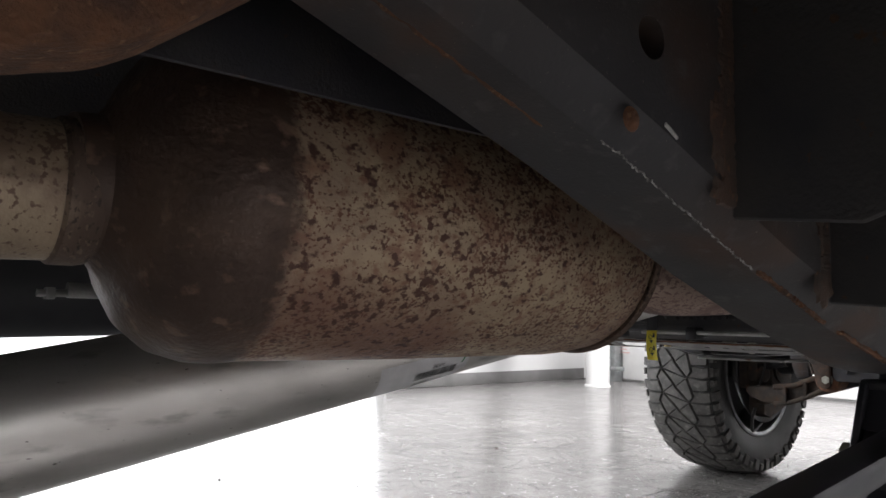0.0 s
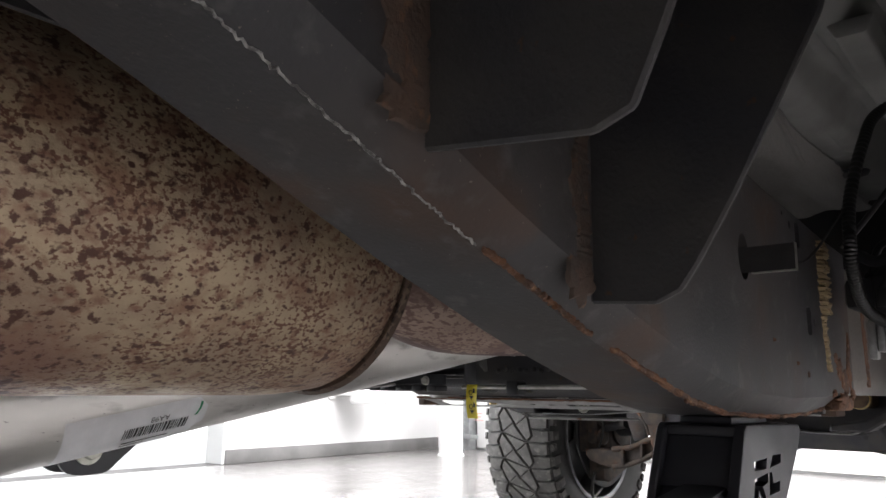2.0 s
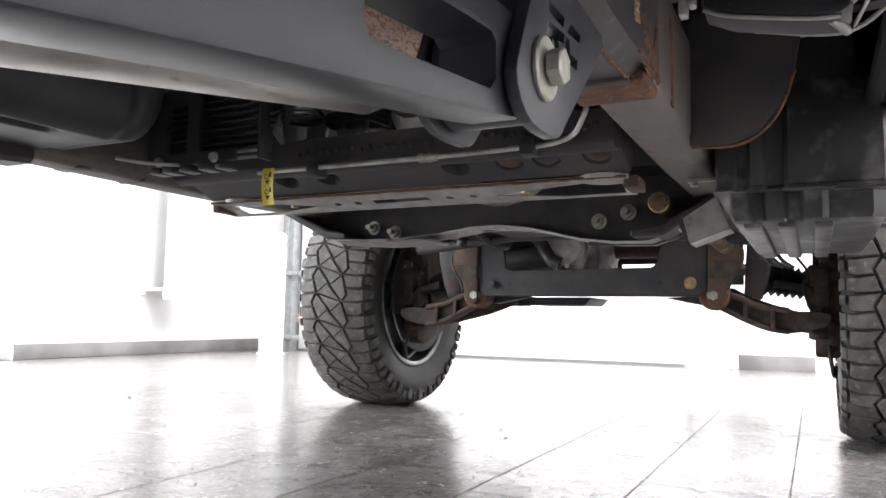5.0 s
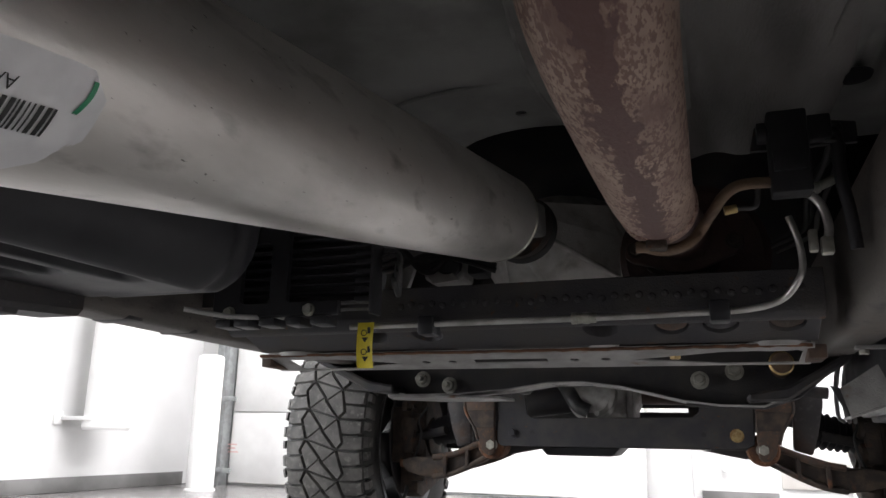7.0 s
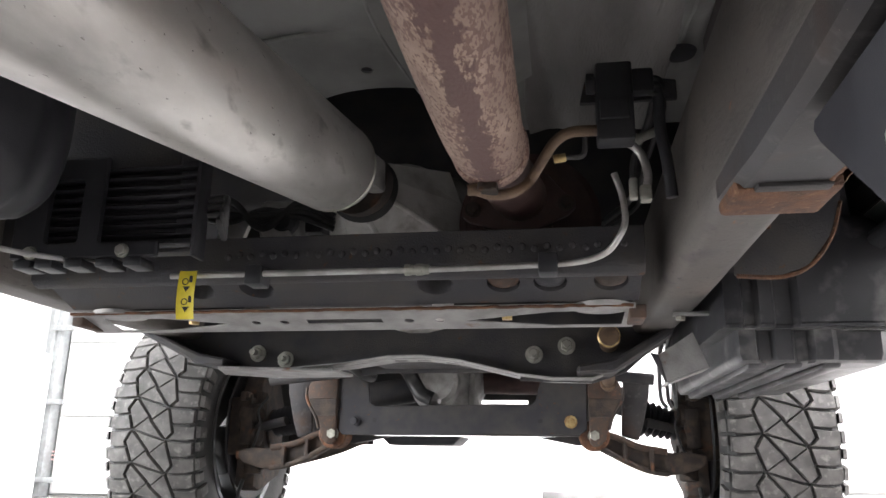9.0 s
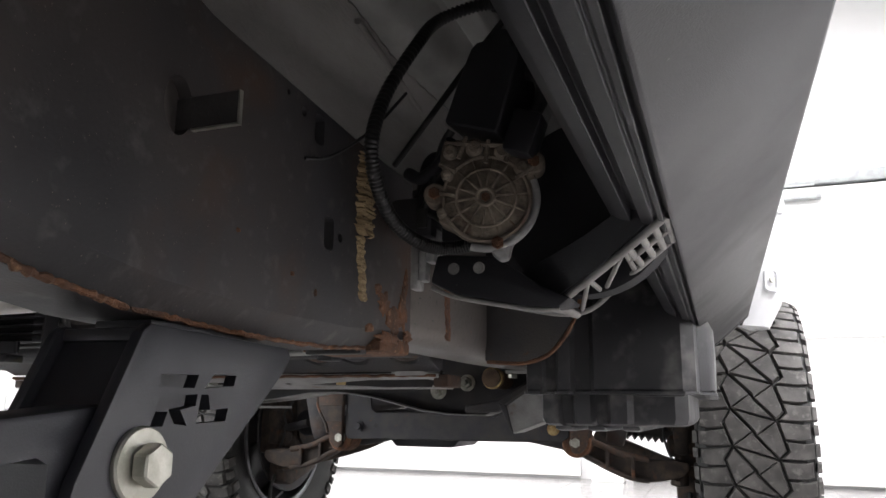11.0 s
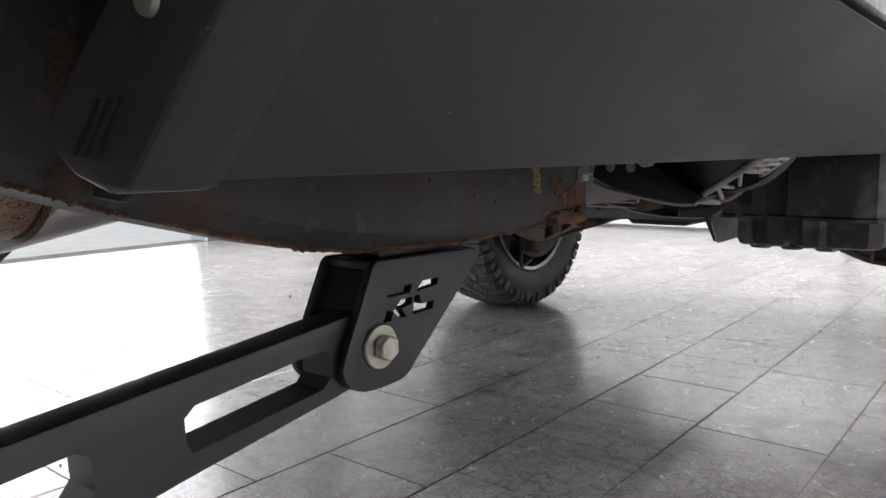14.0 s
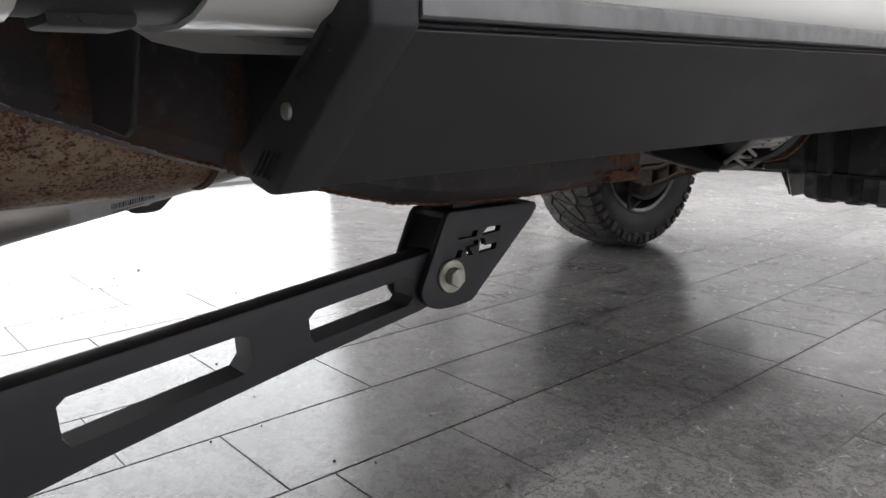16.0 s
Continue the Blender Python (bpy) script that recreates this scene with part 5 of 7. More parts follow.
part("engine_hose", tube(smooth_path([(0.10, 1.45, 0.60), (0.16, 1.60, 0.57), (0.22, 1.72, 0.56), (0.30, 1.85, 0.60), (0.33, 2.0, 0.70)]), 0.016, 14), HOSE, truck, "black rubber hose under the engine")
part("engine_hose", tube(smooth_path([(-0.25, 1.40, 0.62), (-0.26, 1.60, 0.56), (-0.24, 1.75, 0.54), (-0.28, 1.9, 0.60)]), 0.013, 14), HOSE, truck, "black rubber hose under the engine")


# suspension on each side
def corner(s, kx=0.0, ky=0.0):
    def kk(b):
        b.transform(Matrix.Translation((kx, ky, 0)))
        return mx(b)

    def mx(b):
        if s < 0:
            b.transform(Matrix.Diagonal((-1, 1, 1, 1)))
            bmesh.ops.reverse_faces(b, faces=b.faces[:])
        return b
    arm = prism([(0.330, 0.381), (0.350, 0.366), (0.400, 0.340), (0.440, 0.319), (0.490, 0.300), (0.535, 0.292), (0.580, 0.298), (0.625, 0.310), (0.640, 0.325), (0.640, 0.345), (0.600, 0.352), (0.550, 0.350), (0.475, 0.358), (0.420, 0.384), (0.385, 0.402), (0.345, 0.408)], "y", 1.822, 1.870, 0.006)
    la = part("lower_arm", mx(arm), CASTDARK, truck, "rusty cast lower control arm")
    part("arm_rim", mx(tube(smooth_path([(0.372, 1.812, 0.398), (0.412, 1.812, 0.388), (0.470, 1.815, 0.364), (0.540, 1.82, 0.352)]), 0.0085, 10)), RUSTSOFT, la, "rust orange top rim")
    part("arm_rim", mx(tube(smooth_path([(0.345, 1.812, 0.372), (0.400, 1.812, 0.344), (0.440, 1.814, 0.324), (0.490, 1.816, 0.305), (0.540, 1.82, 0.297)]), 0.0075, 10)), CASTDARK, la)
    part("arm_gusset", mx(prism([(0.205, 0.387), (0.315, 0.366), (0.350, 0.372), (0.345, 0.393)], "y", 1.860, 1.900, 0.003)), DARK, la)
    part("front_leg", mx(tube(smooth_path([(0.36, 2.16, 0.40), (0.45, 2.12, 0.36), (0.56, 2.02, 0.325), (0.61, 1.92, 0.318)]), [0.030, 0.030, 0.028] + [0.028] * 22, 14)), CASTDARK, la)
    for a, c in (((0.428, 0.326), (0.47, 0.380)), ((0.495, 0.303), (0.53, 0.358))):
        part("rib", mx(box(a[0], a[0] + 0.010, 1.806, 1.824, a[1], c[1], 0.002)), CASTRUST, la)
    part("bush", mx(lathe([(-0.004, 0.036), (0.0, 0.040), (0.06, 0.040)], (0.355, 1.795, 0.391), (0, 1, 0), 28)), RUST, la, "rust orange bush housing")
    part("pivot_bolt", mx(hexbolt((0.355, 1.789, 0.391), (0, -1, 0), 0.0135, 0.013, 0.018)), ZINC, la, "zinc pivot bolt")
    hg = part("arm_hanger", mx(prism([(0.342, 0.372), (0.352, 0.362), (0.368, 0.364), (0.384, 0.380), (0.390, 0.405), (0.399, 0.435), (0.415, 0.462), (0.428, 0.485), (0.428, 0.517), (0.410, 0.548), (0.342, 0.552)], "y", 1.776, 1.792, 0.004)), RUSTSOFT, truck, "rust orange arm hanger plate")
    part("hanger_band", mx(prism([(0.3435, 0.437), (0.398, 0.438), (0.413, 0.463), (0.424, 0.484), (0.3435, 0.486)], "y", 1.7735, 1.7765, 0.001, 1)), CASTDARK, hg, "grey-brown painted band")
    part("hanger_rib", mx(tube(smooth_path([(0.392, 1.779, 0.405), (0.402, 1.778, 0.437), (0.418, 1.778, 0.463), (0.430, 1.779, 0.488), (0.430, 1.780, 0.515)]), 0.0048, 8)), CASTRUST, hg)
    part("bump_stop", mx(prism([(0.438, 0.540), (0.508, 0.536), (0.505, 0.500), (0.487, 0.425), (0.472, 0.380), (0.428, 0.392), (0.432, 0.460)], "y", 1.835, 1.860, 0.006)), FRAME, hg, "dark grey stop plate")
    tb = None if s < 0 else part("torsion_bar", mx(tube(smooth_path([(0.353, 0.985, 0.5305), (0.368, 1.32, 0.524), (0.393, 1.72, 0.520)]), 0.0165, 16)), TORSION, truck, "tan torsion bar")
    tb and part("bar_collar", mx(lathe([(0, 0.0165), (0.002, 0.0190), (0.014, 0.0190), (0.016, 0.0165)], (0.3530, 0.992, 0.531), (0.04, 1, -0.02), 24)), BRASSY, tb, "yellowed collar")
    tb and part("bar_socket", mx(lathe([(0, 0.0185), (0.004, 0.0215), (0.055, 0.0215), (0.060, 0.018)], (0.3895, 1.665, 0.5205), (0.06, 1, -0.01), 24)), TORSION, tb)
    n = 16
    bt = [(i * 0.0095, 0.047 - 0.0010 * i + (0.009 if i % 2 else -0.004)) for i in range(n)]
    cv = part("axle_boot", mx(lathe(bt, (0.455, 1.955, 0.455), (1, 0.25, -0.22), 26)), PLASTIC, truck, "black pleated axle boot")
    part("half_shaft", mx(tube([(0.39, 1.95, 0.48), (0.66, 2.02, 0.41)], 0.016, 14)), DARK, cv)
    kn = part("knuckle", kk(prism([(1.93, 0.24), (1.98, 0.225), (2.14, 0.27), (2.16, 0.47), (2.08, 0.60), (1.99, 0.61), (1.95, 0.54), (1.935, 0.42)], "x", 0.600, 0.662, 0.010)), CASTDARK, truck, "dark rusty steering knuckle")
    part("ball_joint", kk(lathe([(0, 0.018), (0.004, 0.028), (0.05, 0.028), (0.062, 0.018)], (0.612, 1.95, 0.275), (0, 0, 1), 22)), CASTDARK, kn)
    part("caliper", kk(join(box(0.612, 0.69, 1.90, 1.96, 0.33, 0.50, 0.012), box(0.60, 0.64, 1.885, 1.935, 0.36, 0.47, 0.01))), CASTDARK, kn)
    for zz, rr in ((0.385, 0.030), (0.450, 0.030)):
        part("piston_housing", kk(lathe([(0, rr * 0.55), (0.006, rr * 0.92), (0.012, rr), (0.045, rr), (0.050, rr * 1.06), (0.060, rr * 1.06)], (0.582, 1.915, zz), (1, 0.12, 0), 22)), CASTDARK, kn)
    for za, zb in ((0.318, 0.345), (0.487, 0.515)):
        part("pad_bracket", kk(box(0.618, 0.640, 1.872, 1.905, za, zb, 0.006)), CASTRUST, kn)
    for zz in (0.331, 0.501):
        part("bracket_bolt", kk(hexbolt((0.618, 1.888, zz), (-1, 0, 0), 0.009, 0.010, 0.012)), CASTDARK, kn)
    for k in range(5):
        part("rib", kk(box(0.598, 0.612, 1.936 + 0.012 * k, 1.940 + 0.012 * k, 0.30, 0.52, 0.002, 1)), CASTDARK, kn)
    part("hub_ring", kk(lathe([(0, 0.040), (0.006, 0.062), (0.020, 0.064), (0.028, 0.058)], (0.586, 2.06, 0.41), (1, 0, 0), 26)), CASTRUST, kn)
    part("sensor_wire", kk(tube(smooth_path([(0.56, 1.90, 0.50), (0.585, 1.89, 0.46), (0.575, 1.885, 0.42), (0.59, 1.885, 0.36), (0.615, 1.89, 0.325)]), 0.0035, 8)), HOSE, kn)
    for zz in (0.375, 0.455):
        part("caliper_pin", kk(tube([(0.595, 1.90, zz), (0.612, 1.90, zz)], 0.010, 12)), CASTDARK, kn)
    part("tie_rod", kk(tube([(0.50, 1.90, 0.43), (0.63, 1.93, 0.405)], 0.013, 14)), DARK, kn)
    part("brake_hose", kk(tube(smooth_path([(0.635, 1.93, 0.26), (0.637, 1.91, 0.22), (0.645, 1.93, 0.18), (0.65, 2.0, 0.20)]), 0.006, 10)), HOSE, kn)
    part("disc", kk(lathe([(0, 0.05), (0.002, 0.165), (0.026, 0.165), (0.028, 0.05)], (0.672, 2.10, 0.41), (1, 0, 0), 40)), CASTDARK, kn, "rusty brake disc")
    part("dust_shield", kk(lathe([(0, 0.06), (0.002, 0.215), (0.006, 0.218), (0.008, 0.06)], (0.668 if s > 0 else 0.675, 2.10, 0.41), (1, 0, 0), 40)), DARK, kn, "dark brake dust shield")


corner(1)
corner(-1, 0.035, 0.012)
# added dark sheet, stands in for the shade behind the left suspension
part("splash_shield", box(-0.84, -0.40, 2.44, 2.45, 0.37, 0.95, 0.003, 1), DARK, truck, "black added sheet darkening the gap ahead of the wheel")


# ---------------------------------------------------------------- wheels
TR, TW, NP = 0.402, 0.131, 28
PITCH = 2 * math.pi * TR / NP
RIMK = (TR - 0.252) / (0.416 - 0.252)


def inset(poly, gaps):
    """Polygon with every side moved inwards by its own gap; side i runs from corner i to the next."""
    area2 = sum(p[0] * q[1] - q[0] * p[1] for p, q in zip(poly, poly[1:] + poly[:1]))
    n = len(poly)
    turn = 1 if area2 > 0 else -1
    out = []
    for i in range(n):
        p0, p1, p2 = Vector(poly[i - 1]), Vector(poly[i]), Vector(poly[(i + 1) % n])
        a, c = (p1 - p0).normalized(), (p2 - p1).normalized()
        na, nc = turn * Vector((-a.y, a.x)), turn * Vector((-c.y, c.x))
        ga, gc = gaps[i - 1], gaps[i]
        k = a.x * c.y - a.y * c.x
        if abs(k) < 0.2:
            out.append(p1 + (na + nc).normalized() * (ga + gc) / 2)
        else:
            # meeting point of the two moved sides
            q0, q1 = p1 + na * ga, p1 + nc * gc
            d = q1 - q0
            t = (d.x * c.y - d.y * c.x) / k
            v = q0 + a * t - p1
            out.append(p1 + v * min(1.0, 0.016 / max(v.length, 1e-6)))
    return out


def tread_block(b, poly, gaps=0.0040, depth=0.012):
    """One lug with bevelled rim: corners are (turn in pitches, side -1..1); the crown falls off at the shoulders."""
    flat = [(u * PITCH, v * TW) for u, v in poly]
    gaps = gaps if isinstance(gaps, list) else [gaps] * len(poly)
    rings = []
    for f, e, rr in ((0.45, 0.0, depth), (1.0, 0.0, 0.0012), (1.0, 0.0010, 0.0)):
        row = []
        for q in inset(flat, [g * f + e for g in gaps]):
            v = q.y / TW
            a, r = -q.x / PITCH * 2 * math.pi / NP, TR - 0.016 * abs(v) ** 3.2 - rr
            row.append(b.verts.new((v * TW, r * math.sin(a), r * math.cos(a))))
        rings.append(row)
    n = len(poly)
    for p, q in zip(rings, rings[1:]):
        for i in range(n):
            b.faces.new((p[i], p[(i + 1) % n], q[(i + 1) % n], q[i]))
    b.faces.new(rings[-1])


def tyre_mesh():
    prof = [(-0.108, 0.252), (-0.128, 0.262), (-0.141, 0.290), (-0.147, 0.330), (-0.144, 0.365), (-0.137, 0.388), (-0.118, 0.399), (0, 0.4045), (0.118, 0.399), (0.137, 0.388), (0.144, 0.365), (0.147, 0.330), (0.141, 0.290), (0.128, 0.262), (0.108, 0.252)]
    return lathe_free([(x * TW / 0.140, 0.252 + (r - 0.252) * RIMK) for x, r in prof], (0, 0, 0), (1, 0, 0), 96)


def lug_mesh():
    """Tread: triangles between two zigzag grooves, joined tip to tip, and two shoulder lugs a side in each pitch."""
    b = bmesh.new()
    VI, VO = 0.385, 0.535
    for k in range(NP):
        l0, lo, l1 = (k, -VI), (k + 0.36, -VO), (k + 1, -VI)
        r0, ro, r1 = (k + 0.33, VI), (k + 1.10, VO), (k + 1.33, VI)
        wide, mid, thin = 0.0042, 0.0032, 0.0017
        jog = (k + 0.600, -0.02)
        jog2 = (k + 0.730, 0.02)
        tread_block(b, [l0, r0, jog2, jog], [mid, thin, wide, wide])
        tread_block(b, [l1, jog, jog2, r1], [thin, wide, wide, mid])
        tread_block(b, [l0, lo, l1, jog], [wide, wide, thin, wide])
        tread_block(b, [r0, ro, r1, jog2], [wide, wide, wide, thin])
        for sgn, zig in ((-1, [(k, VI), (k + 0.36, VO), (k + 0.52, (VI + 3 * VO) / 4), (k + 1, VI)]), (1, [(k + 0.33, VI), (k + 0.83, (VI + 2 * VO) / 3), (k + 1.10, VO), (k + 1.33, VI)])):
            cutp = zig[2] if sgn < 0 else zig[1]
            first_ = [p for p in zig if p[0] <= cutp[0] + 1e-6]
            second = [p for p in zig if p[0] >= cutp[0] - 1e-6]
            for h, inner in enumerate((first_, second)):
                u0, u1 = inner[0][0], inner[-1][0]
                lim = 1.0 if h else 0.955
                tread_block(b, [(u, sgn * v) for u, v in inner] + [(u1 + 0.03, sgn * 0.80), (u1 - 0.02, sgn * lim), (u0 + 0.03, sgn * lim), (u0 + 0.05, sgn * 0.80)], [0.0042] * (len(inner) - 1) + [0.0036] * 5)
                # side biters
                a0, a1 = -(u0 + 0.07) * 2 * math.pi / NP, -(u0 + (0.42 if h else 0.34)) * 2 * math.pi / NP
                vs = []
                for xx, r0_ in ((0.1395, 0.397), (0.1505, 0.390), (0.1525, 0.352 if h else 0.368), (0.143, 0.345 if h else 0.362)):
                    rr = 0.252 + (r0_ - 0.252) * RIMK
                    vs.append([b.verts.new((sgn * xx * TW / 0.140, rr * math.sin(a), rr * math.cos(a))) for a in (a0, a1)])
                for p, q in zip(vs, vs[1:]):
                    b.faces.new((p[0], p[1], q[1], q[0]))
                b.faces.new([v[0] for v in vs])
                b.faces.new([v[1] for v in vs][::-1])
    bmesh.ops.recalc_face_normals(b, faces=b.faces[:])
    return b


def wheel(x, y, out, label):
    base = new("wheel")
    base.parent = truck
    base.location = (x, y, TR - 0.006)
    base["label"] = label
    ty = part("tyre", tyre_mesh(), SIDEWALL, base, "all-terrain tyre carcass")
    part("tread", lug_mesh(), RUBBER, base, "dusty all-terrain tread of wedge-shaped lugs", 25)
    rim = lathe_free([(-out * 0.118, 0.262), (-out * 0.122, 0.256), (-out * 0.116, 0.244), (-out * 0.09, 0.236), (out * 0.02, 0.222), (out * 0.10, 0.236), (out * 0.118, 0.252), (out * 0.112, 0.262)], (0, 0, 0), (1, 0, 0), 64)
    thicken(rim, 0.006)
    part("rim", rim, RIM, base, "black alloy rim")
    part("rim_lip", lathe_free([(-out * 0.1225, 0.2575), (-out * 0.1245, 0.2500), (-out * 0.1200, 0.2415), (-out * 0.1120, 0.2400)], (0, 0, 0), (1, 0, 0), 64), RIMLIP, base, "bare metal rim edge")
    for k in range(6):
        q = prism([(-0.040, 0.05), (0.040, 0.05), (0.060, 0.14), (0.098, 0.232), (-0.098, 0.232), (-0.060, 0.14)], "x", min(out * 0.02, out * 0.06), max(out * 0.02, out * 0.06), 0.006)
        q.transform(Matrix.Rotation(k * math.pi / 3 + 0.3, 4, "X"))
        part("spoke", q, RIM, base)
    part("hub", lathe_free([(-0.03, 0.0), (-0.03, 0.075), (out * 0.075, 0.075), (out * 0.085, 0.06), (out * 0.085, 0.0)], (0, 0, 0), (1, 0, 0), 32), DARK, base)


wheel(0.798, 2.078, 1, "black wheel with chunky dusty all-terrain tyre")
wheel(-0.855, 2.112, -1, "black wheel with chunky dusty all-terrain tyre")

# ---------------------------------------------------------------- plastic tank outside the right rail
def loft(rings):
    """Closed outlines of equal length joined into one skin, capped at both ends."""
    b = bmesh.new()
    rows = [[b.verts.new(p) for p in r] for r in rings]
    n = len(rows[0])
    for p, q in zip(rows, rows[1:]):
        for i in range(n):
            b.faces.new((p[i], p[(i + 1) % n], q[(i + 1) % n], q[i]))
    b.faces.new(rows[0][::-1])
    b.faces.new(rows[-1])
    return b


def scallops(y0, y1, n, xin, xout):
    """Upright ribs down a side: points from y0 to y1 between the valleys xin and the crests xout."""
    out, p = [], (y1 - y0) / n
    for k in range(n):
        for f, g in ((0.06, 0.0), (0.20, 0.55), (0.34, 0.95), (0.50, 1.0), (0.66, 0.95), (0.80, 0.55), (0.94, 0.0)):
            out.append((xin + (xout - xin) * g, y0 + p * (k + f)))
    return out


def tank_outline(xo, front):
    """Plan of the tank: pressed front with two channels, ribbed outer side."""
    f = front
    pts = [(0.478, f + 0.016), (0.482, f + 0.002), (0.503, f), (0.507, f + 0.010), (0.520, f + 0.011), (0.525, f), (0.541, f), (0.546, f + 0.012), (0.566, f + 0.013), (0.573, f), (0.640, f - 0.001), (0.684, f + 0.002), (0.700, f + 0.016)]
    pts += scallops(f + 0.05, 1.235, 5, 0.703, 0.724) + [(0.700, 1.245), (0.478, 1.245)]
    return [(min(x, xo - (0.724 - x) * 0.15 if x > 0.70 else xo), y) for x, y in pts]


up = loft([[(x, y + dy, z) for x, y in tank_outline(xo, 0.720)] for z, xo, dy in ((0.4995, 0.715, 0.003), (0.504, 0.722, 0.0), (0.560, 0.726, 0.0), (0.585, 0.724, 0.001), (0.612, 0.712, 0.004), (0.634, 0.690, 0.010), (0.648, 0.668, 0.018))])
dt = part("side_tank", up, TANKPLASTIC, truck, "black moulded plastic tank beside the frame rail", 32)
lowp = [(0.496, 0.752), (0.500, 0.738), (0.520, 0.736), (0.525, 0.746), (0.539, 0.746), (0.544, 0.736), (0.564, 0.736), (0.570, 0.748), (0.585, 0.748), (0.591, 0.736), (0.612, 0.736), (0.620, 0.743), (0.672, 0.743), (0.688, 0.758), (0.692, 1.00), (0.688, 1.26), (0.496, 1.26)]
part("lower_shell", loft([[(0.594 + (x - 0.594) * k, y + dy, z) for x, y in lowp] for z, k, dy in ((0.4560, 0.93, 0.010), (0.4590, 0.97, 0.003), (0.466, 1.0, 0.0), (0.4965, 1.0, 0.0), (0.4990, 1.01, -0.004))]), TANKPLASTIC, dt, "", 32)
for xx in (0.512, 0.556, 0.602):
    part("moulded_ridge", prism([(0.752, 0.4575), (0.758, 0.4505), (0.78, 0.4485), (1.24, 0.446), (1.25, 0.4575)], "x", xx, xx + 0.024, 0.004, 2), TANKPLASTIC, dt)
part("moulded_ridge", prism([(0.624, 0.4985), (0.628, 0.4955), (0.684, 0.4945), (0.688, 0.4985)], "y", 0.732, 0.745, 0.001, 1), TANKPLASTIC, dt)
# added dark block above the tank, stands for the shaded space there
part("upper_cover", prism([(0.50, 0.64), (0.66, 0.645), (0.65, 0.84), (0.52, 0.85)], "y", 0.745, 1.24, 0.01, 2), TANKPLASTIC, dt)
part("seam", loft([[(x + (0.0025 if x > 0.6 else -0.0025), y - 0.0035, z) for x, y in tank_outline(0.722, 0.720)] for z in (0.4975, 0.5010)]), TANKPLASTIC, dt)
part("tank_bracket", join(box(0.430, 0.505, 0.800, 0.812, 0.529, 0.534, 0.001), prism([(0.500, 0.534), (0.506, 0.532), (0.520, 0.50), (0.514, 0.50)], "y", 0.79, 0.822)), GREYSTEEL, dt, "grey steel bracket")
part("bolt", hexbolt((0.440, 0.806, 0.529), (0, 0, -1), 0.007, 0.006), ZINC, dt)
guard = part("guard_plate", prism([(0.414, 0.482), (0.465, 0.5155), (0.484, 0.466), (0.424, 0.444)], "y", 0.864, 0.867, 0.0008, 1), GREYSTEEL, dt, "grey bent guard plate")
part("plate_lip", prism([(0.424, 0.444), (0.484, 0.466), (0.486, 0.4635), (0.425, 0.4405)], "y", 0.864, 0.930, 0.0006, 1), GREYSTEEL, guard)
part("plate_lip", prism([(0.402, 0.486), (0.414, 0.4825), (0.424, 0.4445), (0.421, 0.4435)], "y", 0.861, 0.864, 0.0006, 1), DARK, guard)
for k, (xa, za) in enumerate(((0.385, 0.700), (0.378, 0.690), (0.388, 0.682))):
    part("cable", tube(smooth_path([(0.366, 0.434, 0.704 - 0.008 * k), (0.378, 0.438, 0.702 - 0.008 * k), (xa - 0.002, 0.47, za + 0.006), (xa - 0.004, 0.52, za), (xa - 0.012, 0.60, za - 0.01 * k), (xa - 0.004, 0.74, za - 0.01), (xa - 0.03, 0.95, za + 0.02)]), 0.0042 - 0.0006 * k, 8), HOSE, dt, "black cable along the rail")
# small loom behind
for k in range(3):
    part("cable", tube(smooth_path([(0.46 + 0.012 * k, 1.15, 0.56), (0.475 + 0.014 * k, 1.35, 0.52), (0.50 + 0.016 * k, 1.55, 0.47), (0.53 + 0.012 * k, 1.7, 0.46)]), 0.0045, 8), HOSE, dt)

# ---------------------------------------------------------------- power step: motor, linkage, board
MD = Vector((0.22, -1, -0.02)).normalized()
MU = Vector((0, 0, 1))
MR_ = MU.cross(MD).normalized()
MU = MD.cross(MR_).normalized()
MC = Vector((0.5785, 0.2085, 0.6255))


def on_motor(a, u, h=0.0):
    return MC + MR_ * a + MU * u + MD * h


def motor_plate(poly, h0, h1, bev):
    b = prism(poly, "z", h0, h1, bev, 2)
    b.transform(Matrix(((MR_.x, MU.x, MD.x, MC.x), (MR_.y, MU.y, MD.y, MC.y), (MR_.z, MU.z, MD.z, MC.z), (0, 0, 0, 1))))
    return b


def ring(r, a0, a1, thick, h, n=33):
    return tube([on_motor(r * math.cos(a), r * math.sin(a), h) for a in np.linspace(a0, a1, n)], thick, 8)


mot = part("step_motor", motor_plate([(-0.036, -0.016), (-0.012, -0.027), (0.010, -0.032), (0.026, -0.024), (0.034, -0.008), (0.037, 0.010), (0.034, 0.026), (0.020, 0.041), (-0.016, 0.047), (-0.032, 0.046), (-0.035, 0.030), (-0.029, 0.014)], -0.030, -0.004, 0.004), MOTORCAST, truck, "dusty ribbed cast step motor with black can")
dome = [(-0.010, 0.0335), (-0.004, 0.0330), (-0.0025, 0.0315), (-0.0035, 0.0300), (-0.0015, 0.0250), (0.0004, 0.0170), (0.0014, 0.0095), (0.0016, 0.0)]
part("dome", lathe_free(dome, MC, MD, 48), MOTORDIM, mot, "dusty shallow cast dome, dimmed between its ribs")


def dome_h(r):
    return blend(r, sorted((b, a) for a, b in dome[3:])) + 0.0006


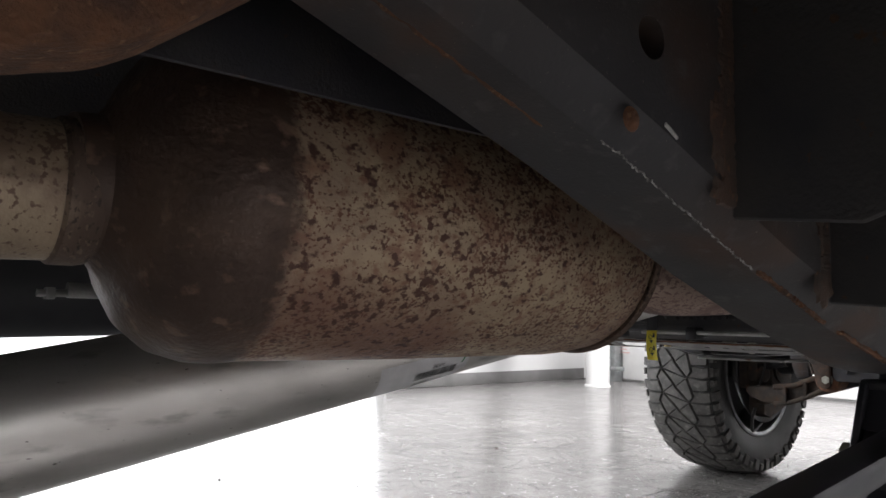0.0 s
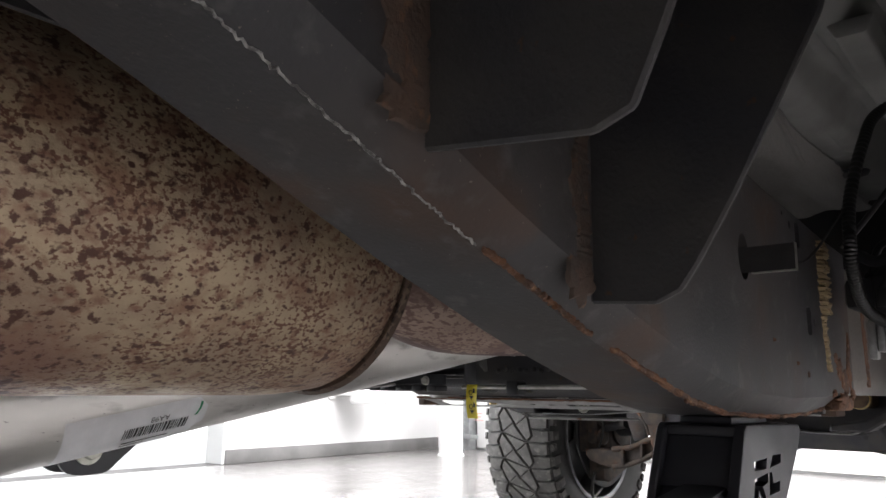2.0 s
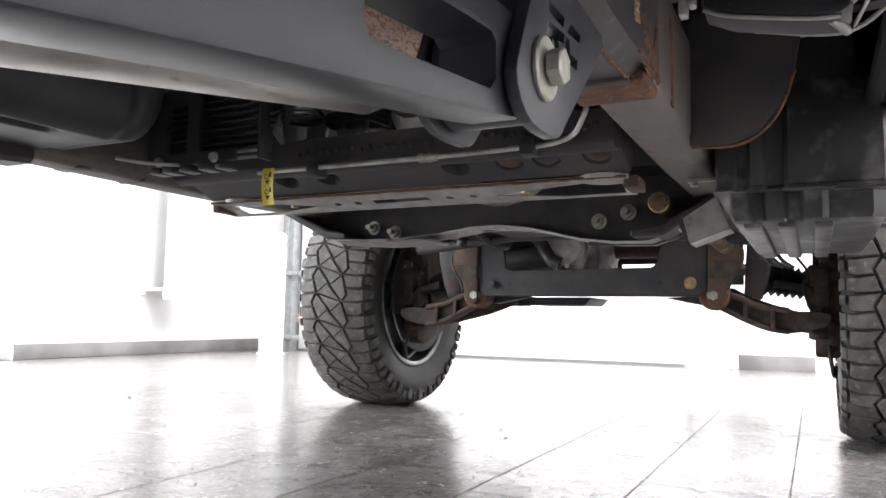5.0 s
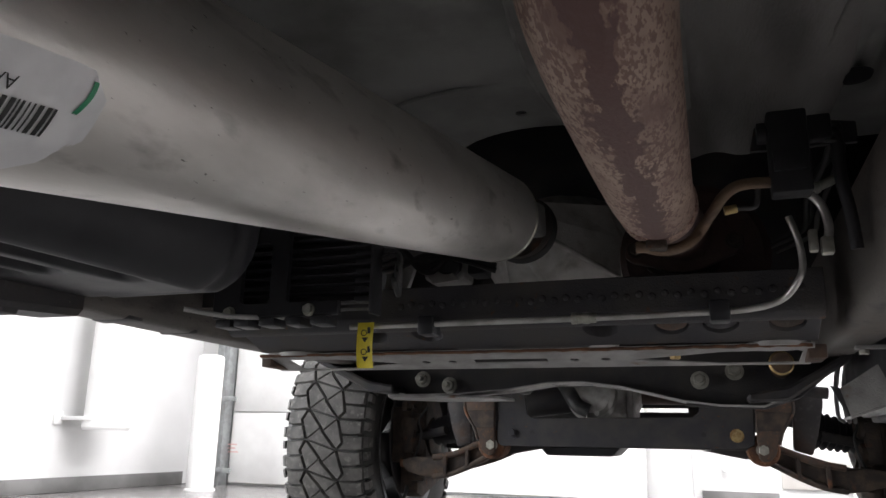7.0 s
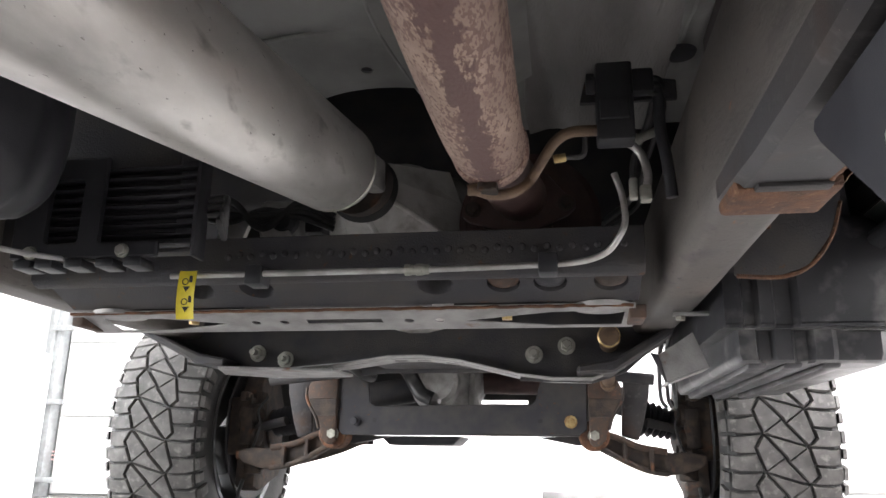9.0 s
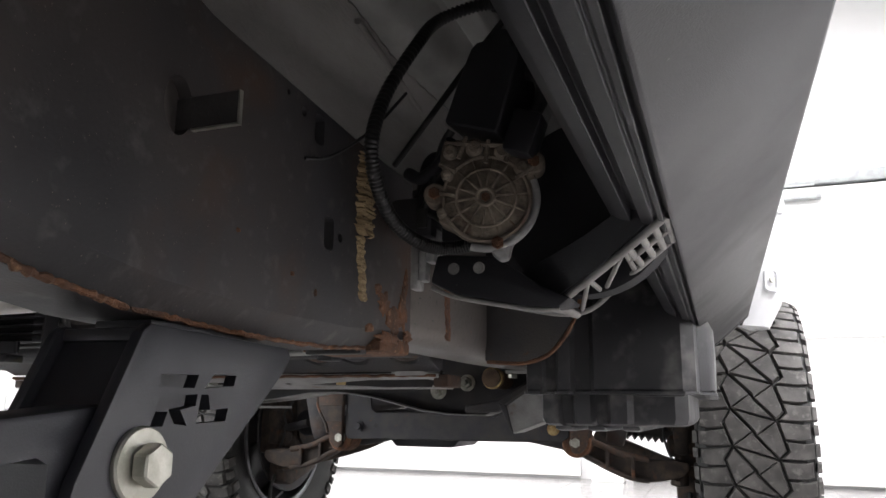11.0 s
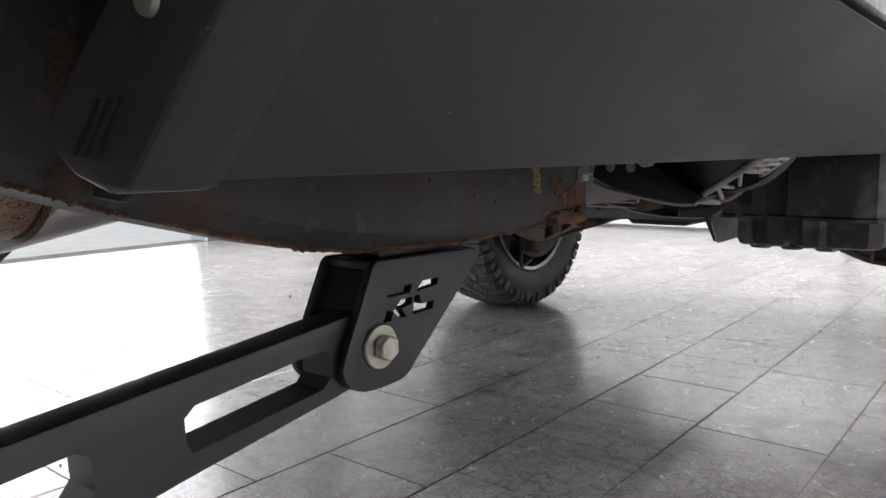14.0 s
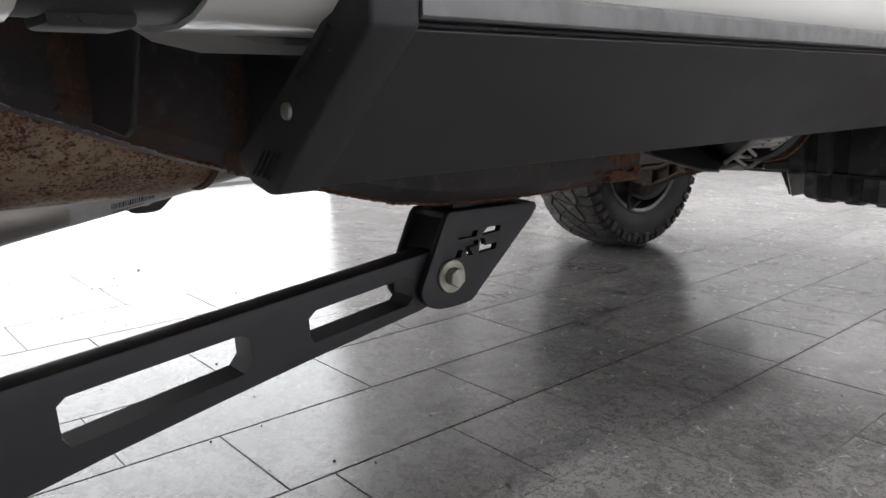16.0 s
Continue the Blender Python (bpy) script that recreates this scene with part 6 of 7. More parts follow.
for k in range(14):
    a = k * 2 * math.pi / 14 + 0.1
    part("rib", tube([on_motor(r * math.cos(a), r * math.sin(a), dome_h(r)) for r in (0.005, 0.012, 0.019, 0.024, 0.0305)], [0.0012, 0.0011, 0.0009, 0.0008, 0.0008], 6), MOTORCAST, mot)
for r, thick in ((0.0062, 0.0016), (0.0215, 0.0012), (0.0315, 0.0014)):
    part("ring_rib", ring(r, 0, 2 * math.pi, thick, dome_h(r) if r < 0.03 else -0.0022), MOTORCAST, mot)
part("pale_rim", ring(0.0362, -math.pi * 0.60, math.pi * 0.12, 0.0030, -0.006), CONNECTOR, mot, "pale cast rim")
for a, u in ((-0.0375, 0.004), (0.0345, 0.026)):
    part("ear", lathe([(-0.018, 0.0085), (-0.003, 0.0085), (-0.0015, 0.0072)], on_motor(a, u), MD, 20), MOTORCAST, mot)
    part("ear_bolt", hexbolt(on_motor(a, u, -0.0016), MD, 0.0045, 0.004), RUST, mot)
part("centre_screw", hexbolt(on_motor(0, 0), MD, 0.0035, 0.002), RUST, mot)
for a, u, r in ((-0.026, 0.036, 0.006), (-0.008, 0.038, 0.007), (0.012, 0.034, 0.006), (0.026, 0.022, 0.006), (-0.028, 0.018, 0.005), (-0.032, -0.010, 0.004)):
    part("boss", lathe([(-0.006, r), (0.000, r * 0.95), (0.002, r * 0.6)], on_motor(a, u), MD, 16), MOTORCAST, mot)
for p, q in (((-0.030, 0.042), (0.018, 0.038)), ((-0.020, 0.030), (-0.014, 0.046)), ((0.0, 0.026), (0.002, 0.043)), ((0.014, 0.026), (0.020, 0.040)), ((-0.034, 0.026), (-0.022, 0.020)), ((0.022, 0.014), (0.035, 0.022)), ((-0.034, 0.004), (-0.022, 0.002))):
    part("rib", tube([on_motor(*p), on_motor(*q)], 0.0017, 6), MOTORCAST, mot)
part("lug", motor_plate([(0.000, -0.030), (0.004, -0.040), (0.010, -0.0445), (0.016, -0.043), (0.018, -0.034), (0.022, -0.026), (0.012, -0.024)], -0.022, -0.004, 0.002), CONNECTOR, mot, "pale lug with rusty screw")
part("lug_screw", hexbolt(on_motor(0.008, -0.033, -0.004), MD, 0.0048, 0.004), RUST, mot)
can = prism([(-0.0225, -0.004), (0.0225, -0.004), (0.0220, 0.030), (0.0205, 0.056), (0.0175, 0.0615), (0.0120, 0.0630), (0.0085, 0.0740), (-0.0060, 0.0760), (-0.0100, 0.0645), (-0.0180, 0.0620), (-0.0210, 0.056), (-0.0225, 0.030)], "y", -0.022, 0.022, 0.006, 3)
can.transform(Matrix.Translation((0.5725, 0.222, 0.680)) @ Matrix.Rotation(radians(19), 4, "Y") @ Matrix.Rotation(radians(-8), 4, "Z"))
part("motor_can", can, PLASTIC, mot, "black boxy motor can")
plug = box(-0.011, 0.011, -0.012, 0.012, -0.018, 0.014, 0.003)
plug.transform(Matrix.Translation((0.608, 0.212, 0.672)) @ Matrix.Rotation(radians(19), 4, "Y"))
part("plug_body", plug, PLASTIC, mot, "black cable plug")
part("pigtail", tube(smooth_path([(0.613, 0.214, 0.686), (0.620, 0.214, 0.700), (0.617, 0.216, 0.716), (0.604, 0.220, 0.724)]), 0.0055, 10), HOSE, mot)
part("connector", join(join(box(0.504, 0.511, 0.248, 0.262, 0.568, 0.602, 0.0015), box(0.512, 0.518, 0.246, 0.258, 0.574, 0.598, 0.0015)), join(box(0.519, 0.526, 0.243, 0.256, 0.588, 0.604, 0.0015), box(0.5275, 0.534, 0.244, 0.256, 0.592, 0.602, 0.0015))), CONNECTOR, mot, "pale grey cable connector")
part("connector", box(0.534, 0.550, 0.235, 0.255, 0.600, 0.628, 0.004), PLASTIC, mot)
part("mount_cage", join(join(tube(smooth_path([(0.505, 0.24, 0.66), (0.52, 0.23, 0.652), (0.54, 0.22, 0.66), (0.552, 0.21, 0.672)]), 0.005, 8), tube(smooth_path([(0.51, 0.25, 0.64), (0.53, 0.235, 0.645), (0.55, 0.22, 0.652)]), 0.006, 8)), box(0.490, 0.530, 0.235, 0.285, 0.612, 0.640, 0.006)), PLASTIC, mot)
for k, pts in enumerate(([(0.512, 0.246, 0.640), (0.520, 0.238, 0.664), (0.533, 0.228, 0.668), (0.546, 0.222, 0.655)], [(0.508, 0.250, 0.628), (0.522, 0.236, 0.648), (0.538, 0.226, 0.645), (0.548, 0.222, 0.632)], [(0.514, 0.248, 0.600), (0.519, 0.236, 0.622), (0.528, 0.230, 0.640), (0.540, 0.222, 0.672), (0.548, 0.220, 0.684)], [(0.507, 0.250, 0.612), (0.515, 0.240, 0.626), (0.530, 0.231, 0.622), (0.543, 0.226, 0.612)])):
    part("pigtail", tube(smooth_path(pts), 0.0034 - 0.0004 * (k % 2), 8), HOSE, mot)
part("plug_body", box(0.514, 0.528, 0.232, 0.246, 0.606, 0.640, 0.003), PLASTIC, mot)
part("plug_latch", box(0.517, 0.525, 0.228, 0.232, 0.612, 0.628, 0.0015), HOSE, mot)
part("back_disc", lathe([(0, 0.0), (0.001, 0.068), (0.012, 0.070), (0.014, 0.0)], (0.640, 0.262, 0.628), (0.15, 1, 0), 40), PLASTIC, mot, "round black cover behind the motor")

link = part("step_arm", prism([(0.522, 0.572), (0.545, 0.561), (0.600, 0.550), (0.622, 0.549), (0.632, 0.556), (0.612, 0.564), (0.575, 0.590), (0.528, 0.594)], "y", 0.244, 0.290, 0.003, 2), PLASTIC, truck, "black step arm with bare cast lattice link")
part("arm_lip", tube(smooth_path([(0.524, 0.246, 0.568), (0.545, 0.246, 0.5595), (0.600, 0.247, 0.5490), (0.622, 0.250, 0.5485)]), 0.0018, 8), CAST, link)
for a, c in ((0.542, 0.5816), (0.5623, 0.5813)):
    part("bolt", hexbolt((a, 0.244, c), (0, -1, 0), 0.0038, 0.0025, 0.0046), CAST, link)
U0, U1, L0, L1 = Vector((0.616, 0.262, 0.552)), Vector((0.7045, 0.172, 0.593)), Vector((0.628, 0.288, 0.5495)), Vector((0.7045, 0.240, 0.593))


def bar_between(a, b, w=0.0019):
    part("lattice_bar", tube([a, (a + b) / 2, b], w, 8), CAST, link)


part("lattice_rail", tube(smooth_path([U0, U0.lerp(U1, 0.5) - Vector((0, 0, 0.001)), U1]), 0.0026, 8), CAST, link)
part("lattice_rail", tube(smooth_path([Vector((0.56, 0.288, 0.560)), L0, L0.lerp(L1, 0.5) - Vector((0, 0, 0.002)), L1]), 0.0021, 8), CAST, link)
# solid black upper arm above the lattice
b = bmesh.new()
lower = [U0 + Vector((-0.004, 0.004, 0.003)), U0.lerp(U1, 0.5) + Vector((-0.002, 0.004, 0.003)), U1 + Vector((-0.004, 0.006, 0.003))]
upper = [U1 + Vector((-0.020, 0.012, 0.018)), U0.lerp(U1, 0.55) + Vector((-0.018, 0.012, 0.020)), U0 + Vector((-0.030, 0.012, 0.030))]
fr = [b.verts.new(p) for p in lower + upper]
bk = [b.verts.new(p + Vector((0.004, 0.030, 0.004))) for p in lower + upper]
b.faces.new(fr)
b.faces.new(bk[::-1])
for k in range(6):
    b.faces.new((fr[k], bk[k], bk[(k + 1) % 6], fr[(k + 1) % 6]))
bmesh.ops.bevel(b, geom=b.edges[:], offset=0.002, segments=2, affect="EDGES")
part("upper_arm", b, PLASTIC, link)
bar_between(U0, L0, 0.004)
for u, l in ((0.34, 0.30), (0.66, 0.62)):
    bar_between(U0.lerp(U1, u), L0.lerp(L1, l))
bar_between(U0.lerp(U1, 0.34), L0.lerp(L1, 0.06), 0.0018)
bar_between(U0.lerp(U1, 0.66), L0.lerp(L1, 0.30), 0.0018)
for u in (0.69, 0.80, 0.90, 0.99):
    bar_between(U0.lerp(U1, u), L0.lerp(L1, u), 0.0026)
bar_between(U0.lerp(U1, 0.66).lerp(L0.lerp(L1, 0.62), 0.45), U1.lerp(L1, 0.45), 0.0026)
part("spring_lever", tube(smooth_path([(0.644, 0.252, 0.590), (0.650, 0.250, 0.600), (0.654, 0.250, 0.608)]), 0.0012, 8), CAST, link)

# hose and cable above the rail
hp = smooth_path([(0.600, 0.26, 0.800), (0.565, 0.255, 0.806), (0.530, 0.24, 0.790), (0.520, 0.215, 0.757), (0.513, 0.175, 0.700), (0.514, 0.152, 0.655), (0.513, 0.165, 0.628), (0.514, 0.193, 0.6085), (0.526, 0.216, 0.597), (0.543, 0.228, 0.594), (0.566, 0.230, 0.597)], 44)
hr = [0.0053 if (i % 4) < 2 else 0.0043 for i in range(len(hp))]
hose = part("corrugated_hose", tube(hp, hr, 14), HOSE, truck, "black corrugated cable hose", 60)
part("cable", tube(smooth_path([(0.488, 0.25, 0.672), (0.51, 0.24, 0.69), (0.55, 0.24, 0.74), (0.585, 0.25, 0.79)]), 0.0026, 8), HOSE, hose)
part("cable", tube(smooth_path([(0.570, 0.262, 0.808), (0.597, 0.262, 0.798), (0.624, 0.261, 0.776), (0.634, 0.260, 0.740), (0.639, 0.260, 0.713), (0.650, 0.260, 0.702), (0.668, 0.262, 0.700)]), 0.0058, 8), HOSE, hose)
part("cable", tube(smooth_path([(0.4765, 0.128, 0.640), (0.484, 0.15, 0.648), (0.495, 0.19, 0.68), (0.51, 0.22, 0.72)]), 0.0013, 6), HOSE, hose)

# running board, folded up under the sill
Y0, Y1 = -0.300, 1.285
CAPP = [(0.7880, 0.6590), (0.7080, 0.5882), (0.7000, 0.5875), (0.6840, 0.5915), (0.6760, 0.5960), (0.6695, 0.6025), (0.6715, 0.6065), (0.7350, 0.6500), (0.7660, 0.6735), (0.7720, 0.6768), (0.7850, 0.6772), (0.7885, 0.6740)]
BP = [(0.7880, 0.6590), (0.7085, 0.5894), (0.7062, 0.5887), (0.7056, 0.5950), (0.7030, 0.5955), (0.7024, 0.5893), (0.6988, 0.5902), (0.6982, 0.5925), (0.6966, 0.5929), (0.6960, 0.5909), (0.6876, 0.5934), (0.6868, 0.6010), (0.6812, 0.6034), (0.6804, 0.5960), (0.6722, 0.6000), (0.6665, 0.6045), (0.6640, 0.6120), (0.7660, 0.6745), (0.7720, 0.6770), (0.7850, 0.6772), (0.7885, 0.6740), (0.7885, 0.6634), (0.7830, 0.6628), (0.7830, 0.6608)]
board = part("running_board", prism(BP, "y", Y0, Y1, 0.0005, 1), BOARD, truck, "grained black power running board folded up under the sill")
part("tread_strip", prism([(0.7665, 0.6772), (0.7880, 0.6772), (0.7905, 0.6748), (0.7905, 0.6648), (0.7890, 0.6636), (0.7886, 0.6636), (0.7886, 0.6735), (0.7855, 0.6752), (0.7665, 0.6752)], "y", Y0 + 0.0095, Y1 - 0.01, 0.0006, 1), STRIP, board, "satin grey edge strip")
# ridged tread on the inner side of the folded board
for k in range(7):
    q = Vector((0.6720, 0, 0.6165)).lerp(Vector((0.7540, 0, 0.6675)), k / 6)
    part("tread_ridge", prism([(q.x - 0.004, q.z - 0.003), (q.x - 0.0050, q.z + 0.0025), (q.x + 0.0005, q.z + 0.0062), (q.x + 0.0045, q.z + 0.0020)], "y", Y0 + 0.03, Y1 - 0.03, 0.0008, 1), BOARD, board)
CAP = [(x + (x - 0.722) * 0.03, z + (z - 0.632) * 0.03) for x, z in CAPP]
cap = part("end_cap", prism(CAP, "y", Y0 - 0.016, Y0 + 0.009, 0.005, 3), BOARD, board, "moulded end cap")
part("cap_screw", lathe([(0, 0.0042), (0.0015, 0.0038), (0.002, 0.002)], (0.723, Y0 - 0.016, 0.627), (0, -1, 0), 18), ZINC, cap)
# black strip laid on the cap for the shade inside a slot
part("cap_slot", prism([(0.733, 0.641), (0.735, 0.641), (0.762, 0.661), (0.761, 0.6625)], "y", Y0 - 0.0172, Y0 - 0.015), INK, cap)
for k in range(4):
    part("cap_rib", prism([(0.685 + k * 0.005, 0.5955 - k * 0.0005), (0.6863 + k * 0.005, 0.5955 - k * 0.0005), (0.700 + k * 0.005, 0.608), (0.6987 + k * 0.005, 0.608)], "y", Y0 - 0.0172, Y0 - 0.015), BOARD, cap)
part("end_cap", prism(CAP, "y", Y1 - 0.02, Y1 + 0.014, 0.004, 2), BOARD, board, "moulded end cap")

# ---------------------------------------------------------------- cab and bed
SIDE = [(0.690, 0.666), (0.700, 0.6612), (0.715, 0.6600), (0.737, 0.6600), (0.752, 0.6625), (0.764, 0.6670), (0.7735, 0.6745), (0.7785, 0.6840), (0.7805, 0.6960), (0.7800, 0.7100), (0.7798, 0.7130)]
UPPER = [(0.7798, 0.7155), (0.7806, 0.7175), (0.7850, 0.7210), (0.7980, 0.7310), (0.8015, 0.738), (0.8055, 0.766), (0.8170, 0.84), (0.829, 0.92), (0.8485, 1.04), (0.862, 1.25)]


BED = SIDE[:6] + [(0.774, 0.6745), (0.782, 0.6840), (0.7880, 0.6960), (0.7895, 0.7110), (0.7900, 0.7150), (0.7925, 0.7175), (0.8130, 0.7265), (0.8200, 0.7340), (0.8230, 0.766), (0.830, 0.84), (0.840, 0.92), (0.8560, 1.04), (0.868, 1.25)]


def skin(prof, ys, shift=lambda y: 0.0, thick=0.004):
    b = bmesh.new()
    g = [[b.verts.new((x + shift(y), y, z)) for x, z in prof] for y in ys]
    for a, c in zip(g, g[1:]):
        for k in range(len(prof) - 1):
            b.faces.new((a[k], a[k + 1], c[k + 1], c[k]))
    bmesh.ops.recalc_face_normals(b, faces=b.faces[:])
    thicken(b, thick)
    return b


CABR = -0.369
sill = part("sill_panel", skin(SIDE, [CABR, -0.36, -0.30, 0.0, 0.5, 1.0, 1.36]), PAINT, truck, "white painted sill panel")


def curved_panel(name, poly, label):
    """Side panel bounded by a polygon in (y, z), laid in level rows on the curved side of the cab."""
    prof = [(z, x) for x, z in SIDE + UPPER]
    za, zb = min(p[1] for p in poly), max(p[1] for p in poly)
    zs = sorted({round(z, 5) for z in [p[1] for p in poly] + list(np.linspace(za, zb, 40))})
    b = bmesh.new()
    rows = []
    for z in zs:
        zz = min(max(z + 2.7e-6, za + 1e-5), zb - 1e-5)
        hits = []
        for (y0, z0), (y1, z1) in zip(poly, poly[1:] + poly[:1]):
            if (z0 - zz) * (z1 - zz) < 0:
                hits.append(y0 + (y1 - y0) * (zz - z0) / (z1 - z0))
        if len(hits) < 2:
            continue
        ys = np.linspace(min(hits), max(hits), 17)
        rows.append([b.verts.new((blend(z, prof) + 0.022 * min(1, max(0, (y - 1.0) / 0.45)) ** 2 * min(1, max(0, z - 0.70) / 0.1) * max(0, 1 - max(0, z - 0.85) / 0.2), y, z)) for y in ys])
    for a, c in zip(rows, rows[1:]):
        for k in range(16):
            b.faces.new((a[k], a[k + 1], c[k + 1], c[k]))
    bmesh.ops.recalc_face_normals(b, faces=b.faces[:])
    if sum(f.normal.x for f in b.faces) < 0:
        bmesh.ops.reverse_faces(b, faces=b.faces[:])
    b.normal_update()
    old, faces = b.verts[:], b.faces[:]
    edges = [e for e in b.edges if len(e.link_faces) == 1]
    twin = {v: b.verts.new(v.co - Vector((0.004, 0, 0))) for v in old}
    for f in faces:
        b.faces.new([twin[v] for v in reversed(f.verts)])
    for e in edges:
        p, q = e.verts
        b.faces.new((p, q, twin[q], twin[p]))
    return part(name, b, PAINT, truck, label)


curved_panel("door_skin", [(-0.2400, 0.790), (-0.2398, 0.760), (-0.2378, 0.7470), (-0.2310, 0.7360), (-0.2170, 0.7275), (-0.1950, 0.7210), (-0.1650, 0.7175), (-0.130, 0.7163), (0.10, 0.7160), (0.30, 0.7160), (0.470, 0.7165), (0.535, 0.7230), (0.590, 0.7380), (0.640, 0.7610), (0.690, 0.7920), (0.760, 0.850), (0.820, 0.930), (0.860, 1.040), (0.880, 1.25), (-0.2400, 1.25)], "white painted cab door")
curved_panel("cab_corner", [(CABR, 0.7132), (-0.130, 0.7132), (-0.130, 0.7134), (-0.1665, 0.7146), (-0.1970, 0.7182), (-0.2195, 0.7250), (-0.2335, 0.7340), (-0.2406, 0.7460), (-0.2428, 0.760), (-0.2430, 1.25), (CABR, 1.25)], "white painted cab corner")
curved_panel("fender", [(0.472, 0.7146), (0.474, 0.7132), (1.44, 0.7132), (1.46, 0.80), (1.50, 0.95), (1.62, 1.25), (0.8817, 1.25), (0.8617, 1.0398), (0.8217, 0.9293), (0.7617, 0.8489), (0.6914, 0.7908), (0.6412, 0.7598), (0.5906, 0.7367), (0.5354, 0.7217)], "white painted front fender")
seam = [(-0.2413, 0.760), (-0.2392, 0.7465), (-0.2322, 0.7350), (-0.2182, 0.7262), (-0.1960, 0.7196), (-0.1658, 0.7160), (-0.130, 0.7148), (0.10, 0.7147), (0.30, 0.7147), (0.471, 0.7150), (0.5355, 0.7215), (0.5907, 0.7365), (0.6412, 0.7596), (0.6915, 0.7906), (0.7618, 0.8488), (0.8218, 0.9293), (0.8618, 1.0398), (0.8818, 1.24)]
prof_side = [(z, x) for x, z in SIDE + UPPER]
# dark line and backing sheet put in for the shade inside the gap
part("door_seal", tube(smooth_path([(blend(z, prof_side) - 0.0012, y, z) for y, z in [(-0.2415, 1.24), (-0.2415, 0.90)] + seam], 6), 0.0016, 7), HOSE, sill, "dark line laid in for the door gap's shade")
part("door_gap", prism([(-0.30, 0.70), (1.30, 0.70), (1.45, 1.25), (-0.36, 1.25)], "x", 0.755, 0.762), DARK, sill)
# inner sill, pinch flange and floor of the cab
part("inner_sill", prism([(0.692, 0.678), (0.705, 0.664), (0.730, 0.668), (0.720, 0.80), (0.700, 0.90), (0.694, 0.90), (0.688, 0.72)], "y", CABR + 0.16, 1.36, 0.002, 1), BOARD, sill)
part("pinch_flange", box(0.684, 0.689, CABR + 0.20, 1.30, 0.662, 0.70, 0.001), DARK, sill)
fp = bmesh.new()
gx = [0.69 - 1.38 * i / 230 for i in range(231)]
gy = [CABR + 0.02 + 1.235 * i / 52 for i in range(53)]
grid = []
for y in gy:
    row = []
    for x in gx:
        z = 0.850
        if 0.44 < abs(x) < 0.68:
            z += 0.024 * (1 + math.tanh(1.4 * math.cos((abs(x) - 0.44 - 0.012 * math.tanh((y - 0.34) / 0.16)) * 2 * math.pi / 0.08 + math.pi))) * min(1, max(0, (0.75 - y) / 0.08))
        z += 0.026 * math.exp(-((y - 0.02) / 0.05) ** 2)
        z += 0.012 / (1 + math.exp(-(y - 0.55 - 0.05 * math.sin(x * 6)) / 0.008))
        row.append(fp.verts.new((x, y, z)))
    grid.append(row)
for a, c in zip(grid, grid[1:]):
    for k in range(230):
        fp.faces.new((a[k], a[k + 1], c[k + 1], c[k]))
thicken(fp, 0.003)
pan = part("floor_pan", fp, UNDERPAINT, truck, "dusty pale painted cab floor pan with pressed ridges")
part("floor_rib", prism([(0.508, 0.852), (0.514, 0.838), (0.517, 0.836), (0.537, 0.836), (0.540, 0.838), (0.546, 0.852)], "y", 0.16, 0.62, 0.002, 2), UNDERPAINT, pan, "pale pressed floor rib")
arch_hole = tube([(0.02, 0.84, 0.80), (0.02, 0.84, 0.95)], 1.0, 40)
for v in arch_hole.verts:
    v.co.x, v.co.y = 0.02 + (v.co.x - 0.02) * 0.16, 0.84 + (v.co.y - 0.84) * 0.13
tube([(0.015, 0.656, 0.80), (0.015, 0.656, 0.95)], 0.0085, 16, arch_hole)
cut(pan, arch_hole)
part("floor_plug", lathe([(0, 0.022), (0.004, 0.020), (0.006, 0.010)], (0.437, 0.640, 0.846), (0, 0, -1), 20), PLASTIC, pan, "black rubber floor plug")
part("seam_lip", tube(smooth_path([(-0.16, 0.575, 0.853), (-0.106, 0.556, 0.852), (0.0, 0.538, 0.851), (0.08, 0.532, 0.851), (0.14, 0.545, 0.852)]), 0.003, 8), UNDERPAINT, pan)
sd = bmesh.new()
rng = random.Random(31)
g = [[sd.verts.new((0.235 + 0.19 * i / 24 + 0.004 * math.sin(j * 0.25), 0.16 + 0.69 * j / 50, 0.8415 + 0.0045 * math.sin(i * 0.55 + 1.1 * math.sin(j * 0.09)) + 0.0020 * ((j + i) % 2) * (1 if j < 32 else 0.2) + rng.uniform(-0.0006, 0.0006))) for i in range(25)] for j in range(51)]
for a, c in zip(g, g[1:]):
    for k in range(24):
        sd.faces.new((a[k], a[k + 1], c[k + 1], c[k]))
thicken(sd, 0.003)
part("deadening_mat", sd, DEADENER, pan, "pale fibrous sound-deadening mat", 60)
part("mat_lip", tube(smooth_path([(0.424, 0.30, 0.840), (0.410, 0.43, 0.839), (0.398, 0.53, 0.839), (0.398, 0.60, 0.840), (0.408, 0.70, 0.842), (0.422, 0.82, 0.843)]), 0.0035, 8), DEADENER, pan)
# pressed heat shield over the exhaust pipe, with a rolled left edge
EDGE = [(0.10, 0.110), (0.20, 0.100), (0.27, 0.0945), (0.32, 0.0885), (0.38, 0.0835), (0.45, 0.0835), (0.535, 0.0935), (0.605, 0.105), (0.66, 0.125)]
hs = bmesh.new()
g = []
for j in range(29):
    y = 0.10 + 0.56 * j / 28
    xe = blend(y, EDGE)
    g.append([hs.verts.new((xe + (0.245 - xe) * i / 10, y, 0.790 + 0.048 * (i / 10) ** 1.5 + 0.0012 * math.sin(y * 90) * (i > 1))) for i in range(11)])
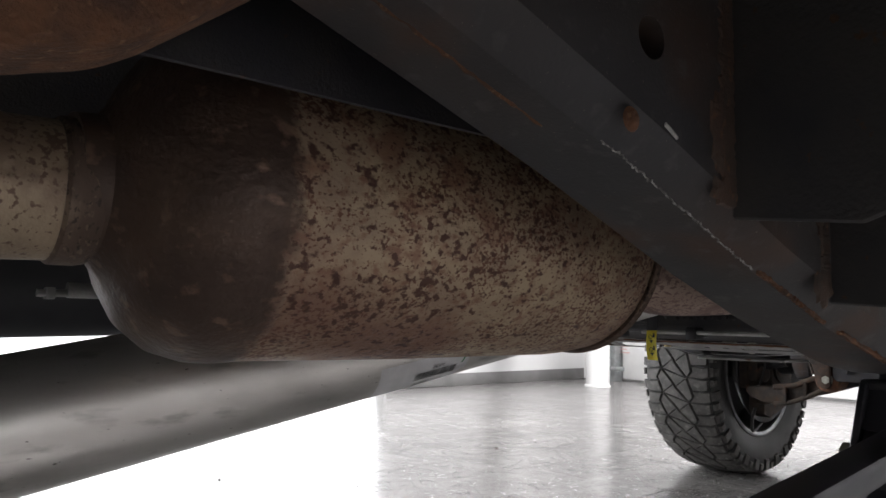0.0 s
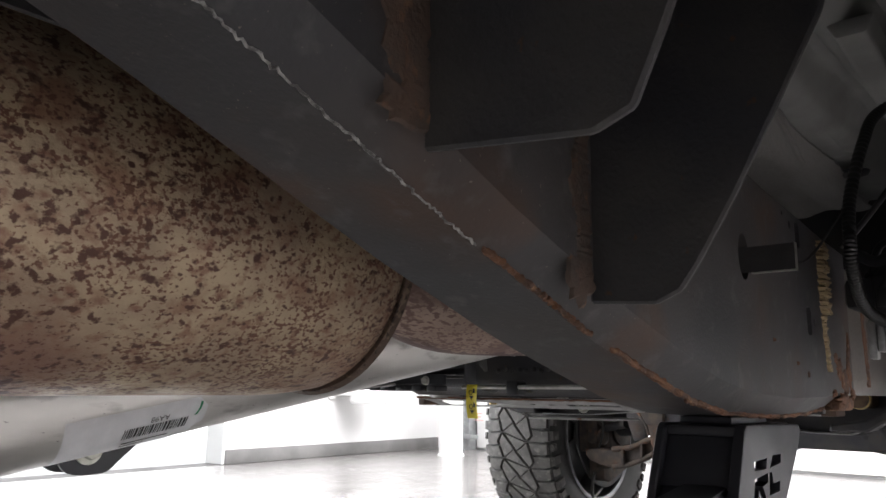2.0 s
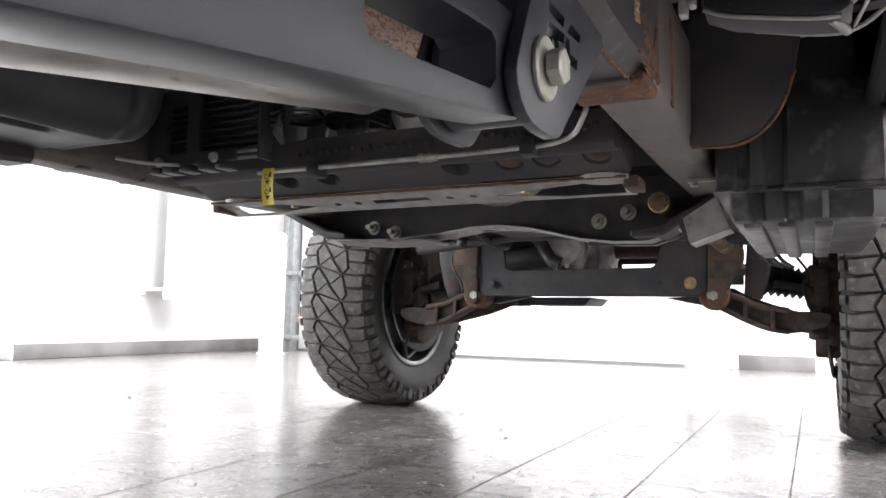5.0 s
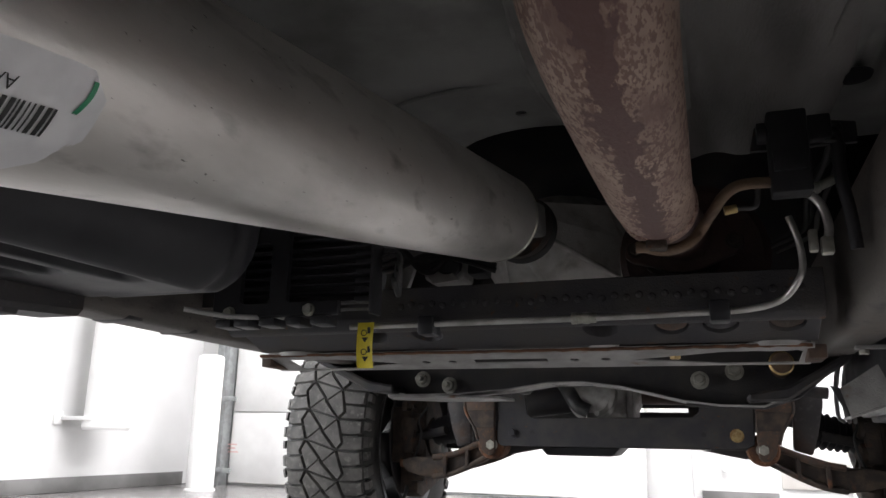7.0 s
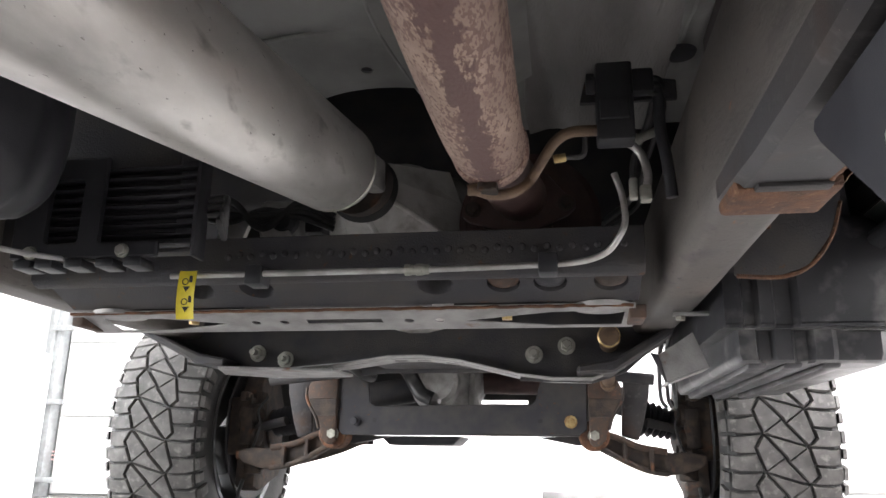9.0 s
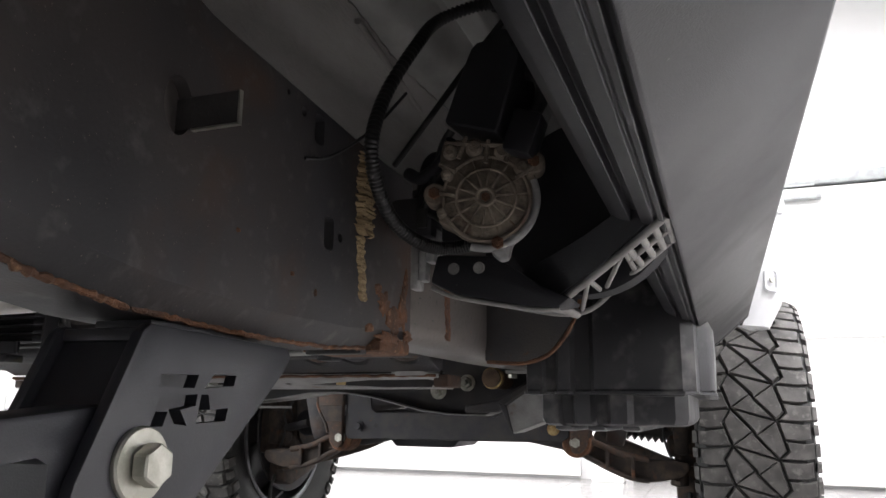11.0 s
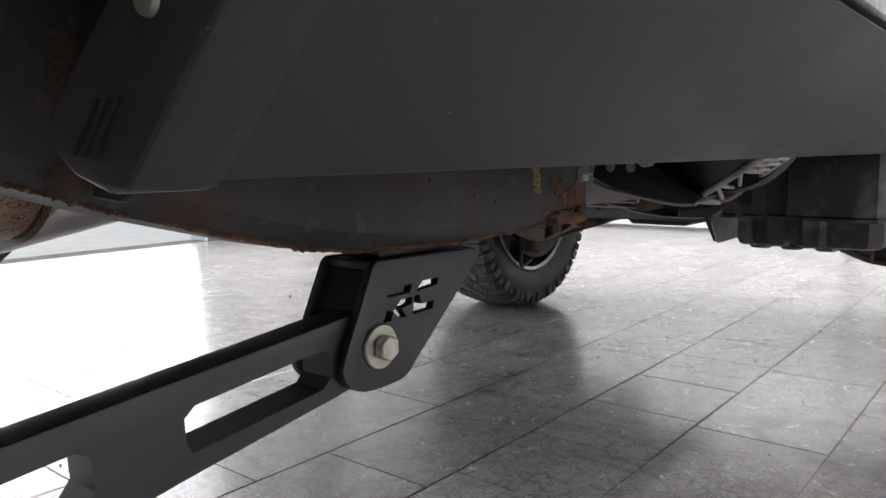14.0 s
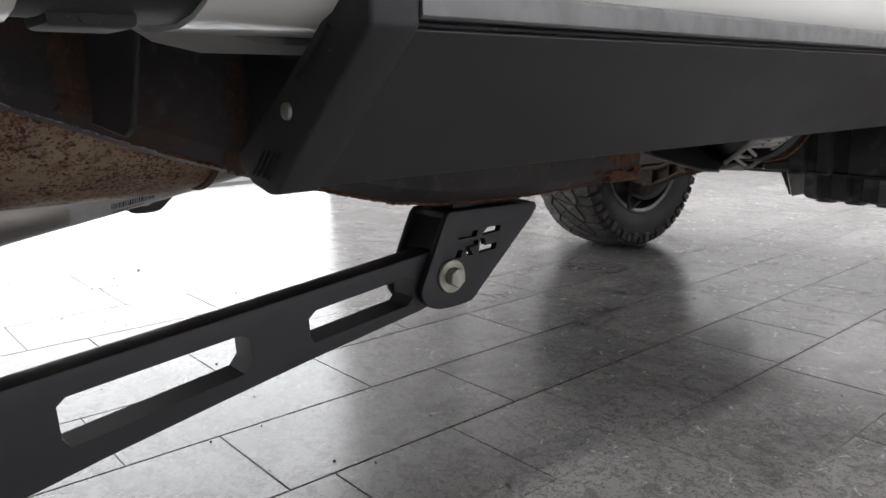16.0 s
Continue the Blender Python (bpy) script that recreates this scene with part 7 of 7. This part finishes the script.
for a, c in zip(g, g[1:]):
    for k in range(10):
        hs.faces.new((a[k], a[k + 1], c[k + 1], c[k]))
thicken(hs, 0.0015)
shield = part("heat_shield", hs, UNDERPAINT, pan, "dusty pressed heat shield above the exhaust pipe", 60)
part("rolled_edge", tube(smooth_path([(x, y, 0.7895) for y, x in EDGE]), 0.0022, 8), GREYSTEEL, shield)
# unseen dark box and plate stand in for shade above the floor opening
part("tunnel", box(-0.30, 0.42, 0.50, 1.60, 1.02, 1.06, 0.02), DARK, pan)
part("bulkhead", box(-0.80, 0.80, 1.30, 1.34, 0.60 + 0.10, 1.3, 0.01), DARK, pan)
part("rear_wall", prism([(0.71, 0.67), (0.762, 0.70), (0.772, 0.80), (0.79, 0.90), (0.79, 1.25), (-0.79, 1.25), (-0.79, 0.80), (-0.5, 0.86), (0.60, 0.86)], "y", CABR, CABR + 0.006), UNDERPAINT, pan)
part("far_side", box(-0.80, -0.78, CABR, 1.36, 0.70, 1.25, 0.01), PAINT, pan)

cu = bmesh.new()
g = []
for i in range(9):
    y = CABR + 0.005 + 0.20 * i / 8
    lift = 0.02 * max(0, 1 - i / 2) ** 2 + 0.012 * max(0, (i - 6) / 2)
    g.append([cu.verts.new((xx, y, zz + lift)) for xx, zz in ((0.704, 0.6605), (0.67, 0.658), (0.63, 0.660), (0.605, 0.668), (0.595, 0.69), (0.592, 0.74))])
for a, c in zip(g, g[1:]):
    for k in range(5):
        cu.faces.new((a[k], a[k + 1], c[k + 1], c[k]))
thicken(cu, 0.003)
part("cab_corner_under", cu, UNDERPAINT, truck, "pale painted underside of the cab corner")

# black filler between cab and bed
gapp = [(x - 0.005, z + 0.002) for x, z in SIDE[3:] + UPPER]
gap = part("gap_filler", skin([(0.700, 0.672), (0.716, 0.6625)] + gapp, [CABR - 0.062, CABR - 0.058, CABR - 0.030, CABR - 0.006, CABR + 0.002], lambda y: 0.0030 + 0.0080 * min(1, (CABR - y) / 0.06) if y > CABR - 0.060 else 0.003, 0.005), PLASTIC, truck, "black plastic filler between cab and bed")
part("filler_foot", box(0.716, 0.7465, CABR - 0.050, CABR - 0.018, 0.6585, 0.6672, 0.003), PLASTIC, gap)
part("filler_bolt", lathe([(0, 0.0044), (0.0008, 0.0042), (0.0012, 0.002)], (0.7462, CABR - 0.035, 0.6630), (1, 0, 0), 18), INK, gap)
BEDY = CABR - 0.060
bed = part("bed_side", skin(BED, [-1.7, -1.2, -0.8, -0.6, -0.46, BEDY]), PAINT, truck, "white painted bed side")
part("bed_front", box(-0.78, 0.79, BEDY - 0.02, BEDY - 0.012, 0.80, 1.25), DARK, bed)
part("bed_floor", box(-0.78, 0.76, -1.7, BEDY - 0.022, 0.94, 0.96), DARK, bed)
part("bed_inner", box(0.688, 0.694, -1.7, BEDY - 0.022, 0.672, 0.94), DARK, bed)
for k in range(4):
    part("bed_crossbar", box(-0.74, 0.74, -0.62 - k * 0.3, -0.55 - k * 0.3, 0.90, 0.94, 0.004), DARK, bed)

# wheel-arch flare with pocket bolts
XS = [(0.60, 0.765), (0.66, 0.778), (0.69, 0.788), (0.74, 0.814), (0.845, 0.840), (0.945, 0.853), (1.075, 0.858), (1.4, 0.866)]
XO = [(0.60, 0.850), (0.66, 0.866), (0.77, 0.885), (0.95, 0.900), (1.1, 0.904), (1.4, 0.908)]
fa = bmesh.new()
rows, seal = [], []
for i in range(37):
    a = radians(180.2 - i * 5.0)
    e = Vector((0, math.cos(a), math.sin(a)))
    ri, ro = 0.560, 0.685
    p = Vector((0, 2.12, 0.66))
    zs = (p + e * ro).z
    xs, xo = blend(zs, XS), blend(zs, XO)
    w = (xo - xs) * (0.72, 0.9, 0.97, 1.0)[min(i, 3)]
    xo = xs + w
    rows.append([fa.verts.new(p + e * r + Vector((x, 0, 0))) for r, x in ((ro, xs - 0.01), (ro - 0.002, xs + 0.004), (ro - 0.016, xs + w * 0.45), (ro - 0.040, xs + w * 0.80), (ri + 0.050, xo - 0.003), (ri + 0.02, xo), (ri + 0.004, xo - 0.004), (ri, xo - 0.012), (ri - 0.002, 0.80))])
    seal.append(p + e * (ro + 0.002) + Vector((xs, 0, 0)))
for a, c in zip(rows, rows[1:]):
    for k in range(8):
        fa.faces.new((a[k], a[k + 1], c[k + 1], c[k]))
for r in (rows[0], rows[-1]):
    fa.faces.new(r)
flare = part("arch_flare", fa, PLASTIC_WHITE, truck, "white pocket-style wheel arch flare with bolts")
part("flare_seal", tube(seal, 0.004, 8), HOSE, flare, "black rubber edge seal")
for a in (171.8, 155.4, 134.2, 116, 98, 76):
    e = Vector((0, math.cos(radians(a)), math.sin(radians(a))))
    q = Vector((0, 2.12, 0.66)) + e * 0.669
    xs, xo = blend(q.z, XS), blend(q.z, XO)
    q.x = xs + 0.45 * (xo - xs)
    n = Vector((0.55, 0, 0)) + e * 0.83
    pd = n.normalized()
    along = Vector((1, 0, 0)).cross(pd).normalized()
    across = pd.cross(along).normalized()
    pb = bmesh.new()
    rings = []
    for ku, kv, d in ((0.026, 0.018, -0.002), (0.0245, 0.0165, 0.0022), (0.0215, 0.0135, 0.0024), (0.018, 0.0105, -0.0030)):
        rings.append([pb.verts.new(q + along * ku * cx + across * kv * cy + pd * d) for cx, cy in ((-1, -0.6), (-0.8, -1), (0.8, -1), (1, -0.6), (1, 0.6), (0.8, 1), (-0.8, 1), (-1, 0.6))])
    for ra, rb in zip(rings, rings[1:]):
        for k in range(8):
            pb.faces.new((ra[k], ra[(k + 1) % 8], rb[(k + 1) % 8], rb[k]))
    pb.faces.new(rings[-1])
    pk = part("pocket", pb, PLASTIC_WHITE, flare)
    part("pocket_bolt", hexbolt(q, n, 0.0065, 0.005), ZINC, pk)
liner = bmesh.new()
rows = []
for i in range(19):
    a = radians(172 - i * 9)
    rows.append([liner.verts.new((xx, 2.12 + 0.53 * math.cos(a), 0.66 + 0.53 * math.sin(a))) for xx in (0.50, 0.79)])
for a, c in zip(rows, rows[1:]):
    liner.faces.new((a[0], a[1], c[1], c[0]))
thicken(liner, 0.004)
part("arch_liner", liner, PLASTIC, flare)
# unseen slab, added to keep lamp light out of the body
part("hood", box(-0.86, 0.86, CABR + 0.002, 2.80, 1.252, 1.275, 0.008), PAINT, truck, "white slab closing the unseen upper body against lamp light")
part("nose_panel", box(-0.85, 0.85, 2.72, 2.80, 0.75, 1.25, 0.02), PAINT, truck, "white front end")
part("far_flare", box(-0.93, -0.80, 1.50, 2.80, 0.95, 1.25, 0.02), PLASTIC_WHITE, truck)
# added black sheet, gives the engine bay its shade
part("engine_shadow_tray", box(-0.60, 0.60, 1.36, 2.70, 0.80, 0.82, 0.004), DARK, truck, "black added sheet standing in for the engine bay's shade")

# ---------------------------------------------------------------- floor tiles, last
TX, TY = 0.268, 0.530
OFFS = {0: 0.132, -1: 0.047, -2: 0.403, -3: 0.19, -4: 0.04, -5: 0.423, -6: 0.229, 1: 0.105}


def tile_mesh(w, l):
    b = bmesh.new()
    e = 0.0016
    lo = [b.verts.new((x, y, -0.0024)) for x, y in ((0.001, 0.001), (w - 0.001, 0.001), (w - 0.001, l - 0.001), (0.001, l - 0.001))]
    mid = [b.verts.new((x, y, -0.0008)) for x, y in ((0.001, 0.001), (w - 0.001, 0.001), (w - 0.001, l - 0.001), (0.001, l - 0.001))]
    hi = [b.verts.new((x, y, 0.0)) for x, y in ((0.001 + e, 0.001 + e), (w - 0.001 - e, 0.001 + e), (w - 0.001 - e, l - 0.001 - e), (0.001 + e, l - 0.001 - e))]
    for r, s in ((lo, mid), (mid, hi)):
        for k in range(4):
            b.faces.new((r[k], r[(k + 1) % 4], s[(k + 1) % 4], s[k]))
    b.faces.new(hi)
    return b


tb0 = tile_mesh(TX, TY)
first = part("tile", tb0, TILE, floor, "", 8)
tile_data = first.data
half_data = None
rest = bmesh.new()
count = 0
for c in range(-16, 16):
    x0 = 0.015 + c * TX
    if x0 < XL - 0.1 or x0 > XR - 0.1:
        continue
    off = OFFS.get(c, (c * 0.197) % TY)
    step = TY / 2 if c == 0 else TY
    for j in range(-26, 22):
        y0 = off + j * step
        if y0 < YB - 0.3 or y0 > YF - 0.05:
            continue
        near = -2.4 < x0 < 2.2 and -1.3 < y0 < 4.3 and count < 299
        if near:
            if step < TY and half_data is None:
                half = part("tile", tile_mesh(TX, step), TILE, floor, "", 8)
                half_data = half.data
                o = half
            else:
                o = first if count == 0 else new("tile", half_data if step < TY else tile_data)
            o.parent = floor
            o.location = (x0, y0, random.uniform(-0.0004, 0))
            count += 1
        else:
            t = tile_mesh(TX, step)
            t.transform(Matrix.Translation((x0, y0, random.uniform(-0.0004, 0))))
            join(rest, t)
finish("tile_field", rest, TILE, floor, "grey floor tiles farther off", 8, "stuff")
# small grit on the tiles
grit = bmesh.new()
rng = random.Random(12)
for k in range(260):
    x, y = rng.uniform(-1.8, 1.4), rng.uniform(-0.3, 2.4)
    s = rng.uniform(0.0012, 0.0035) * (2.2 if k < 8 else 1)
    q = bmesh.new()
    bmesh.ops.create_icosphere(q, subdivisions=1, radius=s)
    for v in q.verts:
        v.co *= rng.uniform(0.6, 1.2)
    q.transform(Matrix.Translation((x, y, s * 0.5)) @ Matrix.Diagonal((1.2, 1, 0.6, 1)))
    join(grit, q)
finish("floor_grit", grit, GRIT, None, "scattered grit and crumbs on the tile floor", kind="stuff")
